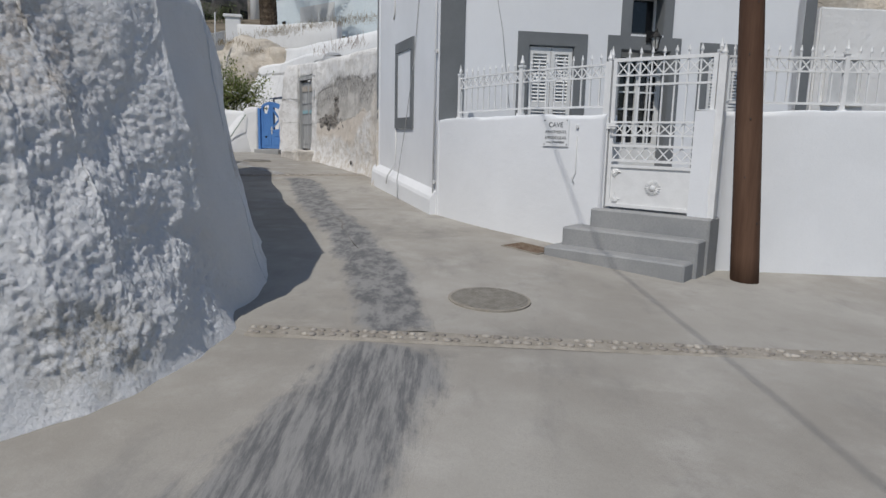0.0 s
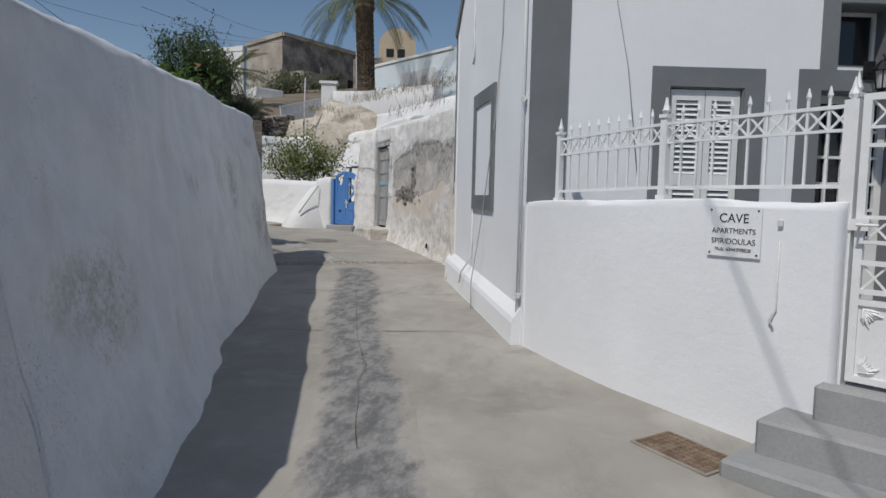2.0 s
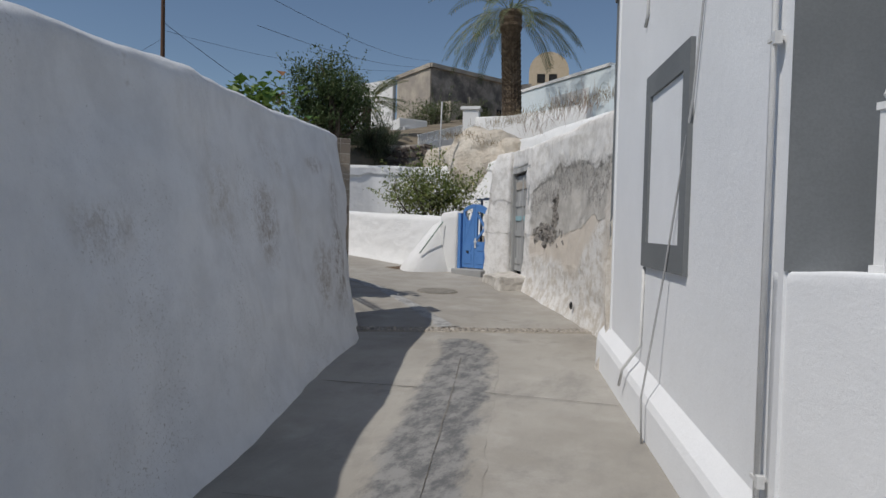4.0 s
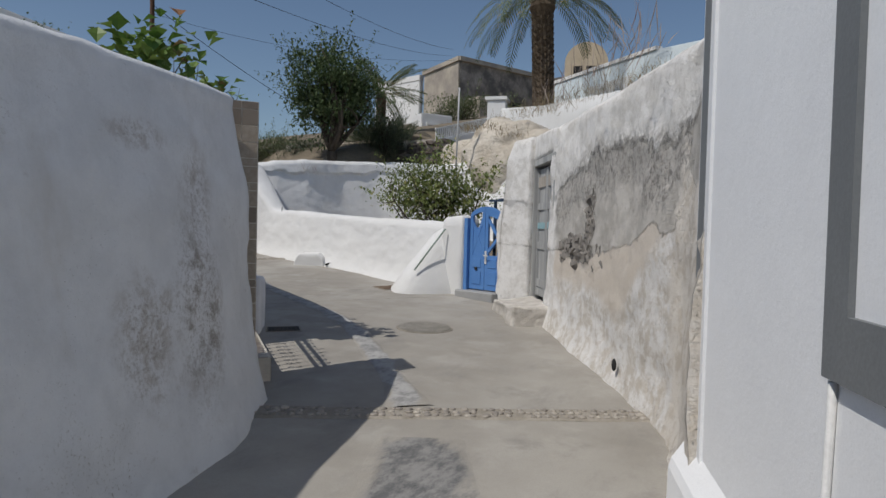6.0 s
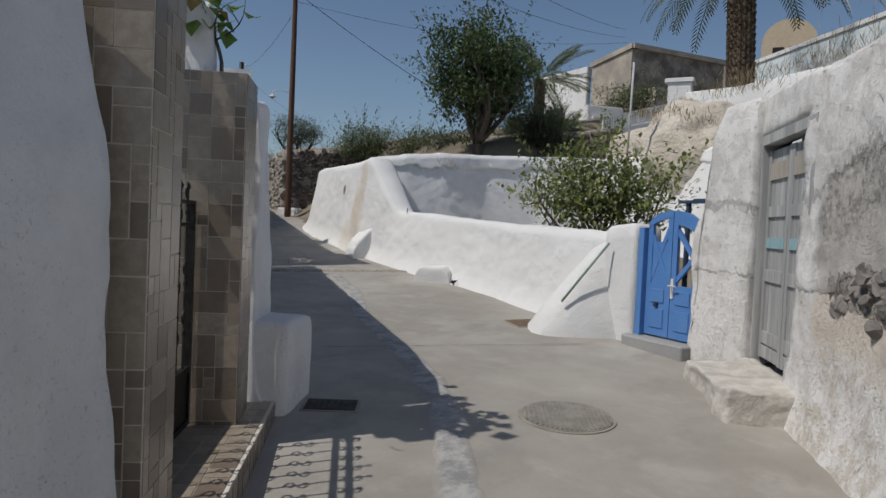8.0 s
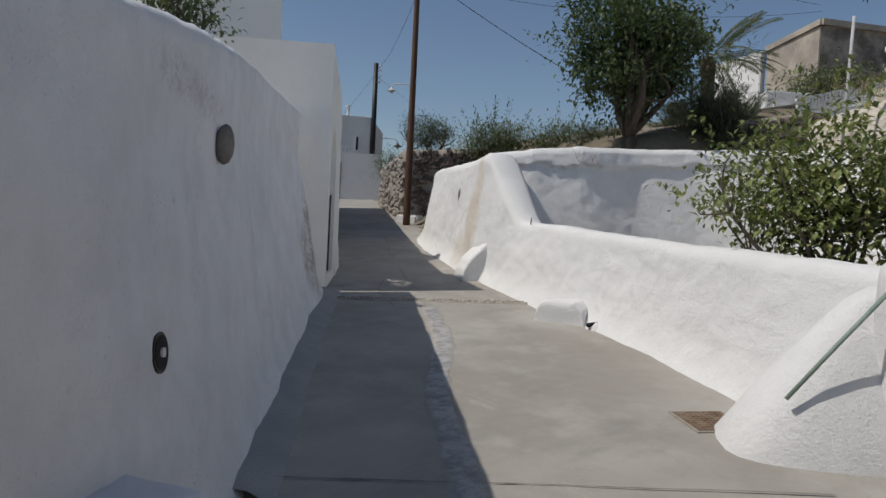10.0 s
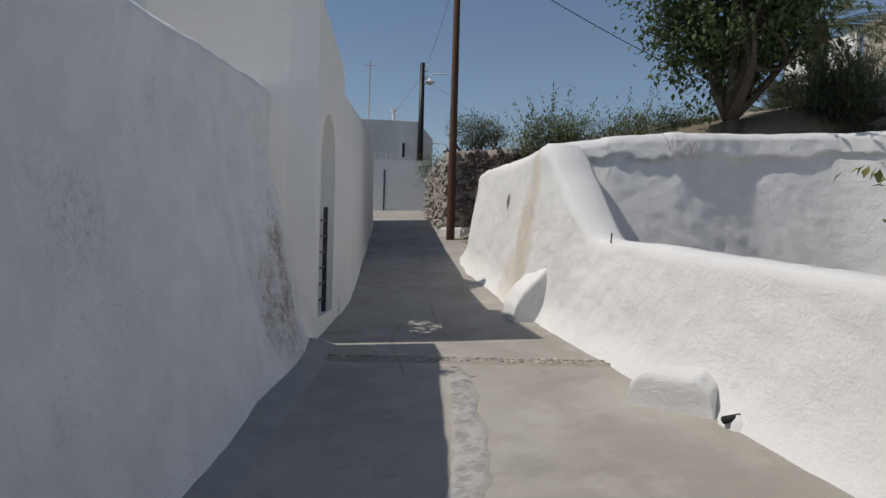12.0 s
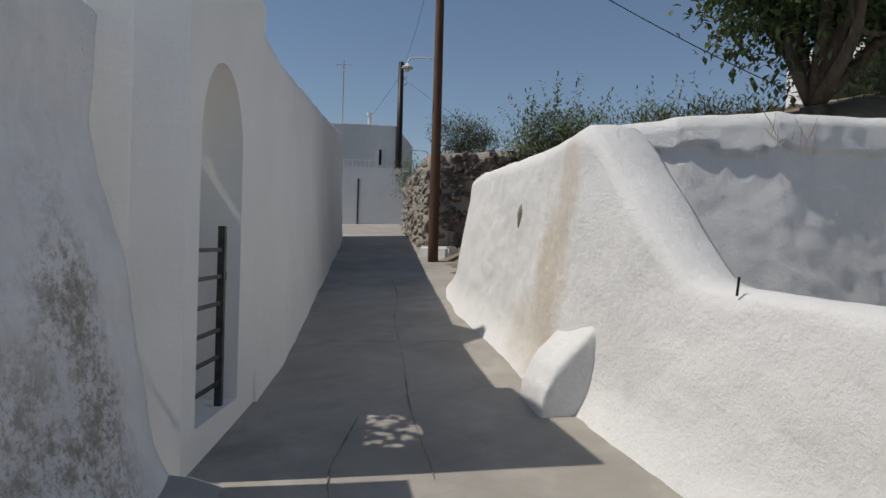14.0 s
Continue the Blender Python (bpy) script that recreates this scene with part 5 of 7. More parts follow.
def manhole(x, y, r, label):
    z = lane_z(x, y)
    th = thing("manhole_cover", (x, y, z), label, "manhole cover", "manhole covers")
    slope = Vector((0.6 * 0.05, -0.8 * 0.05, 1)).normalized().to_track_quat("Z", "Y").to_matrix().to_4x4()
    base = Matrix.Translation((x, y, z)) @ slope
    bm = bmesh.new()
    tube(bm, [(0, 0, -0.03), (0, 0, 0.012)], r * 1.07, 40)
    o = part("rim", bm, M_BED, th, "cement collar")
    o.matrix_basis = base
    bm = bmesh.new()
    tube(bm, [(0, 0, -0.02), (0, 0, 0.016)], r, 40)
    o = part("lid", bm, M_CAST, th)
    o.matrix_basis = base
    WORLD[o] = base
    bm = bmesh.new()
    for i in range(-9, 10):
        u = i * r / 10
        h = math.sqrt(r * r - u * u) * 0.93
        a, b = Vector((u, -h)), Vector((u, h))
        bmesh.ops.create_cube(bm, size=1, matrix=Matrix.Translation((u, 0, 0.018)) @ Matrix.Diagonal((r * 0.045, 2 * h, 0.008, 1)))
    o = part("ribs", bm, M_CAST, th, "raised tread ribs")
    o["kind"] = "stuff"
    o.matrix_basis = base


manhole(0.37, 5.03, 0.30, "round ribbed cast-iron manhole cover in the lane")
manhole(-4.56, 16.26, 0.31, "round ribbed cast-iron manhole cover in the lane")


def lay(bm, z):
    """Tilts a level cover built at height z to the slope of the lane."""
    for v in bm.verts:
        v.co.z += lane_z(v.co.x, v.co.y) + 0.004 - z


def floor_grate(a, b, depth, material, label, side=1):
    """A square cover in the lane with a frame and rows of studs; its front edge runs from a to b."""
    pl = Plan(a, b, side)
    mid = pl.at(pl.len / 2, -depth / 2, 0)
    z = float(np.mean([lane_z(*pl.at(u, n, 0).xy) for u in (0, pl.len) for n in (0, -depth)])) + 0.002
    th = thing("drain_cover", (mid.x, mid.y, z), label, "drain cover", "drain covers")
    bm = bmesh.new()
    pl.box(bm, -0.02, pl.len + 0.02, -depth - 0.02, 0.02, z - 0.08, z + 0.006)
    lay(bm, z)
    part("frame", bm, M_BED, th)
    bm = bmesh.new()
    pl.box(bm, 0, pl.len, -depth, 0, z - 0.02, z + 0.010)
    lay(bm, z)
    part("plate", bm, material, th)
    bm = bmesh.new()
    k, q = max(4, int(pl.len / 0.04)), max(4, int(depth / 0.04))
    for i in range(k):
        for j in range(q):
            u, n = pl.len * (i + 0.5) / k, -depth * (j + 0.5) / q
            pl.box(bm, u - 0.011, u + 0.011, n - 0.011, n + 0.011, z + 0.008, z + 0.013)
    lay(bm, z)
    o = part("studs", bm, material, th)
    o["kind"] = "stuff"


floor_grate((0.98, 6.80), (0.66, 7.14), 0.30, M_RUST, "rusty square drain cover beside the steps", -1)
floor_grate((-6.02, 15.22), (-5.76, 15.45), 0.22, M_DRAIN, "dark square drain grate in the shaded lane", -1)
floor_grate((-6.53, 18.65), (-6.85, 18.83), 0.36, M_RUST, "rusty square drain cover near the garden wall", -1)
pebble_strip((-1.22, 4.05), (4.6, 4.2), 0.17, "band of sea pebbles set in mortar across the lane")
pebble_strip((-4.2, 12.96), (-1.75, 14.36), 0.2, "band of sea pebbles set in mortar across the lane")
pebble_strip((-12.12, 18.80), (-10.52, 21.00), 0.18, "dark band of sea pebbles set in mortar across the lane")

# ---------- ruined wall with the old door ----------
RUIN = Plan((-3.42, 17.32), (-4.12, 18.52), -1)     # outward is towards the lane
if RUIN.n.x > 0:
    RUIN.n = -RUIN.n
RL = RUIN.len
D0, D1, DZ0, DZ1 = -0.02, RL - 0.14, 0.98, 2.93


def rough_block(name, pl, outline, n0, n1, material, parent=None, label="", cuts=5, amp=0.02, scale=4.0, bevel=0.03):
    """A plastered mass: an extruded outline with softened edges and an uneven surface."""
    bm = bmesh.new()
    pl.prism(bm, outline, n0, n1)
    bmesh.ops.triangulate(bm, faces=[f for f in bm.faces if len(f.verts) > 4])
    bmesh.ops.subdivide_edges(bm, edges=bm.edges[:], cuts=cuts + 3, use_grid_fill=True)
    for _ in range(3):
        bmesh.ops.smooth_vert(bm, verts=bm.verts[:], factor=0.5, use_axis_x=True, use_axis_y=True, use_axis_z=True)
    for v in bm.verts:
        q = v.co.copy()
        v.co += amp * noise.noise_vector(q * scale) + amp * 0.4 * noise.noise_vector(q * scale * 3.1)
    return part(name, bm, material, parent, label, smooth=True)


tagged(rough_block("wall_ruin_lintel", RUIN, [(-0.12, DZ1), (RL + 0.05, DZ1), (RL + 0.05, 3.3), (-0.12, 3.24)], -0.45, -0.06, M_RUIN, None, "", 4, 0.02), "weathered white plaster over the old doorway", "wall", kind="structure")
PIER = Plan((-4.0, 18.33), (-4.60, 18.66), -1)
if PIER.n.y > 0:
    PIER.n = -PIER.n
tagged(rough_block("wall_ruin_pier", PIER, [(0, 0.6), (PIER.len, 0.6), (PIER.len, 2.15), (PIER.len - 0.12, 2.35), (PIER.len - 0.2, 3.1), (PIER.len - 0.28, 3.25), (0, 3.3)], -0.45, 0.02, M_RUIN, None, "", 6, 0.025), "peeling white plaster pier beside the blue gate", "wall", kind="structure")
bm = bmesh.new()
RUIN.box(bm, -0.4, RL + 0.2, -1.6, -0.5, 0.5, 3.1)
tagged(part("wall_ruin_core", bm, M_DARKHOLE), "dark shell behind the old doorway", "wall", kind="structure")

old_door = thing("old_door", RUIN.at((D0 + D1) / 2, -0.25, DZ0), "weathered grey wooden plank door with a turquoise strip", "door")
bm = bmesh.new()
for a, b, z0, z1 in ((D0, D0 + 0.07, DZ0, DZ1), (D1 - 0.07, D1, DZ0, DZ1), (D0 + 0.07, D1 - 0.07, DZ1 - 0.08, DZ1)):
    RUIN.box(bm, a, b, -0.2, -0.06, z0, z1)
part("door_frame", bm, M_OLDWOOD, old_door, "weathered door frame")
for a, b in ((D0 + 0.08, (D0 + D1) / 2 - 0.005), ((D0 + D1) / 2 + 0.005, D1 - 0.08)):
    k = 4
    leaf_bm = bmesh.new()
    RUIN.box(leaf_bm, a, b, -0.16, -0.145, DZ0 + 0.07, 2.8)
    leaf = part("leaf", leaf_bm, M_OLDWOOD, old_door)
    for i in range(k):
        bm = bmesh.new()
        RUIN.box(bm, a + (b - a) * i / k + 0.004, a + (b - a) * (i + 1) / k - 0.004, -0.145, -0.13, DZ0 + 0.07, 2.8)
        part("plank", bm, M_OLDWOOD, leaf)
    for st in ((a, a + 0.06), (b - 0.06, b)):
        bm = bmesh.new()
        RUIN.box(bm, st[0], st[1], -0.13, -0.115, DZ0 + 0.07, 2.8)
        part("stile", bm, M_OLDWOOD, leaf)
    for z, h, mt, lb in ((2.55, 0.14, M_WOODBROWN, "bare brown rail"), (2.24, 0.09, M_OLDWOOD, ""), (1.98, 0.085, M_TURQ, "faded turquoise rail"), (1.70, 0.10, M_OLDWOOD, ""), (1.18, 0.10, M_OLDWOOD, ""), (DZ0 + 0.08, 0.1, M_OLDWOOD, "")):
        bm = bmesh.new()
        RUIN.box(bm, a + 0.06, b - 0.06, -0.13, -0.112, z, z + h)
        part("rail", bm, mt, leaf, lb)
rough_block("threshold_slab", RUIN, [(-0.1, 0.6), (RL, 0.6), (RL, DZ0), (-0.1, DZ0)], -0.5, -0.1, M_STEPSTONE, None, "", 3, 0.01)
tagged(bpy.data.objects["threshold_slab"], "worn stone threshold of the old doorway", "threshold", kind="structure")

# exposed rubble in the jamb and where the plaster fell off
rubble_mesh = []
for k in range(5):
    bm = bmesh.new()
    bmesh.ops.create_icosphere(bm, subdivisions=2, radius=1.0)
    for v in bm.verts:
        c = v.co.copy()
        v.co = Vector([math.copysign(abs(x) ** 0.6, x) for x in c]) * (1 + 0.5 * noise.noise(c * 1.4 + Vector((k * 9, 0, 0))) + 0.25 * noise.noise(c * 3.3 + Vector((0, k * 9, 0))))
    me = bpy.data.meshes.new("stone")
    bm.to_mesh(me)
    bm.free()
    me.materials.append(M_RUBBLE)
    rubble_mesh.append(me)
rubble = thing("rubble_patch", (-2.95, 16.5, 1.9), "dark rubble stones bared where plaster fell off", "stones")
rng = random.Random(4)
RW = Plan((-2.4, 15.55), (-3.3, 17.1), -1)
if RW.n.x > 0:
    RW.n = -RW.n
for i in range(120):
    u, z = rng.uniform(0.05, 1.6), rng.gauss(1.76, 0.07)
    if i > 84:
        u, z = rng.gauss(0.46, 0.06), rng.uniform(1.8, 2.3)
    s = rng.uniform(0.024, 0.062)
    q = RW.at(u, -0.035 - 0.10 * (z - 0.75) / 2.6 + rng.uniform(-0.02, 0.008), z)
    link_mesh("stone", rubble_mesh[rng.randrange(5)], rubble, Matrix.LocRotScale(q, Euler((rng.uniform(0, 3), rng.uniform(0, 3), rng.uniform(0, 3))), (s, s * 0.8, s * 0.65)))
for i in range(22):
    z = 1.05 + i * 0.075
    s = rng.uniform(0.04, 0.065)
    q = RUIN.at(D1 + 0.05 + rng.uniform(-0.02, 0.03), -0.08 + rng.uniform(-0.06, 0.03), z)
    link_mesh("stone", rubble_mesh[rng.randrange(5)], rubble, Matrix.LocRotScale(q, Euler((rng.uniform(0, 3), rng.uniform(0, 3), rng.uniform(0, 3))), (s, s * 0.9, s * 0.8)))
bm = bmesh.new()
bmesh.ops.create_icosphere(bm, subdivisions=2, radius=1.0, matrix=Matrix.LocRotScale(RW.at(-0.63, 0.03, 0.84), RW.e.to_track_quat("X", "Z"), (0.03, 0.02, 0.055)))
tagged(part("drain_hole", bm, M_DARKHOLE, None, smooth=True), "dark drain hole low in the weathered wall", "hole", "drain holes")

# big worn step stone before the old door
bm = bmesh.new()
SS = Plan((-3.66, 16.98), (-4.5, 18.25), -1)
if SS.n.x > 0:
    SS.n = -SS.n
SS.box(bm, 0.02, SS.len - 0.2, -0.55, 0.06, 0.62, 0.99)
bmesh.ops.subdivide_edges(bm, edges=bm.edges[:], cuts=24, use_grid_fill=True)
for _ in range(3):
    bmesh.ops.smooth_vert(bm, verts=bm.verts[:], factor=0.5, use_axis_x=True, use_axis_y=True, use_axis_z=True)
for v in bm.verts:
    q = v.co.copy()
    v.co += 0.06 * noise.noise_vector(q * 1.9) + 0.020 * noise.noise_vector(q * 6) + 0.010 * noise.noise_vector(q * 17)
tagged(part("step_stone", bm, M_STEPSTONE, None, smooth=True), "large worn white-washed step stone before the old door", "stone")

# ---------- blue gate ----------
BG = Plan((-5.19, 18.902), (-4.58, 18.66), -1)
if BG.n.y > 0:
    BG.n = -BG.n
BL = BG.len
bgate = thing("blue_gate", BG.at(BL / 2, 0, 1.0), "cobalt blue arched double gate with cut-out panels", "gate")
GB = 1.02


def arch_top(u):
    return 2.10 + 0.20 * math.sqrt(max(0.0, 1 - ((u - BL / 2) / (BL / 2 + 0.02)) ** 2))


for nm, a, b in (("gate_post", -0.07, 0.0), ):
    bm = bmesh.new()
    BG.box(bm, a, b, -0.12, 0.02, 0.98, 2.12)
    part("jamb", bm, M_BLUE, bgate)
mid = BL / 2
for a, b, sgn in ((0.005, mid - 0.004, 1), (mid + 0.004, BL - 0.005, -1)):
    bm = bmesh.new()
    BG.box(bm, a, b, -0.08, -0.04, GB, 1.55)
    leaf = part("leaf", bm, M_BLUE, bgate)
    w = b - a
    for lo, hi in ((1.10, 1.30), (1.36, 1.50)):
        bm = bmesh.new()
        BG.box(bm, a + 0.07, b - 0.07, -0.04, -0.03, lo, hi)
        part("panel", bm, M_BLUE, leaf, bevel=0.004)
    bm = bmesh.new()
    BG.box(bm, a, a + 0.06, -0.08, -0.04, 1.55, arch_top(a + 0.03) - 0.06)
    BG.box(bm, b - 0.06, b, -0.08, -0.04, 1.55, arch_top(b - 0.03) - 0.06)
    k = 8
    outline = [(a + w * i / k, arch_top(a + w * i / k)) for i in range(k + 1)] + [(a + w * (k - i) / k, arch_top(a + w * (k - i) / k) - 0.075) for i in range(k + 1)]
    for i in range(k):
        u0, u1 = a + w * i / k, a + w * (i + 1) / k
        BG.prism(bm, [(u0, arch_top(u0) - 0.075), (u1, arch_top(u1) - 0.075), (u1, arch_top(u1)), (u0, arch_top(u0))], -0.08, -0.04)
    part("leaf_frame", bm, M_BLUE, leaf)
    bm = bmesh.new()
    BG.bar(bm, a + 0.05, 1.60, b - 0.05, 1.84 if sgn < 0 else 2.12, 0.045, -0.075, -0.045)
    BG.bar(bm, a + 0.05, 2.10 if sgn < 0 else 2.05, b - 0.05, 1.82 if sgn < 0 else 1.60, 0.045, -0.074, -0.044)
    part("diagonal", bm, M_BLUE, leaf)
    if sgn > 0:
        bm = bmesh.new()
        BG.box(bm, a + 0.06, b - 0.06, -0.072, -0.05, 1.55, 1.98)
        part("infill", bm, M_BLUE, leaf)
    else:
        bm = bmesh.new()
        for i in range(6):
            u0, u1 = a + w * i / 6, a + w * (i + 1) / 6
            BG.prism(bm, [(u0, arch_top(u0) - 0.14), (u1, arch_top(u1) - 0.14), (u1, arch_top(u1) - 0.07), (u0, arch_top(u0) - 0.07)], -0.078, -0.042)
        part("head_board", bm, M_BLUE, leaf)
bm = bmesh.new()
BG.box(bm, mid + 0.01, mid + 0.045, -0.04, -0.03, 1.42, 1.62)
tube(bm, [BG.at(mid + 0.028, -0.03, 1.55), BG.at(mid + 0.028, 0.02, 1.55), BG.at(mid + 0.12, 0.02, 1.55)], 0.009, 6)
part("handle", bm, M_PLASTIC, bgate, "dull metal lever handle")
bm = bmesh.new()
tube(bm, [BG.at(0.16, -0.04, 1.34), BG.at(0.16, -0.015, 1.34)], 0.025, 10)
part("knob", bm, M_DARKMETAL, bgate, "round brass knob")
bm = bmesh.new()
BG.box(bm, -0.12, BL + 0.03, -0.25, 0.16, 0.7, 1.0)
tagged(part("gate_sill", bm, M_STEP, bevel=0.015), "grey concrete sill below the blue gate", "sill", kind="structure")
tagged(rough_block("gate_pillar", BG, [(-0.54, 0.7), (-0.07, 0.7), (-0.07, 2.17), (-0.54, 2.14)], -0.34, 0.07, M_GARDEN, None, "", 5, 0.012), "white limewashed pillar beside the blue gate", "pillar", kind="structure")
CW = Plan(BG.at(-0.3, -2.6, 0).xy, BG.at(1.6, -2.2, 0).xy, -1)
tagged(rough_block("wall_gate_court", CW, [(0, 0.8), (CW.len, 0.8), (CW.len, 2.5), (CW.len * 0.6, 2.62), (0, 2.3)], -0.3, 0.0, M_GARDEN, None, "", 6, 0.02), "white limewashed wall inside the gate court", "wall", kind="structure")
# slatted dark blue pergola roof behind the gate
perg = thing("pergola", BG.at(0.6, -1.2, 2.3), "dark blue slatted pergola roof behind the gate", "pergola")
for i in range(6):
    bm = bmesh.new()
    BG.box(bm, 0.0, 1.4, -0.55 - i * 0.22, -0.45 - i * 0.22, 2.40 + 0.03 * i, 2.43 + 0.03 * i)
    part("slat", bm, M_DARKBLUE, perg)
for u in (0.1, 1.3):
    bm = bmesh.new()
    tube(bm, [BG.at(u, -0.5, 1.0), BG.at(u, -0.5, 2.40)], 0.03, 6)
    part("post", bm, M_DARKBLUE, perg)

# sloping buttress with its pipe, the stub and the small foot of the garden wall
BT = Plan((-6.22, 18.98), (-5.55, 19.22), -1)
if BT.n.y > 0:
    BT.n = -BT.n


def mound(name, rings, material, label, category, amp=0.02, seg=14):
    """A plaster lump lofted through closed rings of (centre, half width, half depth, direction)."""
    verts, faces = [], []
    for c, a, b, e in rings:
        n = Vector((e.y, -e.x, 0))
        for k in range(seg):
            t = 2 * math.pi * k / seg
            ct, st = math.cos(t), math.sin(t)
            p = Vector(c) + e * a * math.copysign(abs(ct) ** 0.6, ct) + n * b * math.copysign(abs(st) ** 0.6, st)
            verts.append(p + Vector((noise.noise(p * 4), noise.noise(p * 4 + Vector((7, 0, 0))), 0.5 * noise.noise(p * 4 + Vector((0, 9, 0))))) * amp)
    for i in range(len(rings) - 1):
        for k in range(seg):
            a, b = i * seg + k, i * seg + (k + 1) % seg
            faces.append((a, b, b + seg, a + seg))
    faces.append([(len(rings) - 1) * seg + k for k in range(seg)])
    return tagged(raw(name, verts, faces, material, smooth=True), label, category, kind="structure")


e1 = Vector((0.75, 0.66, 0)).normalized()
mound("buttress", [((-5.95, 19.05, 0.6), 0.66, 0.42, e1), ((-5.94, 19.06, 0.95), 0.62, 0.39, e1), ((-5.88, 19.14, 1.25), 0.50, 0.32, e1), ((-5.80, 19.22, 1.6), 0.34, 0.22, e1), ((-5.74, 19.28, 1.86), 0.2, 0.14, e1), ((-5.72, 19.30, 1.95), 0.10, 0.08, e1)], M_GARDEN, "sloping white limewashed buttress against the garden wall", "buttress", 0.012, 20)
cable("buttress_pipe", [(-5.98, 18.62, 1.28), (-5.80, 18.77, 1.60), (-5.60, 18.92, 1.94)], 0.014, M_GREENPIPE, "faded green pipe lying up the sloping buttress", "pipe")
e2 = Vector((-0.94, 0.34, 0)).normalized()
SU = Plan((-9.14, 20.52), (-9.66, 20.30), -1)
if SU.n.y > 0:
    SU.n = -SU.n
tagged(rough_block("wall_stub", SU, [(-0.06, 0.9), (SU.len + 0.10, 0.9), (SU.len - 0.02, 1.30), (SU.len - 0.10, 1.37), (0.12, 1.38), (0.02, 1.30)], -0.38, 0.0, M_GARDEN, None, "", 4, 0.022, 4, 0.05), "low white plaster stub against the garden wall", "buttress", kind="structure")
FO = Plan((-12.30, 22.05), (-12.56, 21.41))
tagged(rough_block("wall_foot", FO, [(-0.5, 1.0), (0.70, 1.0), (0.66, 1.50), (0.58, 1.64), (0.30, 1.92), (0.05, 2.12), (-0.5, 2.35)], -0.28, 0.22, M_GARDEN, None, "", 6, 0.015, 4, 0.05), "sloping white plaster buttress at the lane", "buttress", kind="structure")
mound("wall_foot_small", [((-8.98, 20.54, 0.9), 0.15, 0.12, e2), ((-8.98, 20.56, 1.14), 0.11, 0.09, e2), ((-8.98, 20.57, 1.19), 0.06, 0.05, e2)], M_GARDEN, "white plaster lump round a drain pipe", "plaster lump", 0.02, 16)
bm = bmesh.new()
tube(bm, [(-8.96, 20.56, 1.17), (-8.99, 20.43, 1.16)], 0.025, 10)
tagged(part("drain_spout", bm, M_DARKHOLE, None, smooth=True), "short black drain pipe end in the white wall", "pipe")
# small broken holes in the plaster
bm = bmesh.new()
bmesh.ops.create_icosphere(bm, subdivisions=2, radius=1.0, matrix=Matrix.LocRotScale((-13.88, 22.48, 2.70), Euler((0.2, 0.3, -0.35)), (0.05, 0.06, 0.20)))
tagged(part("wall_hole", bm, M_MORTAR, None, smooth=True), "dark hole broken in the white wall", "hole", "drain holes")
bm = bmesh.new()
bmesh.ops.create_icosphere(bm, subdivisions=2, radius=1.0, matrix=Matrix.LocRotScale((-7.78, 15.90, 2.57), Euler((0.25, 0.25, 0.55)), (0.05, 0.055, 0.115)))
tagged(part("wall_hole", bm, M_RUBBLE, None, smooth=True), "dark oval hole in the courtyard wall", "hole", "drain holes")
vent_d = Vector((0.55, 0.83, 0.1)).normalized()
hit = bpy.data.objects["wall_courtyard"].ray_cast(Vector((-6.70, 15.3, 1.68)) + vent_d * 0.6, -vent_d)
vent_q = hit[1] if hit[0] else Vector((-6.70, 15.3, 1.68))
ring = thing("round_vent", (-6.45, 15.2, 1.35), "round black vent with pale fittings in the courtyard wall", "vent")
for nm, r, n0, n1, mt in (("rim", 0.076, -0.06, 0.010, M_IRON), ("lens", 0.064, -0.05, 0.013, M_DARKHOLE), ("fitting", 0.018, 0.0, 0.022, M_PLASTIC)):
    bm = bmesh.new()
    q, d = vent_q, vent_d
    tube(bm, [q + d * n0, q + d * n1], r, 20)
    part(nm, bm, mt, ring)
ring.location = vent_q
for o in ring.children:
    o.matrix_parent_inverse = Matrix.Translation(-vent_q)

# ---------- tiled gate pillars on the shaded side ----------
LD = Vector((-0.735, 0.678, 0)).normalized()
IN = Vector((-LD.y, LD.x, 0))                       # away from the lane
UNIT = 0.061
TILES = {}


def tile_mesh(a, b):
    if (a, b) not in TILES:
        bm = bmesh.new()
        w, h = a * UNIT - 0.006, b * UNIT - 0.006
        bmesh.ops.create_cube(bm, size=1, matrix=Matrix.Diagonal((w, h, 0.010, 1)))
        me = bpy.data.meshes.new("tile")
        bm.to_mesh(me)
        bm.free()
        me.materials.append(M_TILE)
        TILES[a, b] = me
    return TILES[a, b]


def tile_face(origin, e, up, n, nu, nz, parent, rng):
    """Lays tiles of mixed sizes on a face of nu by nz units."""
    taken = set()
    for j in range(nz):
        for i in range(nu):
            if (i, j) in taken:
                continue
            sizes = [(3, 2), (2, 3), (2, 2), (2, 2), (2, 1), (1, 2), (1, 1)]
            rng.shuffle(sizes)
            if rng.random() < 0.6:
                sizes.sort(key=lambda s: -s[0] * s[1] + rng.uniform(-3, 3))
            for a, b in sizes:
                cells = {(i + x, j + y) for x in range(a) for y in range(b)}
                if i + a <= nu and j + b <= nz and not cells & taken:
                    break
            taken |= cells
            m = Matrix((e, up, n)).transposed().to_4x4()
            m.translation = origin + e * (i + a / 2) * UNIT + up * (j + b / 2) * UNIT - n * 0.001
            link_mesh("tile", tile_mesh(a, b), parent, m)


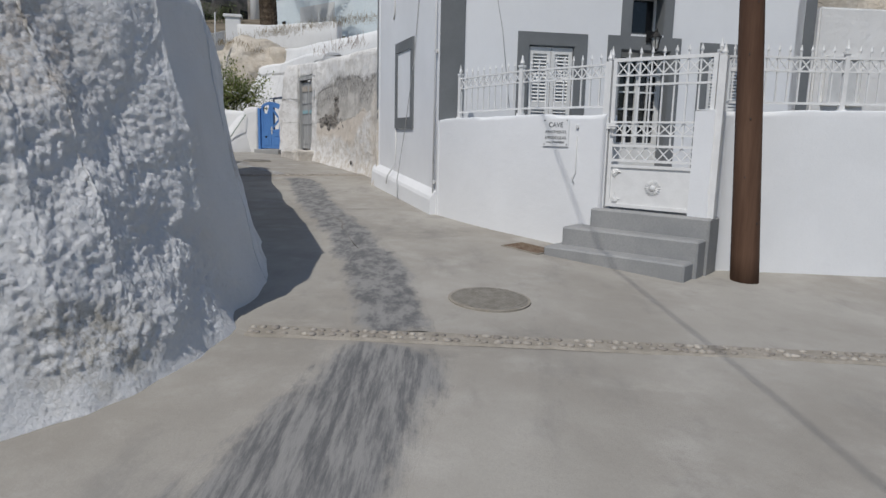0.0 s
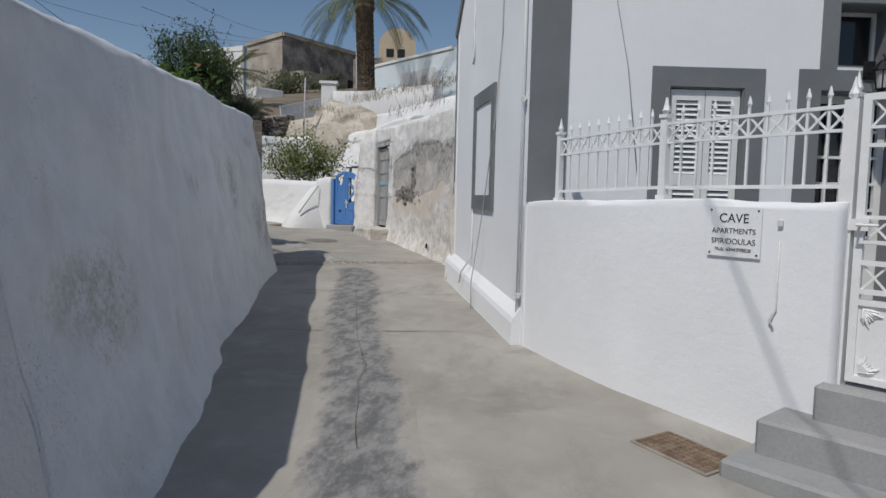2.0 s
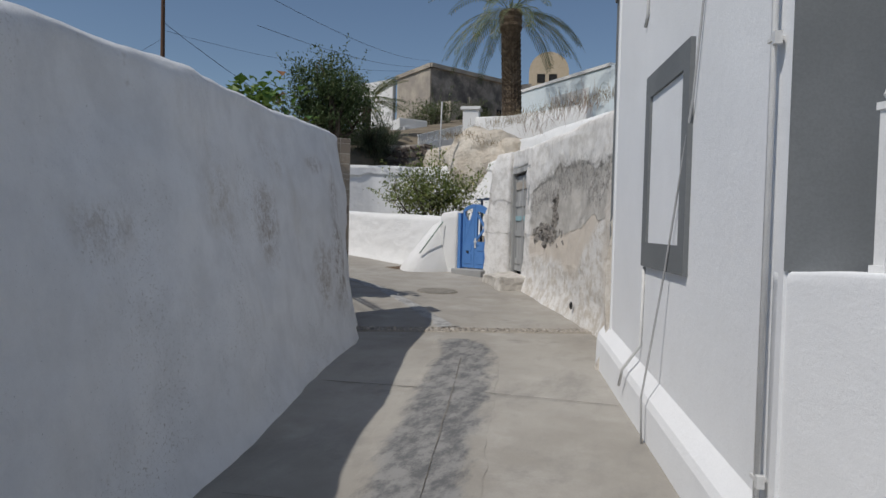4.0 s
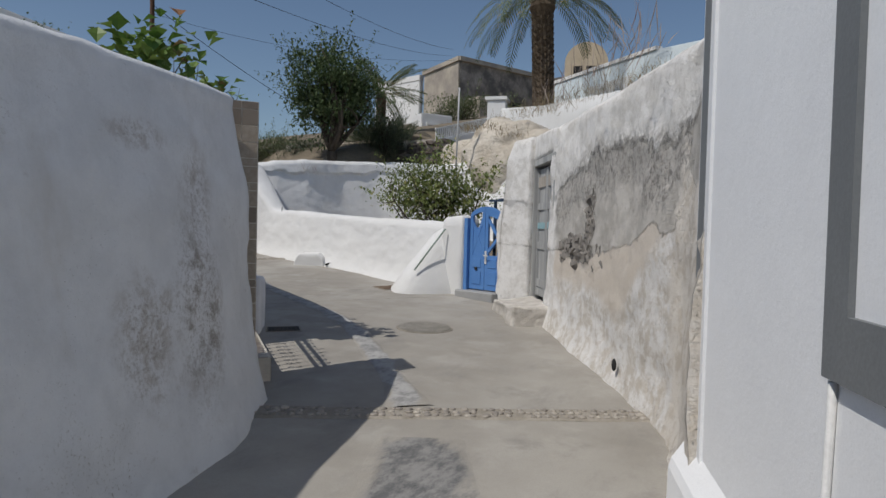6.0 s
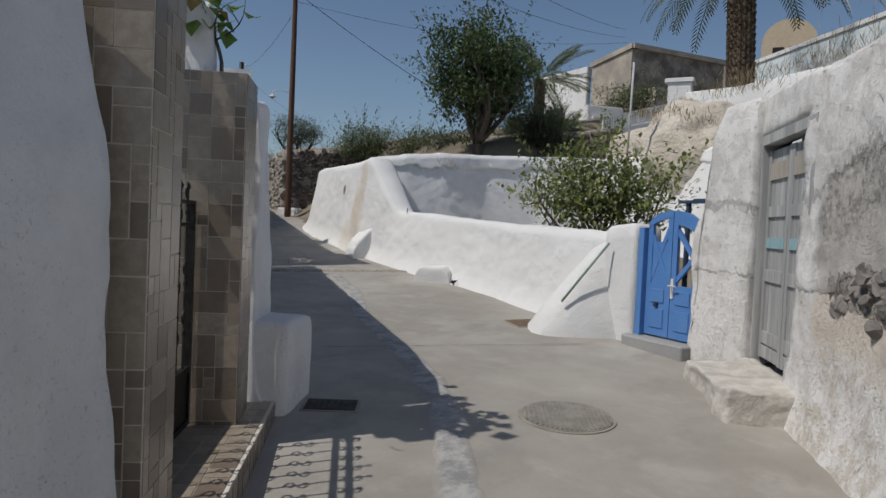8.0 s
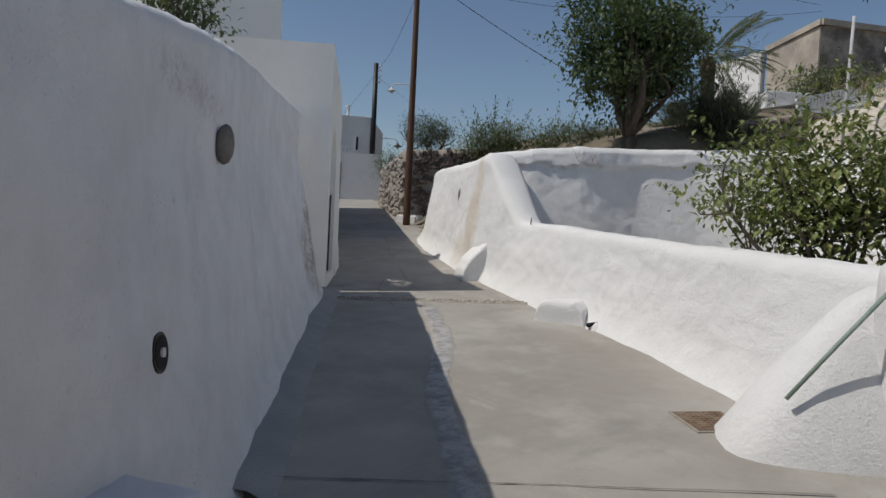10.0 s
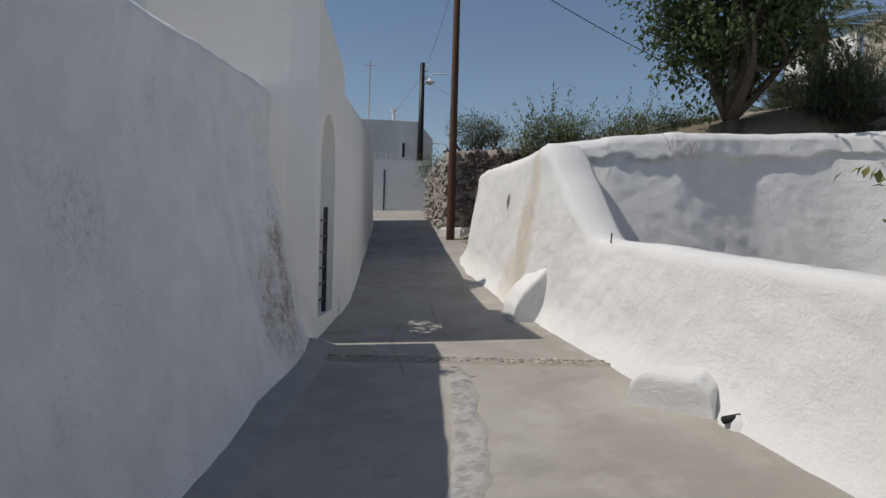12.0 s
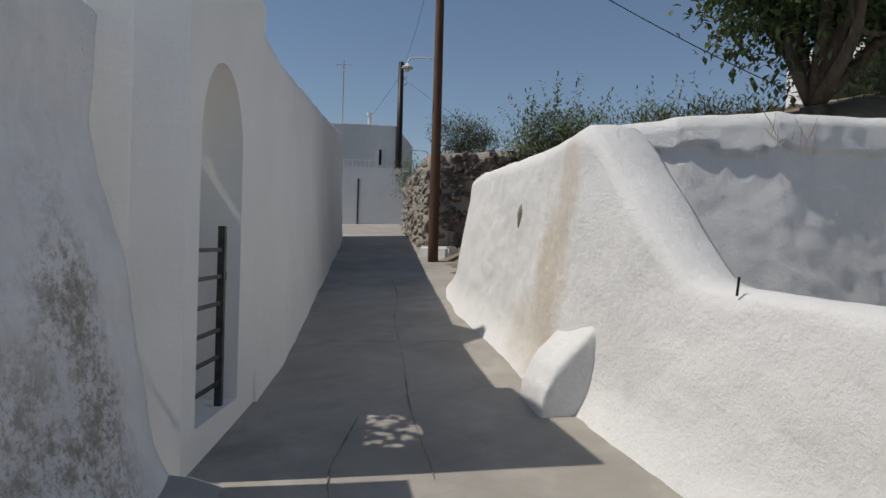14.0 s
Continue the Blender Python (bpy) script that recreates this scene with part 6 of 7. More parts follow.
def tiled_pillar(corner, z0, z1, seed, faces):
    corner = Vector((corner[0], corner[1], 0))
    th = thing("gate_pillar", (*(corner + LD * 0.2 + IN * 0.2).xy, z0), "square gate pillar clad in mixed brown stoneware tiles", "pillar", "tiled gate pillars")
    s, w = 7 * UNIT, 6 * UNIT
    bm = bmesh.new()
    vs = [bm.verts.new(corner + LD * a + IN * b + Vector((0, 0, z))) for z in (z0, z1) for a, b in ((0, 0), (w, 0), (w, s), (0, s))]
    for q in ((3, 2, 1, 0), (4, 5, 6, 7), (0, 1, 5, 4), (1, 2, 6, 5), (2, 3, 7, 6), (3, 0, 4, 7)):
        bm.faces.new([vs[i] for i in q])
    part("core", bm, M_GROUT, th)
    rng = random.Random(seed)
    nz = int((z1 - z0) / UNIT)
    up = Vector((0, 0, 1))
    base = corner + Vector((0, 0, z1 - nz * UNIT))
    if "near" in faces:
        tile_face(base + IN * s, -IN, up, -LD, 7, nz, th, rng)
    if "lane" in faces:
        tile_face(base, LD, up, -IN, 6, nz, th, rng)
    if "far" in faces:
        tile_face(base + LD * w, IN, up, LD, 7, nz, th, rng)
    return th


tiled_pillar((-4.487, 13.286), 0.62, 2.87, 1, ("near", "lane", "far"))
tiled_pillar((-5.62, 14.375), 0.72, 2.84, 2, ("near", "lane"))
P1, P2 = Vector((-4.487, 13.286, 0)), Vector((-5.62, 14.375, 0))
GP = Plan((P1 + LD * 6 * UNIT + IN * 0.26).xy, (P2 + IN * 0.26).xy)
if GP.n.dot(IN) > 0:
    GP.n = -GP.n
GPL = GP.len
igate = thing("iron_gate", GP.at(GPL / 2, 0, 0.9), "black wrought-iron gate with scrolls and a solid foot panel", "gate")
for nm, u0, u1, z0, z1 in (("stile", 0.02, 0.05, 0.88, 2.12), ("stile", GPL - 0.05, GPL - 0.02, 0.88, 2.12), ("rail", 0.05, GPL - 0.05, 1.18, 1.21), ("rail", 0.05, GPL - 0.05, 1.98, 2.0), ("rail", 0.05, GPL - 0.05, 2.1, 2.12), ("rail", 0.05, GPL - 0.05, 0.88, 0.91)):
    bm = bmesh.new()
    GP.box(bm, u0, u1, -0.015, 0.015, z0, z1)
    part(nm, bm, M_IRON, igate)
bm = bmesh.new()
GP.box(bm, 0.05, GPL - 0.05, -0.004, 0.004, 0.91, 1.18)
part("foot_panel", bm, M_IRON, igate)


def scroll(bm, pl, u, z, r, su=1, sz=1, n=0.0):
    pts = []
    for k in range(15):
        a = k * 0.42
        q = r * (1 - k / 17)
        pts.append(pl.at(u + su * (q * math.sin(a)), n, z + sz * (r - q * math.cos(a))))
    tube(bm, pts, 0.006, 4)


nb = 9
for i in range(1, nb):
    u = GPL * i / nb
    bm = bmesh.new()
    tube(bm, [GP.at(u, 0, 1.2), GP.at(u, 0, 2.12)], 0.0075, 5)
    top = 2.3 if i in (4, 5) else 2.22
    tube(bm, [GP.at(u, 0, 2.12), GP.at(u, 0, top - 0.05), GP.at(u, 0, top - 0.03), GP.at(u, 0, top)], [0.0075, 0.0075, 0.016, 0.002], 5)
    part("bar", bm, M_IRON, igate)
    for zc, su in ((1.35, 1), (1.45, -1), (1.62, 1), (1.72, -1), (2.0, 1), (2.13, -1)):
        bm = bmesh.new()
        scroll(bm, GP, u, zc, 0.047, su, 1)
        part("scroll", bm, M_IRON, igate)
# tiled doorstep
bm = bmesh.new()
SB = Plan((P1 + LD * 0.30 - IN * 0.16).xy, (P2 + LD * 0.55 - IN * 0.16).xy)
SB.n = -IN
SB.box(bm, 0, SB.len, -0.75, 0.0, 0.5, 0.862)
step = tagged(part("doorstep", bm, M_GROUT), "brown tiled doorstep before the iron gate", "step", kind="structure")
rng = random.Random(9)
tile_face(SB.at(0.0, -0.75, 0.862), SB.e, SB.n, Vector((0, 0, 1)), int(SB.len / UNIT), int(0.75 / UNIT), step, rng)
tile_face(SB.at(0.0, 0.0, 0.862 - 0.183), SB.e, Vector((0, 0, 1)), SB.n, int(SB.len / UNIT), 3, step, rng)
# white foot at the near pillar, rough white post, bench block
mound("pillar_post", [((-5.98, 14.28, 2.80), 0.105, 0.105, LD), ((-5.98, 14.28, 3.0), 0.10, 0.10, LD), ((-5.98, 14.28, 3.22), 0.10, 0.10, LD), ((-5.98, 14.28, 3.26), 0.07, 0.07, LD)], M_LEFT2, "rough white plastered post behind the tiled pillar", "post", 0.01, 20)
BN = Plan((-6.12, 14.72), (-6.45, 15.2))
tagged(rough_block("bench_block", BN, [(-0.02, 0.6), (0.56, 0.6), (0.56, 1.36), (-0.02, 1.38)], -0.4, 0.32, M_LEFT2, None, "", 10, 0.008, 4, 0.05), "low white plastered block against the courtyard wall", "bench", kind="structure")
# ---------- upper white house with the arched niche ----------
NI = Plan((-12.60, 19.05), (-13.82, 19.86), -1)
if NI.n.y < 0:
    NI.n = -NI.n
NL = NI.len
n0, n1, zs, zt = 0.20, 0.98, 1.40, 3.02
arc = [(n0 + (n1 - n0) / 2 - (n1 - n0) / 2 * math.cos(math.pi * k / 16), zt + 0.52 * math.sin(math.pi * k / 16)) for k in range(17)]
bm = bmesh.new()
NI.prism(bm, [(0, 0.7), (0, zs), (NL, zs), (NL, 0.7)], -0.3, 0.0)
NI.prism(bm, [(0, zs), (0, 4.63), (n0, 4.57), (n0, zs)], -0.3, 0.0)
NI.prism(bm, [(n1, zs), (n1, 4.34), (NL, 4.19), (NL, zs)], -0.3, 0.0)
for (ua, za), (ub, zb_) in zip(arc, arc[1:]):
    NI.prism(bm, [(ua, za), (ua, 4.57 - 0.23 * (ua - n0) / (n1 - n0)), (ub, 4.57 - 0.23 * (ub - n0) / (n1 - n0)), (ub, zb_)], -0.3, 0.0)
bmesh.ops.remove_doubles(bm, verts=bm.verts, dist=0.001)
tagged(part("wall_niche", bm, M_BOX), "smooth white wall with a tall open archway", "wall", kind="structure")
vol = thing("courtyard_house", (-14, 19, 1.1), "smooth white limewashed cubic house above the lane", "house", "white cubic houses")


def volume(footprint, z0, z1, material, parent=None, name="body", bevel=0.06, label=""):
    bm = bmesh.new()
    lo = [bm.verts.new((x, y, z0)) for x, y in footprint]
    tops = z1 if isinstance(z1, tuple) else (z1,) * len(footprint)
    hi = [bm.verts.new((x, y, z)) for (x, y), z in zip(footprint, tops)]
    k = len(lo)
    bm.faces.new(lo[::-1])
    bm.faces.new(hi)
    for i in range(k):
        bm.faces.new((lo[i], lo[(i + 1) % k], hi[(i + 1) % k], hi[i]))
    if bevel:
        bmesh.ops.bevel(bm, geom=[e for e in bm.edges if max(v.co.z for v in e.verts) > z0 + 0.01], offset=bevel, segments=3, affect="EDGES")
    return part(name, bm, material, parent, label)


NEAR = Plan(NI.at(0.0, 0.0, 0).xy, (-13.62, 17.62))
if NEAR.n.x < 0:
    NEAR.n = -NEAR.n
bm = bmesh.new()
NEAR.prism(bm, [(0.296, 0.6), (NEAR.len, 0.6), (NEAR.len, 4.66), (0.296, 4.63)], -0.22, 0.0)
part("gable_wall", bm, M_BOX, vol)
b = NI.at(NL, -0.296, 0)
c = NI.at(NL - 0.12, -0.296, 0)
volume([(c.x, c.y), (-15.0, 18.2), (-16.2, 18.9), (-15.2, 20.6), (b.x, b.y)], 0.6, (4.16, 4.1, 4.1, 3.9, 4.14), M_BOX, vol)
vol2 = thing("upper_house", (-18, 18, 1.5), "tall white limewashed house block behind the wall", "house", "white cubic houses")
volume([(-15.9, 19.7), (-15.3, 17.6), (-20, 15.5), (-21, 19)], 1.0, 6.3, M_BOX, vol2)
rail = thing("niche_railing", NI.at(0.6, -0.15, 1.45), "dark steel bar railing across the arched niche", "railing")
for i in range(6):
    z = 1.55 + i * 0.17
    bm = bmesh.new()
    NI.box(bm, n0, n1 - 0.22, -0.06, -0.045, z - 0.012, z + 0.012)
    part("bar", bm, M_DARKMETAL, rail)
bm = bmesh.new()
NI.box(bm, n1 - 0.24, n1 - 0.20, -0.075, -0.03, zs, 2.55)
NI.box(bm, n1 - 0.20, n1 - 0.17, -0.07, -0.035, 2.2, 2.26)
part("post", bm, M_DARKMETAL, rail)
bm = bmesh.new()
NI.box(bm, n0 - 0.1, n1 + 0.12, -0.40, -0.304, 1.0, 3.0)
tagged(part("niche_back", bm, M_BOX), "low white wall closing the foot of the archway", "wall", kind="structure")

for k, (x, y, z) in enumerate(((-10.95, 21.42, 2.30),)):
    bm = bmesh.new()
    tube(bm, [(x, y, z - 0.05), (x + 0.01, y, z + 0.05)], 0.007, 6)
    tagged(part("iron_stub", bm, M_IRON), "short rusty iron rod end on the wall top", "iron rod", "iron rods")

# ---------- plants ----------
def leaf_quad(verts, faces, c, d, up, length, width):
    """A folded leaf of two quads along d."""
    s = d.cross(up)
    if s.length < 1e-4:
        s = d.orthogonal()
    s.normalize()
    nrm = s.cross(d).normalized()
    i = len(verts)
    m = c + d * length * 0.5
    for p in (c, m + s * width * 0.5 + nrm * width * 0.18, c + d * length - nrm * length * 0.12, m - s * width * 0.5 + nrm * width * 0.18, m):
        verts.append(tuple(p))
    faces.append((i, i + 1, i + 2, i + 4))
    faces.append((i, i + 4, i + 2, i + 3))


def rand_dir(rng, up=0.0):
    v = Vector((rng.gauss(0, 1), rng.gauss(0, 1), rng.gauss(0, 1) + up))
    return v.normalized()


def limb(bm, a, b, r0, r1, rng, bend=0.12, n=6, sides=7):
    a, b = Vector(a), Vector(b)
    d = (b - a).length
    off = Vector((rng.gauss(0, 1), rng.gauss(0, 1), rng.gauss(0, 0.5))) * bend * d
    pts = [a.lerp(b, i / n) + off * math.sin(math.pi * i / n) for i in range(n + 1)]
    tube(bm, pts, [r0 + (r1 - r0) * i / n for i in range(n + 1)], sides)
    return pts


def leafy_tree(name, base, crown, radii, trunk_r, fork, nlimbs, clumps, per, leaf, material, label, category, seed, spread=0.28, bark=M_BARK, droop=0.0, hollow=0.35, spikes=0):
    """Trunk and limbs that carry clumps of single leaves; the crown's outline is uneven, with gaps."""
    rng = random.Random(seed)
    th = thing(name, base, label, category)
    crown = Vector(crown)
    bm = bmesh.new()
    f = Vector(base).lerp(crown, fork)
    limb(bm, Vector(base) - Vector((0, 0, 0.2)), f, trunk_r * 1.15, trunk_r * 0.8, rng, 0.06)
    centres, tips = [], []
    for i in range(nlimbs):
        d = rand_dir(rng, 0.5)
        tip = crown + Vector((d.x * radii[0], d.y * radii[1], d.z * radii[2])) * rng.uniform(0.55, 0.85)
        pts = limb(bm, f, tip, trunk_r * 0.5, trunk_r * 0.1, rng)
        tips += pts[3:]
        for q in range(2):
            d2 = rand_dir(rng, 0.3)
            t2 = crown + Vector((d2.x * radii[0], d2.y * radii[1], d2.z * radii[2])) * rng.uniform(0.6, 0.95)
            tips += limb(bm, pts[3], pts[3].lerp(t2, 0.7), trunk_r * 0.22, trunk_r * 0.05, rng)[3:]
    part("trunk", bm, bark, th, smooth=True)
    verts, faces = [], []
    for i in range(clumps):
        d = rand_dir(rng)
        r = rng.uniform(hollow, 1.0) ** 0.6
        r *= 0.80 + 0.55 * noise.noise(d * 2.4 + Vector((seed, 0, 0)))
        c = crown + Vector((d.x * radii[0], d.y * radii[1], d.z * radii[2])) * r
        if tips and rng.random() < 0.35:
            c = c.lerp(rng.choice(tips), 0.6)
        for j in range(per):
            q = c + Vector((rng.gauss(0, spread), rng.gauss(0, spread), rng.gauss(0, spread * 0.8)))
            ld = (rand_dir(rng, 0.1) + (q - crown).normalized() * 0.5 - Vector((0, 0, droop))).normalized()
            s = rng.uniform(0.7, 1.25)
            leaf_quad(verts, faces, q, ld, Vector((0, 0, 1)), leaf[0] * s, leaf[1] * s)
    for i in range(spikes):
        d = rand_dir(rng, 0.8)
        c0 = crown + Vector((d.x * radii[0], d.y * radii[1], d.z * radii[2])) * 0.85
        for j in range(14):
            q = c0 + (d + Vector((0, 0, 0.6))).normalized() * (0.035 * leaf[0] / 0.08 * j)
            leaf_quad(verts, faces, q, rand_dir(rng, 0.6), Vector((0, 0, 1)), leaf[0], leaf[1])
    raw("crown", verts, faces, material, th)
    return th


leafy_tree("tree", (-13.05, 26.25, 3.4), (-13.1, 26.25, 6.2), (1.85, 1.85, 1.75), 0.19, 0.30, 12, 280, 46, (0.13, 0.065), M_LEAF_TREE, "broad dark-green leafy tree above the white terrace wall", "tree", 3, 0.20, spikes=14)
leafy_tree("garden_bush", (-6.5, 20.8, 1.05), (-6.75, 20.85, 2.66), (1.5, 0.75, 0.74), 0.05, 0.3, 14, 230, 26, (0.085, 0.045), M_LEAF_BUSH, "green citrus bush leaning over the garden wall", "bush", 5, 0.15, spikes=30)
leafy_tree("vine", (-6.3, 13.9, 0.7), (-6.2, 13.8, 3.5), (0.62, 0.5, 0.26), 0.02, 0.8, 5, 22, 9, (0.14, 0.14), M_LEAF_VINE, "green grape vine with reddish leaves above the wall", "vine", 7, 0.13)
leafy_tree("vine_shoot", (-5.9, 14.3, 2.86), (-5.86, 14.36, 3.24), (0.20, 0.18, 0.11), 0.012, 0.5, 3, 6, 6, (0.11, 0.11), M_LEAF_VINE, "trailing grape vine shoot over the tiled pillar", "vine", 8, 0.09)
leafy_tree("courtyard_tree", (-12.6, 16.9, 1.0), (-12.7, 16.9, 4.75), (0.75, 0.8, 0.55), 0.06, 0.8, 6, 60, 24, (0.09, 0.045), M_LEAF_TREE, "small green tree behind the courtyard wall", "tree", 11, 0.14)
leafy_tree("courtyard_vine", (-14.3, 18.5, 1.0), (-13.55, 18.55, 4.25), (0.65, 0.4, 0.22), 0.02, 0.8, 5, 15, 7, (0.12, 0.10), M_LEAF_VINE, "grape vine over the courtyard behind the archway", "vine", 18, 0.12)
leafy_tree("olive_tree", (-26.9, 31.0, 4.0), (-26.9, 31.0, 6.0), (1.4, 1.4, 0.85), 0.12, 0.3, 7, 150, 40, (0.10, 0.035), M_LEAF_OLIVE, "grey-green olive tree behind the stone wall", "tree", 12, 0.18)
leafy_tree("shrub", (-19.1, 27.9, 3.2), (-19.1, 27.9, 4.75), (1.35, 1.2, 0.8), 0.04, 0.3, 8, 190, 34, (0.10, 0.036), M_LEAF_PALE, "pale green feathery shrub behind the white wall", "shrub", 13, 0.16, spikes=22)
leafy_tree("shrub", (-17.6, 29.2, 3.6), (-17.7, 29.2, 4.75), (1.3, 1.1, 0.65), 0.04, 0.3, 8, 150, 34, (0.10, 0.036), M_LEAF_PALE, "pale green feathery shrub behind the white wall", "shrub", 14, 0.17, spikes=14)
leafy_tree("terrace_shrub", (-12.55, 28.5, 4.0), (-12.55, 28.5, 4.95), (0.9, 0.85, 0.9), 0.05, 0.3, 10, 130, 34, (0.20, 0.022), M_LEAF_OLIVE, "bushy olive-green shrub on the terrace", "shrub", 24, 0.18, spikes=24)
leafy_tree("terrace_shrub", (-15.6, 28.2, 3.9), (-15.6, 28.2, 4.55), (1.2, 0.7, 0.45), 0.04, 0.3, 8, 110, 30, (0.10, 0.03), M_LEAF_OLIVE, "low olive-green shrub behind the terrace wall", "shrub", 25, 0.16, spikes=8)
leafy_tree("lane_shrub", (-26.6, 29.1, 2.9), (-26.6, 29.0, 4.4), (0.7, 0.8, 0.85), 0.04, 0.3, 7, 80, 26, (0.09, 0.03), M_LEAF_PALE, "tall pale green shrub over the stone wall", "shrub", 15, 0.16)
leafy_tree("hill_shrub", (-16.6, 43.5, 7.0), (-16.6, 43.5, 8.6), (2.6, 1.2, 1.0), 0.06, 0.3, 8, 130, 26, (0.16, 0.065), M_LEAF_PALE, "yellow-green garden shrubs below the old house", "shrub", 16, 0.2, spikes=10)
leafy_tree("hill_shrub", (-13.6, 43.2, 7.4), (-13.6, 43.2, 8.7), (1.2, 0.8, 0.8), 0.04, 0.3, 5, 50, 22, (0.11, 0.045), M_LEAF_PALE, "yellow-green garden shrubs below the old house", "shrub", 17, 0.18)


def frond(verts, faces, a, d, length, rng, leaf=0.45, droop=0.9, width=0.05):
    """An arching palm frond with two rows of leaflets."""
    p, v = Vector(a), Vector(d).normalized()
    n = 26
    last = p.copy()
    for i in range(n):
        f = i / n
        v = (v - Vector((0, 0, droop * length / n * (0.25 + f) * 0.55))).normalized()
        q = p + v * (length / n)
        s = v.cross(Vector((0, 0, 1)))
        s = s.normalized() if s.length > 1e-3 else Vector((1, 0, 0))
        u = s.cross(v)
        k = len(verts)
        for w in (p + s * 0.02, p - s * 0.02, q - s * 0.015, q + s * 0.015):
            verts.append(tuple(w))
        faces.append((k, k + 1, k + 2, k + 3))
        if f > 0.12:
            ll = leaf * math.sin(math.pi * min(1, 0.15 + 0.85 * f)) ** 0.5 * rng.uniform(0.8, 1.1) + 0.06
            for sg in (-1, 1):
                ld = (v * 0.75 + s * sg * 0.8 + u * 0.25 - Vector((0, 0, 0.25))).normalized()
                leaf_quad(verts, faces, q, ld, u, ll, width)
        p = q


def palm(base, top, r, nf, length, label, seed, leaf=0.45, spread=1.0):
    rng = random.Random(seed)
    th = thing("palm_tree", base, label, "palm tree", "palm trees")
    base, top = Vector(base), Vector(top)
    bm = bmesh.new()
    n = 40
    pts = [(base - Vector((0, 0, 0.3))).lerp(top, i / n) for i in range(n + 1)]
    tube(bm, pts, [r * (1.1 - 0.12 * math.sin(3 * i / n)) * (1.0 + 0.10 * (i % 2)) * (1.25 if i > n - 7 else 1) for i in range(n + 1)], 14)
    k = int((top - base).length / 0.11)
    for i in range(k):
        for j in range(9):
            a = 2 * math.pi * (j + 0.5 * (i % 2)) / 9
            c = base.lerp(top, i / k)
            d = Vector((math.cos(a), math.sin(a), 0))
            q = c + d * r * 1.0
            tube(bm, [q - Vector((0, 0, 0.06)), q + d * 0.06 + Vector((0, 0, 0.07))], [0.075, 0.03], 4)
    part("trunk", bm, M_PALMBARK, th)
    for i in range(nf):
        a = 2.4 * i
        e = rng.uniform(-0.35, 1.1) * spread
        verts, faces = [], []
        frond(verts, faces, top + Vector((math.cos(a), math.sin(a), 0)) * r * 0.6, Vector((math.cos(a), math.sin(a), e)), length * rng.uniform(0.85, 1.1), rng, leaf)
        raw("frond", verts, faces, M_LEAF_PALM, th)


palm((-8.75, 33.9, 6.0), (-8.95, 33.9, 11.1), 0.35, 46, 3.6, "tall date palm with a shaggy brown trunk", 21)
palm((-14.7, 31.8, 5.0), (-14.7, 31.8, 7.2), 0.11, 22, 1.9, "small palm with stiff green fronds", 22, 0.35)
# spiky low palms and agave-like shrubs right of the tree
for k, (x, y, z, r, s) in enumerate(((-13.2, 29.6, 4.55, 1.35, 31), (-13.1, 30.5, 4.65, 1.2, 32), (-14.2, 29.9, 4.6, 1.2, 33))):
    rng = random.Random(s)
    verts, faces = [], []
    for i in range(26):
        a = 2.4 * i
        frond(verts, faces, (x, y, z), Vector((math.cos(a), math.sin(a), rng.uniform(0.5, 2.2))), r * rng.uniform(0.8, 1.1), rng, 0.3, 0.9, 0.03)
    tagged(raw("low_palm", verts, faces, M_LEAF_OLIVE), "bushy low palm on the terrace", "palm", "low palms")


def grass_tuft(name, places, height, material, label, seed, blades=40, thin=0.006, spread=0.15):
    rng = random.Random(seed)
    verts, faces = [], []
    for x, y, z in places:
        for i in range(blades):
            q = Vector((x + rng.gauss(0, spread), y + rng.gauss(0, spread), z - 0.03))
            d = Vector((rng.gauss(0, 0.35), rng.gauss(0, 0.35), 1)).normalized()
            leaf_quad(verts, faces, q, d, Vector((rng.gauss(0, 1), rng.gauss(0, 1), 0.1)), height * rng.uniform(0.5, 1.2), thin * 2)
    return tagged(raw(name, verts, faces, material), label, "grass", kind="stuff")


rng = random.Random(40)
grass_tuft("dry_weeds", [(-1.5 - 0.52 * t - 0.3, 13.9 + 0.9 * t + 0.15, 3.27) for t in (0.0, 0.3, 0.55, 0.9, 1.2, 1.6, 2.0, 2.4)], 0.34, M_LILAC, "dry brownish weeds along the top of the weathered wall", 41, 14, 0.004, 0.12)
grass_tuft("dry_grass", [(-9.4 + 0.62 * t + rng.gauss(0, 0.2), 29.2 - 0.5 * t + rng.gauss(0, 0.25), 5.2 + 0.02 * t) for t in np.linspace(2.5, 11, 28)], 0.27, M_DRYGRASS, "dry yellow grass along the terrace edge", 42, 34, 0.006, 0.3)
grass_tuft("dry_grass_rock", [(-9.0, 27.6, 4.85), (-8.4, 27.5, 4.9), (-7.9, 27.4, 4.75), (-7.6, 27.2, 4.55), (-8.8, 27.5, 4.9)], 0.28, M_DRYGRASS, "dry brown grass hanging on the rock", 43, 60, 0.008, 0.25)
grass_tuft("wall_weeds", [(-11.9, 23.5, 3.36), (-11.85, 23.8, 3.36)], 0.4, M_LILAC, "bare dry twigs growing from the terrace wall", 44, 8, 0.004, 0.06)
grass_tuft("dry_reeds", [(-22 + rng.gauss(0, 1.2), 31 + rng.gauss(0, 0.6), 4.6) for _ in range(14)], 1.2, M_DRYGRASS, "tall dry reeds behind the stone wall", 45, 24, 0.01, 0.4)

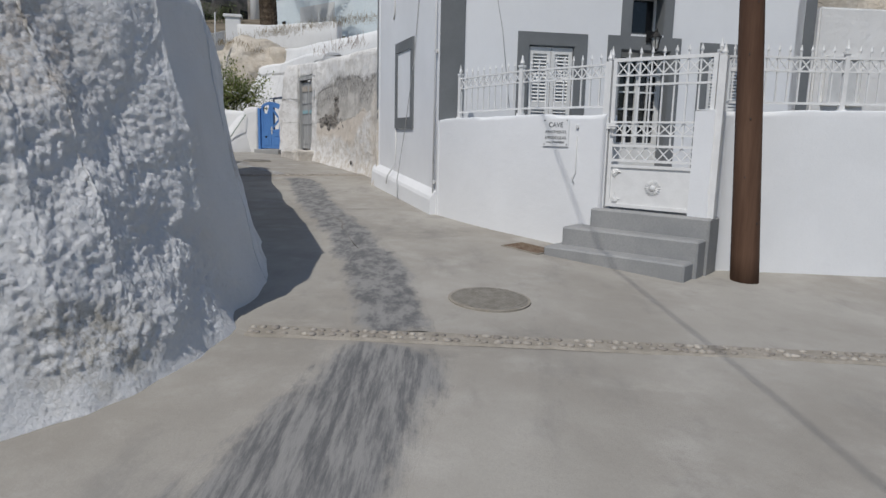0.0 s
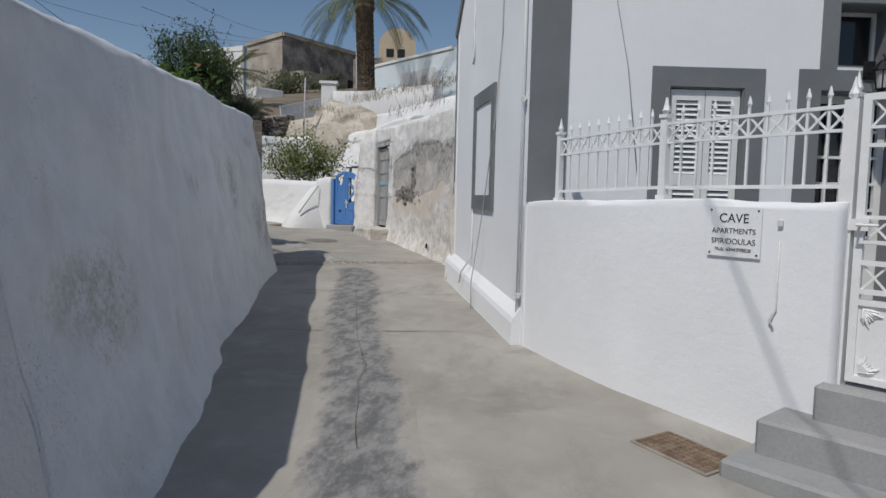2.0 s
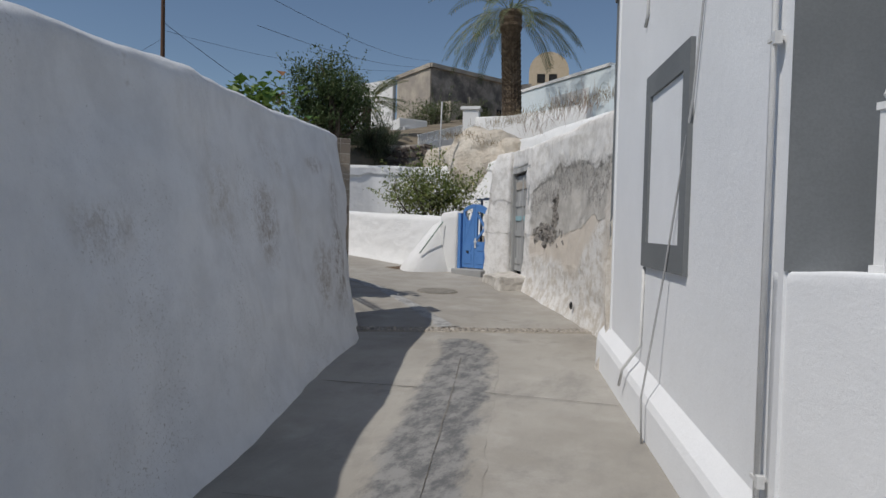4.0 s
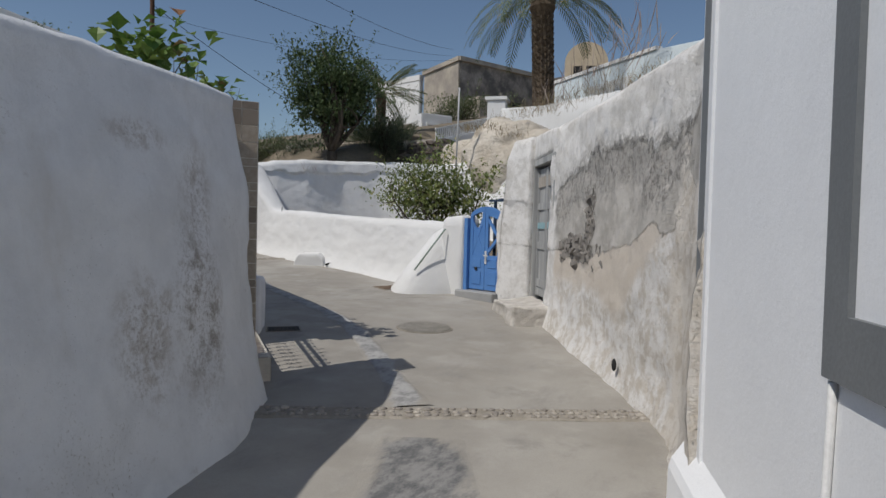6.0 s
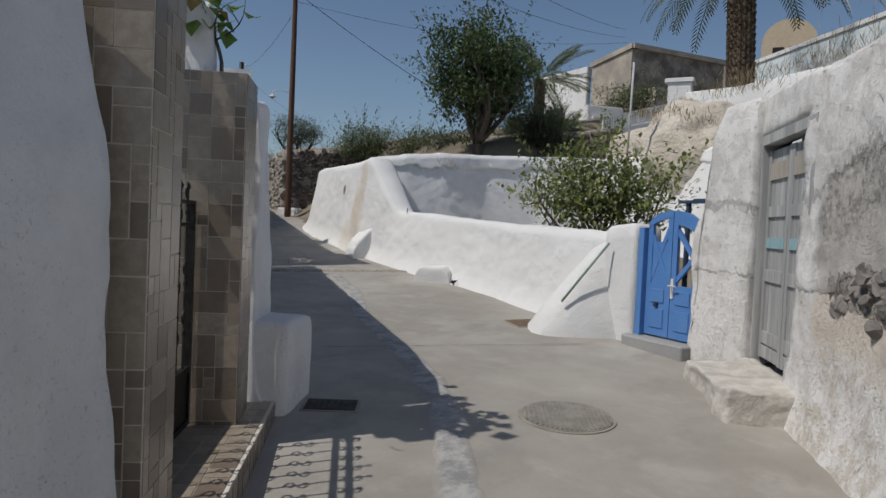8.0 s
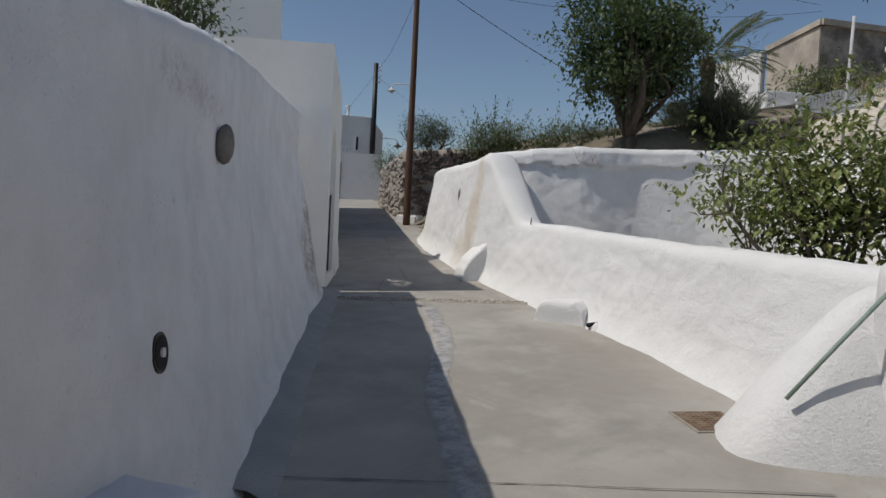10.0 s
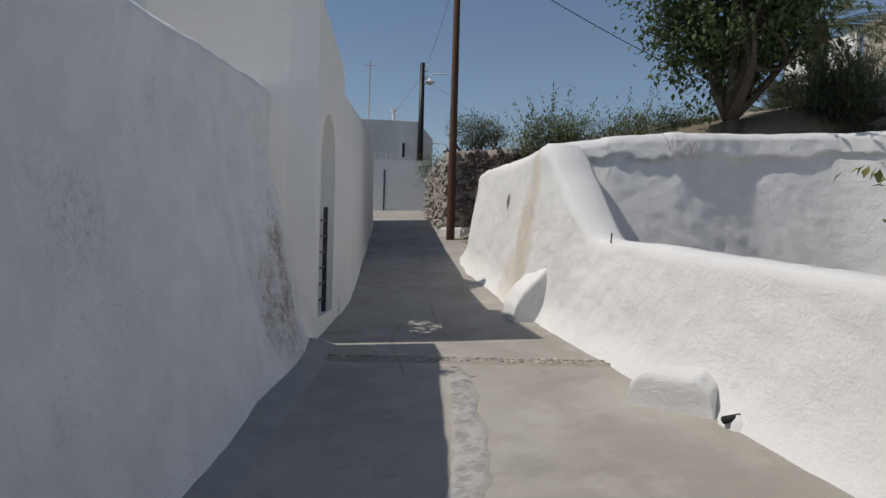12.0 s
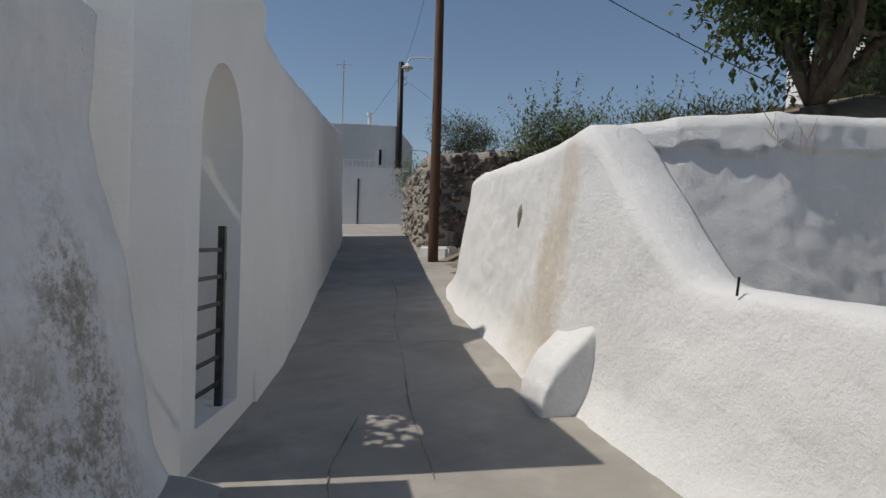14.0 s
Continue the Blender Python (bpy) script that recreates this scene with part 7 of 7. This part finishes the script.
# ---------- the hillside behind the garden ----------
def box_house(name, footprint, z0, z1, material, label, openings=(), parapet=0.0, group=""):
    """A cubic house; openings are (edge index, u0, u1, z0, z1, material)."""
    c = np.mean(np.array(footprint), 0)
    th = thing(name, (c[0], c[1], z0), label, "house", group)
    volume(footprint, z0, z1, material, th, "wall", 0.03)
    if parapet:
        k = len(footprint)
        for i in range(k):
            pl = Plan(footprint[i], footprint[(i + 1) % k])
            bm = bmesh.new()
            pl.box(bm, 0, pl.len, -0.2, 0.03, z1 - 0.02, z1 + parapet)
            part("parapet", bm, material, th)
    for e, u0, u1, a, b, mt in openings:
        pl = Plan(footprint[e], footprint[(e + 1) % len(footprint)])
        bm = bmesh.new()
        pl.box(bm, u0, u1, -0.02, 0.02, a, b)
        w = part("window", bm, mt, th)
        bm = bmesh.new()
        for x0, x1, y0, y1 in ((u0 - 0.06, u0, a, b), (u1, u1 + 0.06, a, b), (u0 - 0.06, u1 + 0.06, b, b + 0.06), (u0 - 0.08, u1 + 0.08, a - 0.06, a)):
            pl.box(bm, x0, x1, -0.01, 0.05, y0, y1)
        part("frame", bm, material, w)
    return th


# old grey house with the arched porch
oh = thing("old_house", (-13.5, 39, 6.5), "abandoned old house with sooty grey flaking plaster", "house")
OHF = [(-14.15, 37.35), (-11.6, 42.6), (-14.8, 44.6), (-17.0, 39.4)]
volume(OHF, 5.5, 10.1, M_OLDWALL, oh, "wall", 0.04)
pl = Plan(OHF[3], OHF[0])
bm = bmesh.new()
pl.box(bm, 0.02, pl.len - 0.02, 0.0, 0.06, 5.6, 10.0)
part("gable_wall", bm, M_OLDPALE, oh, "pale flaking plaster side")
for fp in ((OHF[3], OHF[0]), (OHF[0], OHF[1])):
    pl = Plan(*fp)
    bm = bmesh.new()
    pl.box(bm, -0.08, pl.len + 0.08, -0.2, 0.14, 10.02, 10.22)
    part("cornice", bm, M_OLDPALE, oh, "moulded cornice")
pl = Plan(OHF[0], OHF[1])
bm = bmesh.new()
pl.box(bm, 0.4, 2.0, 0.0, 1.0, 5.6, 8.35)
porch = part("porch", bm, M_OLDPALE, oh, "pale plastered porch")
bm = bmesh.new()
arcp = [(1.25 - 0.45 * math.cos(math.pi * k / 12), 7.35 + 0.45 * math.sin(math.pi * k / 12)) for k in range(13)]
pl.prism(bm, [(0.8, 6.2), *arcp, (1.7, 6.2)], 0.99, 1.03)
part("arch_opening", bm, M_DARKHOLE, porch, "dark arched opening")
bm = bmesh.new()
pl.box(bm, 2.4, 2.55, 0.05, 0.2, 6.0, 8.9)
part("drain_pipe", bm, M_OLDPALE, oh)
for u in (3.2, 4.6):
    bm = bmesh.new()
    pl.box(bm, u, u + 0.7, 0.0, 0.03, 7.2, 8.6)
    part("window", bm, M_DARKHOLE, oh, "dark empty window")
def set_back(th, k):
    """Sets a far house k times as far from the lane's bend, k times as large."""
    c = Vector((-1.2, 10.0, 1.95))
    th.location = c + (th.location - c) * k
    th.scale = (k, k, k)


set_back(oh, 1.47)
oh.location += Vector((0.4, 0.0, -0.6))
white_wing = box_house("white_wing", [(-17.0, 39.3), (-16.9, 39.5), (-18.6, 42.5), (-20.2, 40.3)], 5.5, 9.4, M_FARWHITE, "white house wing beside the old house", (), 0.25, "hill houses")
set_back(white_wing, 1.47)
# vaulted ochre house
dome = thing("vaulted_house", (-11, 52, 8), "ochre barrel-vaulted house on the hill", "house")
DP = Plan((-12.8, 50.8), (-10.2, 51.5))
dl = DP.len
bm = bmesh.new()
DP.prism(bm, [(0, 8), (dl, 8), (dl, 12.55), *[(dl / 2 + dl / 2 * math.cos(math.pi * k / 16), 12.55 + 1.35 * math.sin(math.pi * k / 16)) for k in range(1, 16)], (0, 12.55)], -4.2, 0.0)
part("vault", bm, M_DOME, dome)
for u in (0.55, 1.35):
    bm = bmesh.new()
    DP.box(bm, u, u + 0.55, -0.02, 0.02, 11.8, 12.4)
    part("window", bm, M_DARKHOLE, dome, "dark vault window")
bm = bmesh.new()
DP.prism(bm, [(-1.8, 8), (0.2, 8), (0.2, 11.7), (-1.8, 11.5)], -2.5, 0.3)
part("annex", bm, M_OLDWALL, dome, "grey annex wall")
bm = bmesh.new()
tube(bm, [(-13.9, 50.0, 8), (-13.9, 50.0, 12.6), (-13.9, 50.0, 13.1), (-13.9, 50.0, 13.4)], [0.35, 0.35, 0.28, 0.05], 12)
tagged(part("chapel_turret", bm, M_FARWHITE, None, smooth=True), "small white chapel turret behind the palm", "turret")
# pale blue house at the terrace edge
HW = [(-10.5, 40.6), (-5.0, 35.9), (0.5, 33.5), (1, 41), (-8, 45)]
hw = box_house("pale_blue_house", HW, 5.5, 9.0, M_PALEBLUE, "low pale blue-white house with a flat roof", [(0, 1.3, 1.7, 7.15, 7.7, M_DARKHOLE)], 0.0, "hill houses")
pl = Plan(HW[0], HW[1])
bm = bmesh.new()
pl.box(bm, -0.06, pl.len + 0.06, -0.25, 0.06, 8.98, 9.12)
part("roof_edge", bm, M_FARWHITE, hw, "white roof edge")
bm = bmesh.new()
pl.box(bm, 3.0, 5.9, 0.0, 0.04, 7.0, 8.3)
part("bricked_window", bm, M_GREYHOUSE, hw, "pale grey blocked window")
# terrace parapet, gate post, balustrade, hut, rock
rough_wall("wall_hill_parapet", [(-9.8, 32.1, 6.35), (-7.9, 31.4, 6.25), (-6.6, 30.4, 6.2), (-4.6, 28.7, 6.05)], M_FARWHITE, "white parapet wall on the hillside", 1, 0.25, 0.02, 0, 0.02, 0.005, 0.2, 10, 0.04, 4)
post = thing("gate_post", (-10.05, 32.4, 4.4), "white square gate post on the terrace", "post")
volume([(-10.3, 32.0), (-9.65, 32.15), (-9.8, 32.75), (-10.45, 32.6)], 4.4, 6.68, M_FARWHITE, post, "shaft", 0.02)
volume([(-10.38, 31.93), (-9.57, 32.1), (-9.73, 32.83), (-10.53, 32.66)], 6.68, 6.8, M_FARWHITE, post, "cap", 0.02)
bal = thing("balustrade", (-10, 29.3, 5.0), "white iron balustrade on the hillside terrace", "railing")
BP = Plan((-11.3, 29.8), (-10.4, 32.2))


def bz(u):
    return 4.92 + 0.7 * u / BP.len


for dz, w in ((0.02, 0.05), (0.40, 0.05)):
    bm = bmesh.new()
    BP.prism(bm, [(0, bz(0) + dz), (BP.len, bz(BP.len) + dz), (BP.len, bz(BP.len) + dz + w), (0, bz(0) + dz + w)], -0.03, 0.03)
    part("rail", bm, M_WHITE, bal)
for i in range(26):
    u = BP.len * (i + 0.5) / 26
    bm = bmesh.new()
    BP.box(bm, u - 0.022, u + 0.022, -0.02, 0.02, bz(u) + 0.05, bz(u) + 0.41)
    part("baluster", bm, M_WHITE, bal)
bm = bmesh.new()
BP.prism(bm, [(-0.1, 3.6), (BP.len, 3.6), (BP.len, 5.62), (-0.1, 4.92)], -0.3, 0.08)
tagged(part("wall_balustrade", bm, M_FARWHITE), "white wall below the hillside balustrade", "wall", kind="structure")
hut = box_house("white_hut", [(-12.6, 30.6), (-11.8, 29.8), (-11.1, 30.8), (-11.9, 31.9)], 3.4, 5.9, M_FARWHITE, "small white hut beside the terrace", [(1, 0.25, 0.6, 4.8, 5.5, M_GREYHOUSE)], 0.0, "hill houses")
set_back(hut, 1.45)
bm = bmesh.new()
bmesh.ops.create_icosphere(bm, subdivisions=5, radius=1.0, matrix=Matrix.LocRotScale((-7.9, 28.2, 3.9), None, (1.6, 1.2, 1.35)))
for v in bm.verts:
    v.co += 0.25 * noise.noise_vector(v.co * 1.3) + 0.07 * noise.noise_vector(v.co * 4)
tagged(part("rock_outcrop", bm, M_ROCK, None, smooth=True), "tan pumice rock outcrop above the terrace wall", "rock", kind="structure")
rough_wall("wall_hill_rock", [(-10.6, 28.2, 4.65), (-9.6, 27.5, 4.7), (-8.6, 27.3, 4.75), (-7.4, 27.3, 4.9), (-6.7, 26.4, 4.6)], M_ROCK, "tan rock face cut into the hillside", 1, 0.8, 0.4, 0, 0.2, 0.04, 0.12, 22, 0.2, 6, None, 11)
rough_wall("wall_hill_white", [(-7.0, 27.0, 4.75), (-6.2, 25.6, 4.6), (-5.2, 24.2, 4.62), (-3.9, 22.7, 4.66), (-2.5, 21.2, 4.72), (-0.5, 19.5, 4.8)], M_FARWHITE, "white-coated terrace wall behind the ruin", 1, 1.6, 0.5, 0, 0.08, 0.01, 0.15, 16, 0.15, 5, None, 12)
stick = thing("pipe_post", (-9.0, 26.6, 3.6), "thin leaning grey pipe post on the terrace", "post")
tube_part("shaft", [(-9.0, 26.6, 3.5), (-8.95, 26.6, 5.95)], 0.026, M_GREYCABLE, stick)
# neighbour's white house and bare rock beyond the yard
nb_house = box_house("neighbour_house", [(6.2, 11.6), (11.5, 12.2), (11, 15), (6, 15)], -0.2, 3.75, M_FARWHITE, "plain white neighbouring house behind the yard", [(0, 0.25, 0.85, 2.2, 2.9, M_GREYHOUSE), (0, 2.2, 2.9, 1.7, 2.8, M_DARKHOLE)], 0.0, "hill houses")
rough_wall("wall_neighbour_rock", [(5.6, 16.5, 5.2), (8, 16.2, 5.6), (12, 16.8, 6.2), (18, 17.5, 6.0)], M_ROCK, "bare tan rock slope behind the neighbour's house", 1, 2.5, 1.2, 0, 0.3, 0.06, 0.2, 20, 0.3, 6, None, 14)
# far white houses beyond the tree
box_house("far_house", [(-26.5, 47.5), (-24.5, 48.5), (-26, 51), (-28, 50)], 5, 8.4, M_FARWHITE, "small far white house behind the trees", [(0, 0.6, 1.0, 7.2, 7.9, M_DARKHOLE)], 0.0, "hill houses")
bm = bmesh.new()
fp = Plan((-24.5, 41.5), (-22.6, 43.2))
fp.prism(bm, [(0, 4), (fp.len, 4), (fp.len, 6.2), *[(fp.len / 2 + fp.len / 2 * math.cos(math.pi * k / 12), 6.2 + 0.5 * math.sin(math.pi * k / 12)) for k in range(1, 12)], (0, 6.2)], -2, 0)
tagged(part("chapel_gable", bm, M_FARWHITE), "far white rounded chapel gable", "chapel")


# ---------- stone wall and houses up the lane ----------
def stone_wall(name, a, b, z0a, z0b, z1a, z1b, thick, label, seed, size=0.2, dens=1.0, meshes=None):
    pl = Plan(a, b)
    if pl.n.y > 0 and abs(pl.n.y) > abs(pl.n.x):
        pl.n = -pl.n
    th = thing(name, (*((Vector(a) + Vector(b)) / 2), (z0a + z0b) / 2), label, "stone wall", "", "structure")
    bm = bmesh.new()
    pl.prism(bm, [(0, z0a - 0.3), (pl.len, z0b - 0.3), (pl.len, z1b), (0, z1a)], -thick, -0.04)
    bmesh.ops.subdivide_edges(bm, edges=bm.edges[:], cuts=7, use_grid_fill=True)
    for v in bm.verts:
        v.co += 0.04 * noise.noise_vector(v.co * 2)
    part("core", bm, M_MORTAR, th, "earth mortar core", smooth=True)
    rng = random.Random(seed)
    u = 0.05
    count = 0
    row = 0
    h = 0.0
    while h < max(z1a - z0a, z1b - z0b) and count < 290:
        u = rng.uniform(0, size)
        while u < pl.len and count < 290:
            w = rng.uniform(0.7, 1.5) * size
            f = u / pl.len
            lo, hi = z0a + (z0b - z0a) * f, z1a + (z1b - z1a) * f
            z = lo + h + rng.uniform(-0.05, 0.05)
            if z < hi - 0.02 and rng.random() < dens:
                s = rng.uniform(0.35, 0.55)
                m = Matrix.LocRotScale(pl.at(u + w / 2, -0.05, z), Euler((rng.uniform(-0.4, 0.4), rng.uniform(-0.4, 0.4), math.atan2(pl.e.y, pl.e.x))), (w * 0.5, 0.09, size * s))
                link_mesh("stone", (meshes or lava_mesh)[rng.randrange(5)], th, m)
                count += 1
            u += w
        h += size * 0.85
    return th


lava_mesh = []
for me in rubble_mesh:
    c = me.copy()
    c.materials.clear()
    c.materials.append(M_LAVA)
    lava_mesh.append(c)
pale_mesh = []
for me in rubble_mesh:
    c = me.copy()
    c.materials.clear()
    c.materials.append(M_PALESTONE)
    pale_mesh.append(c)
stone_wall("stone_wall", (-20.75, 25.75), (-19.0, 28.4), 2.0, 2.6, 4.33, 4.6, 0.5, "dark lava-stone wall with earth mortar behind the pole", 51, 0.17, 0.85)
stone_wall("stone_wall_lane", (-26.5, 28.55), (-20.72, 25.72), 2.9, 2.1, 4.2, 4.33, 0.5, "pale mortared rubble wall along the lane", 52, 0.2, 0.5, pale_mesh)
stone_wall("terrace_stone_wall", (-16.5, 28.3), (-10.8, 29.4), 3.4, 3.8, 4.75, 4.95, 0.4, "low dark lava-stone terrace wall behind the tree", 53, 0.24, 0.9)
volume([(-20.6, 25.45), (-19.95, 25.75), (-20.0, 26.1), (-20.7, 25.8)], 1.8, 2.42, M_GARDEN, None, "kerb_block", 0.05)
tagged(bpy.data.objects["kerb_block"], "small white block at the foot of the stone wall", "block", kind="structure")
# wall and houses at the bend
fw = thing("bend_wall", (-32, 30.2, 3), "grey-white lane wall with a metal door at the bend", "wall", "", "structure")
WP = Plan((-33.2, 28.1), (-31.3, 31.6))
if WP.n.x < 0:
    WP.n = -WP.n
bm = bmesh.new()
WP.box(bm, 0, WP.len, -0.3, 0, 2.2, 5.35)
part("wall", bm, M_FARWHITE, fw)
bm = bmesh.new()
WP.box(bm, 2.0, 2.06, 0.0, 0.05, 2.9, 4.9)
part("door_edge", bm, M_DARKMETAL, fw, "dark door edge")
fh = box_house("bend_house", [(-36.4, 30.4), (-35.6, 32.0), (-35.0, 33.1), (-40, 37), (-42, 32)], 3.5, 7.7, M_GREYHOUSE, "grey-white two-storey house with a roof terrace at the bend", [(1, 0.5, 0.62, 5.9, 6.6, M_DARKHOLE)], 0.0, "hill houses")
bm = bmesh.new()
tube(bm, [(-35.9, 32.2, 7.6), (-35.9, 32.2, 8.2)], 0.08, 8)
tube(bm, [(-35.9, 32.2, 8.2), (-35.9, 32.2, 8.26)], 0.16, 8)
part("chimney", bm, M_WHITE, fh, "white flue pipe")
bm = bmesh.new()
tube(bm, [(-37.5, 31.6, 7.6), (-37.5, 31.6, 10.9)], 0.035, 6)
tube(bm, [(-37.7, 31.3, 10.7), (-37.3, 31.9, 10.7)], 0.02, 5)
part("antenna", bm, M_GREYCABLE, fh, "thin television antenna")
bal2 = thing("terrace_balustrade", (-34.6, 31, 5.4), "white balustrade on the roof terrace", "railing")
TP = Plan((-34.0, 29.6), (-33.3, 31.0))
for z in (5.35, 5.75):
    bm = bmesh.new()
    TP.box(bm, 0, TP.len, -0.05, 0.05, z, z + 0.06)
    part("rail", bm, M_WHITE, bal2)
for i in range(9):
    bm = bmesh.new()
    q = TP.at(TP.len * (i + 0.5) / 9, 0, 0)
    tube(bm, [q + Vector((0, 0, z)) for z in (5.4, 5.5, 5.62, 5.76)], [0.03, 0.05, 0.03, 0.04], 6)
    part("baluster", bm, M_WHITE, bal2)
box_house("tan_house", [(-40, 40), (-36, 42), (-38, 46), (-42, 44)], 3.5, 6.9, M_DOME, "far sandy-coloured plastered village house", (), 0.0, "hill houses")

# ---------- poles, lamps and wires ----------
P3 = (-19.75, 25.28, 2.0)
pole3 = thing("utility_pole", P3, "brown wooden utility pole with a street lamp arm", "pole", "utility poles")
tube_part("shaft", [(-19.75, 25.28, 1.9 + 0.5 * i) for i in range(19)], [0.105 - 0.0022 * i for i in range(19)], M_POLE, pole3, "", 14)
side = Vector((-0.55, -0.84, 0)).normalized()
b0 = Vector((-19.75, 25.28, 5.75))


def street_lamp(base, d, s, material, label):
    th = thing("street_lamp", base, label, "street lamp", "street lamps")
    tube_part("arm", [base + d * 0.08 * s - Vector((0, 0, 0.1)), base + d * 0.08 * s + Vector((0, 0, 0.22 * s)), base + d * 0.15 * s + Vector((0, 0, 0.3 * s)), base + d * 0.6 * s + Vector((0, 0, 0.3 * s)), base + d * 0.68 * s + Vector((0, 0, 0.24 * s)), base + d * 0.70 * s + Vector((0, 0, 0.16 * s))], 0.016 * s, M_PLASTIC, th)
    c = base + d * 0.70 * s
    tube_part("shade", [c + Vector((0, 0, z * s)) for z in (0.17, 0.12, 0.08, 0.06)], [0.03 * s, 0.05 * s, 0.13 * s, 0.14 * s], material, th, "", 14)
    tube_part("bulb", [c + Vector((0, 0, z * s)) for z in (0.06, 0.02, -0.02)], [0.05 * s, 0.06 * s, 0.02 * s], M_LAMPGLASS, th, "", 10)


street_lamp(b0 + Vector((0, 0, 0.05)), side, 0.85, M_PLASTIC, "enamel street lamp on a curved arm at the pole")
pole2 = thing("utility_pole", (-34.9, 33.2, 3.6), "dark distant wooden utility pole", "pole", "utility poles")
tube_part("shaft", [(-34.9, 33.2, 3.2), (-34.9, 33.2, 10.55)], [0.16, 0.12], M_IRON, pole2, "", 10)
for z in (9.5, 9.8, 10.1, 10.35):
    bm = bmesh.new()
    tube(bm, [(-34.78, 33.32, z), (-34.7, 33.4, z + 0.12)], [0.05, 0.03], 6)
    part("insulator", bm, M_FARWHITE, pole2, "white insulator")

street_lamp(Vector((-34.8, 33.3, 6.1)), Vector((0.55, 0.84, 0)), 1.7, M_DARKMETAL, "small street lamp on the distant pole")


def wire(a, b, sag, r=0.006, label="thin black overhead wire"):
    a, b = Vector(a), Vector(b)
    pts = [a.lerp(b, i / 14) - Vector((0, 0, sag * 4 * (i / 14) * (1 - i / 14))) for i in range(15)]
    bm = bmesh.new()
    tube(bm, pts, r, 4)
    tagged(part("overhead_wire", bm, M_CABLE), label, "wire", "overhead wires")


wire((-34.9, 33.2, 10.2), (-19.75, 25.28, 8.6), 0.4)
wire((-34.9, 33.2, 10.0), (-44, 33.5, 6.3), 0.3)
wire((-34.9, 33.2, 9.9), (-31, 40, 5.5), 0.3)
wire((-19.75, 25.28, 8.9), (-14.5, 38, 9.9), 0.5)
wire((-19.75, 25.28, 9.2), (-15.9, 30.9, 5.6), 0.2, 0.01)
wire((-14.4, 37.6, 10.0), (-9.97, 18.4, 6.2), 0.3, 0.006)
wire((-14.4, 37.6, 10.3), (-9.3, 18.0, 6.6), 0.3, 0.006)
wire((-0.42, 5.4, 6.4), (0.0, -8.3, 7.0), 0.0, 0.009)
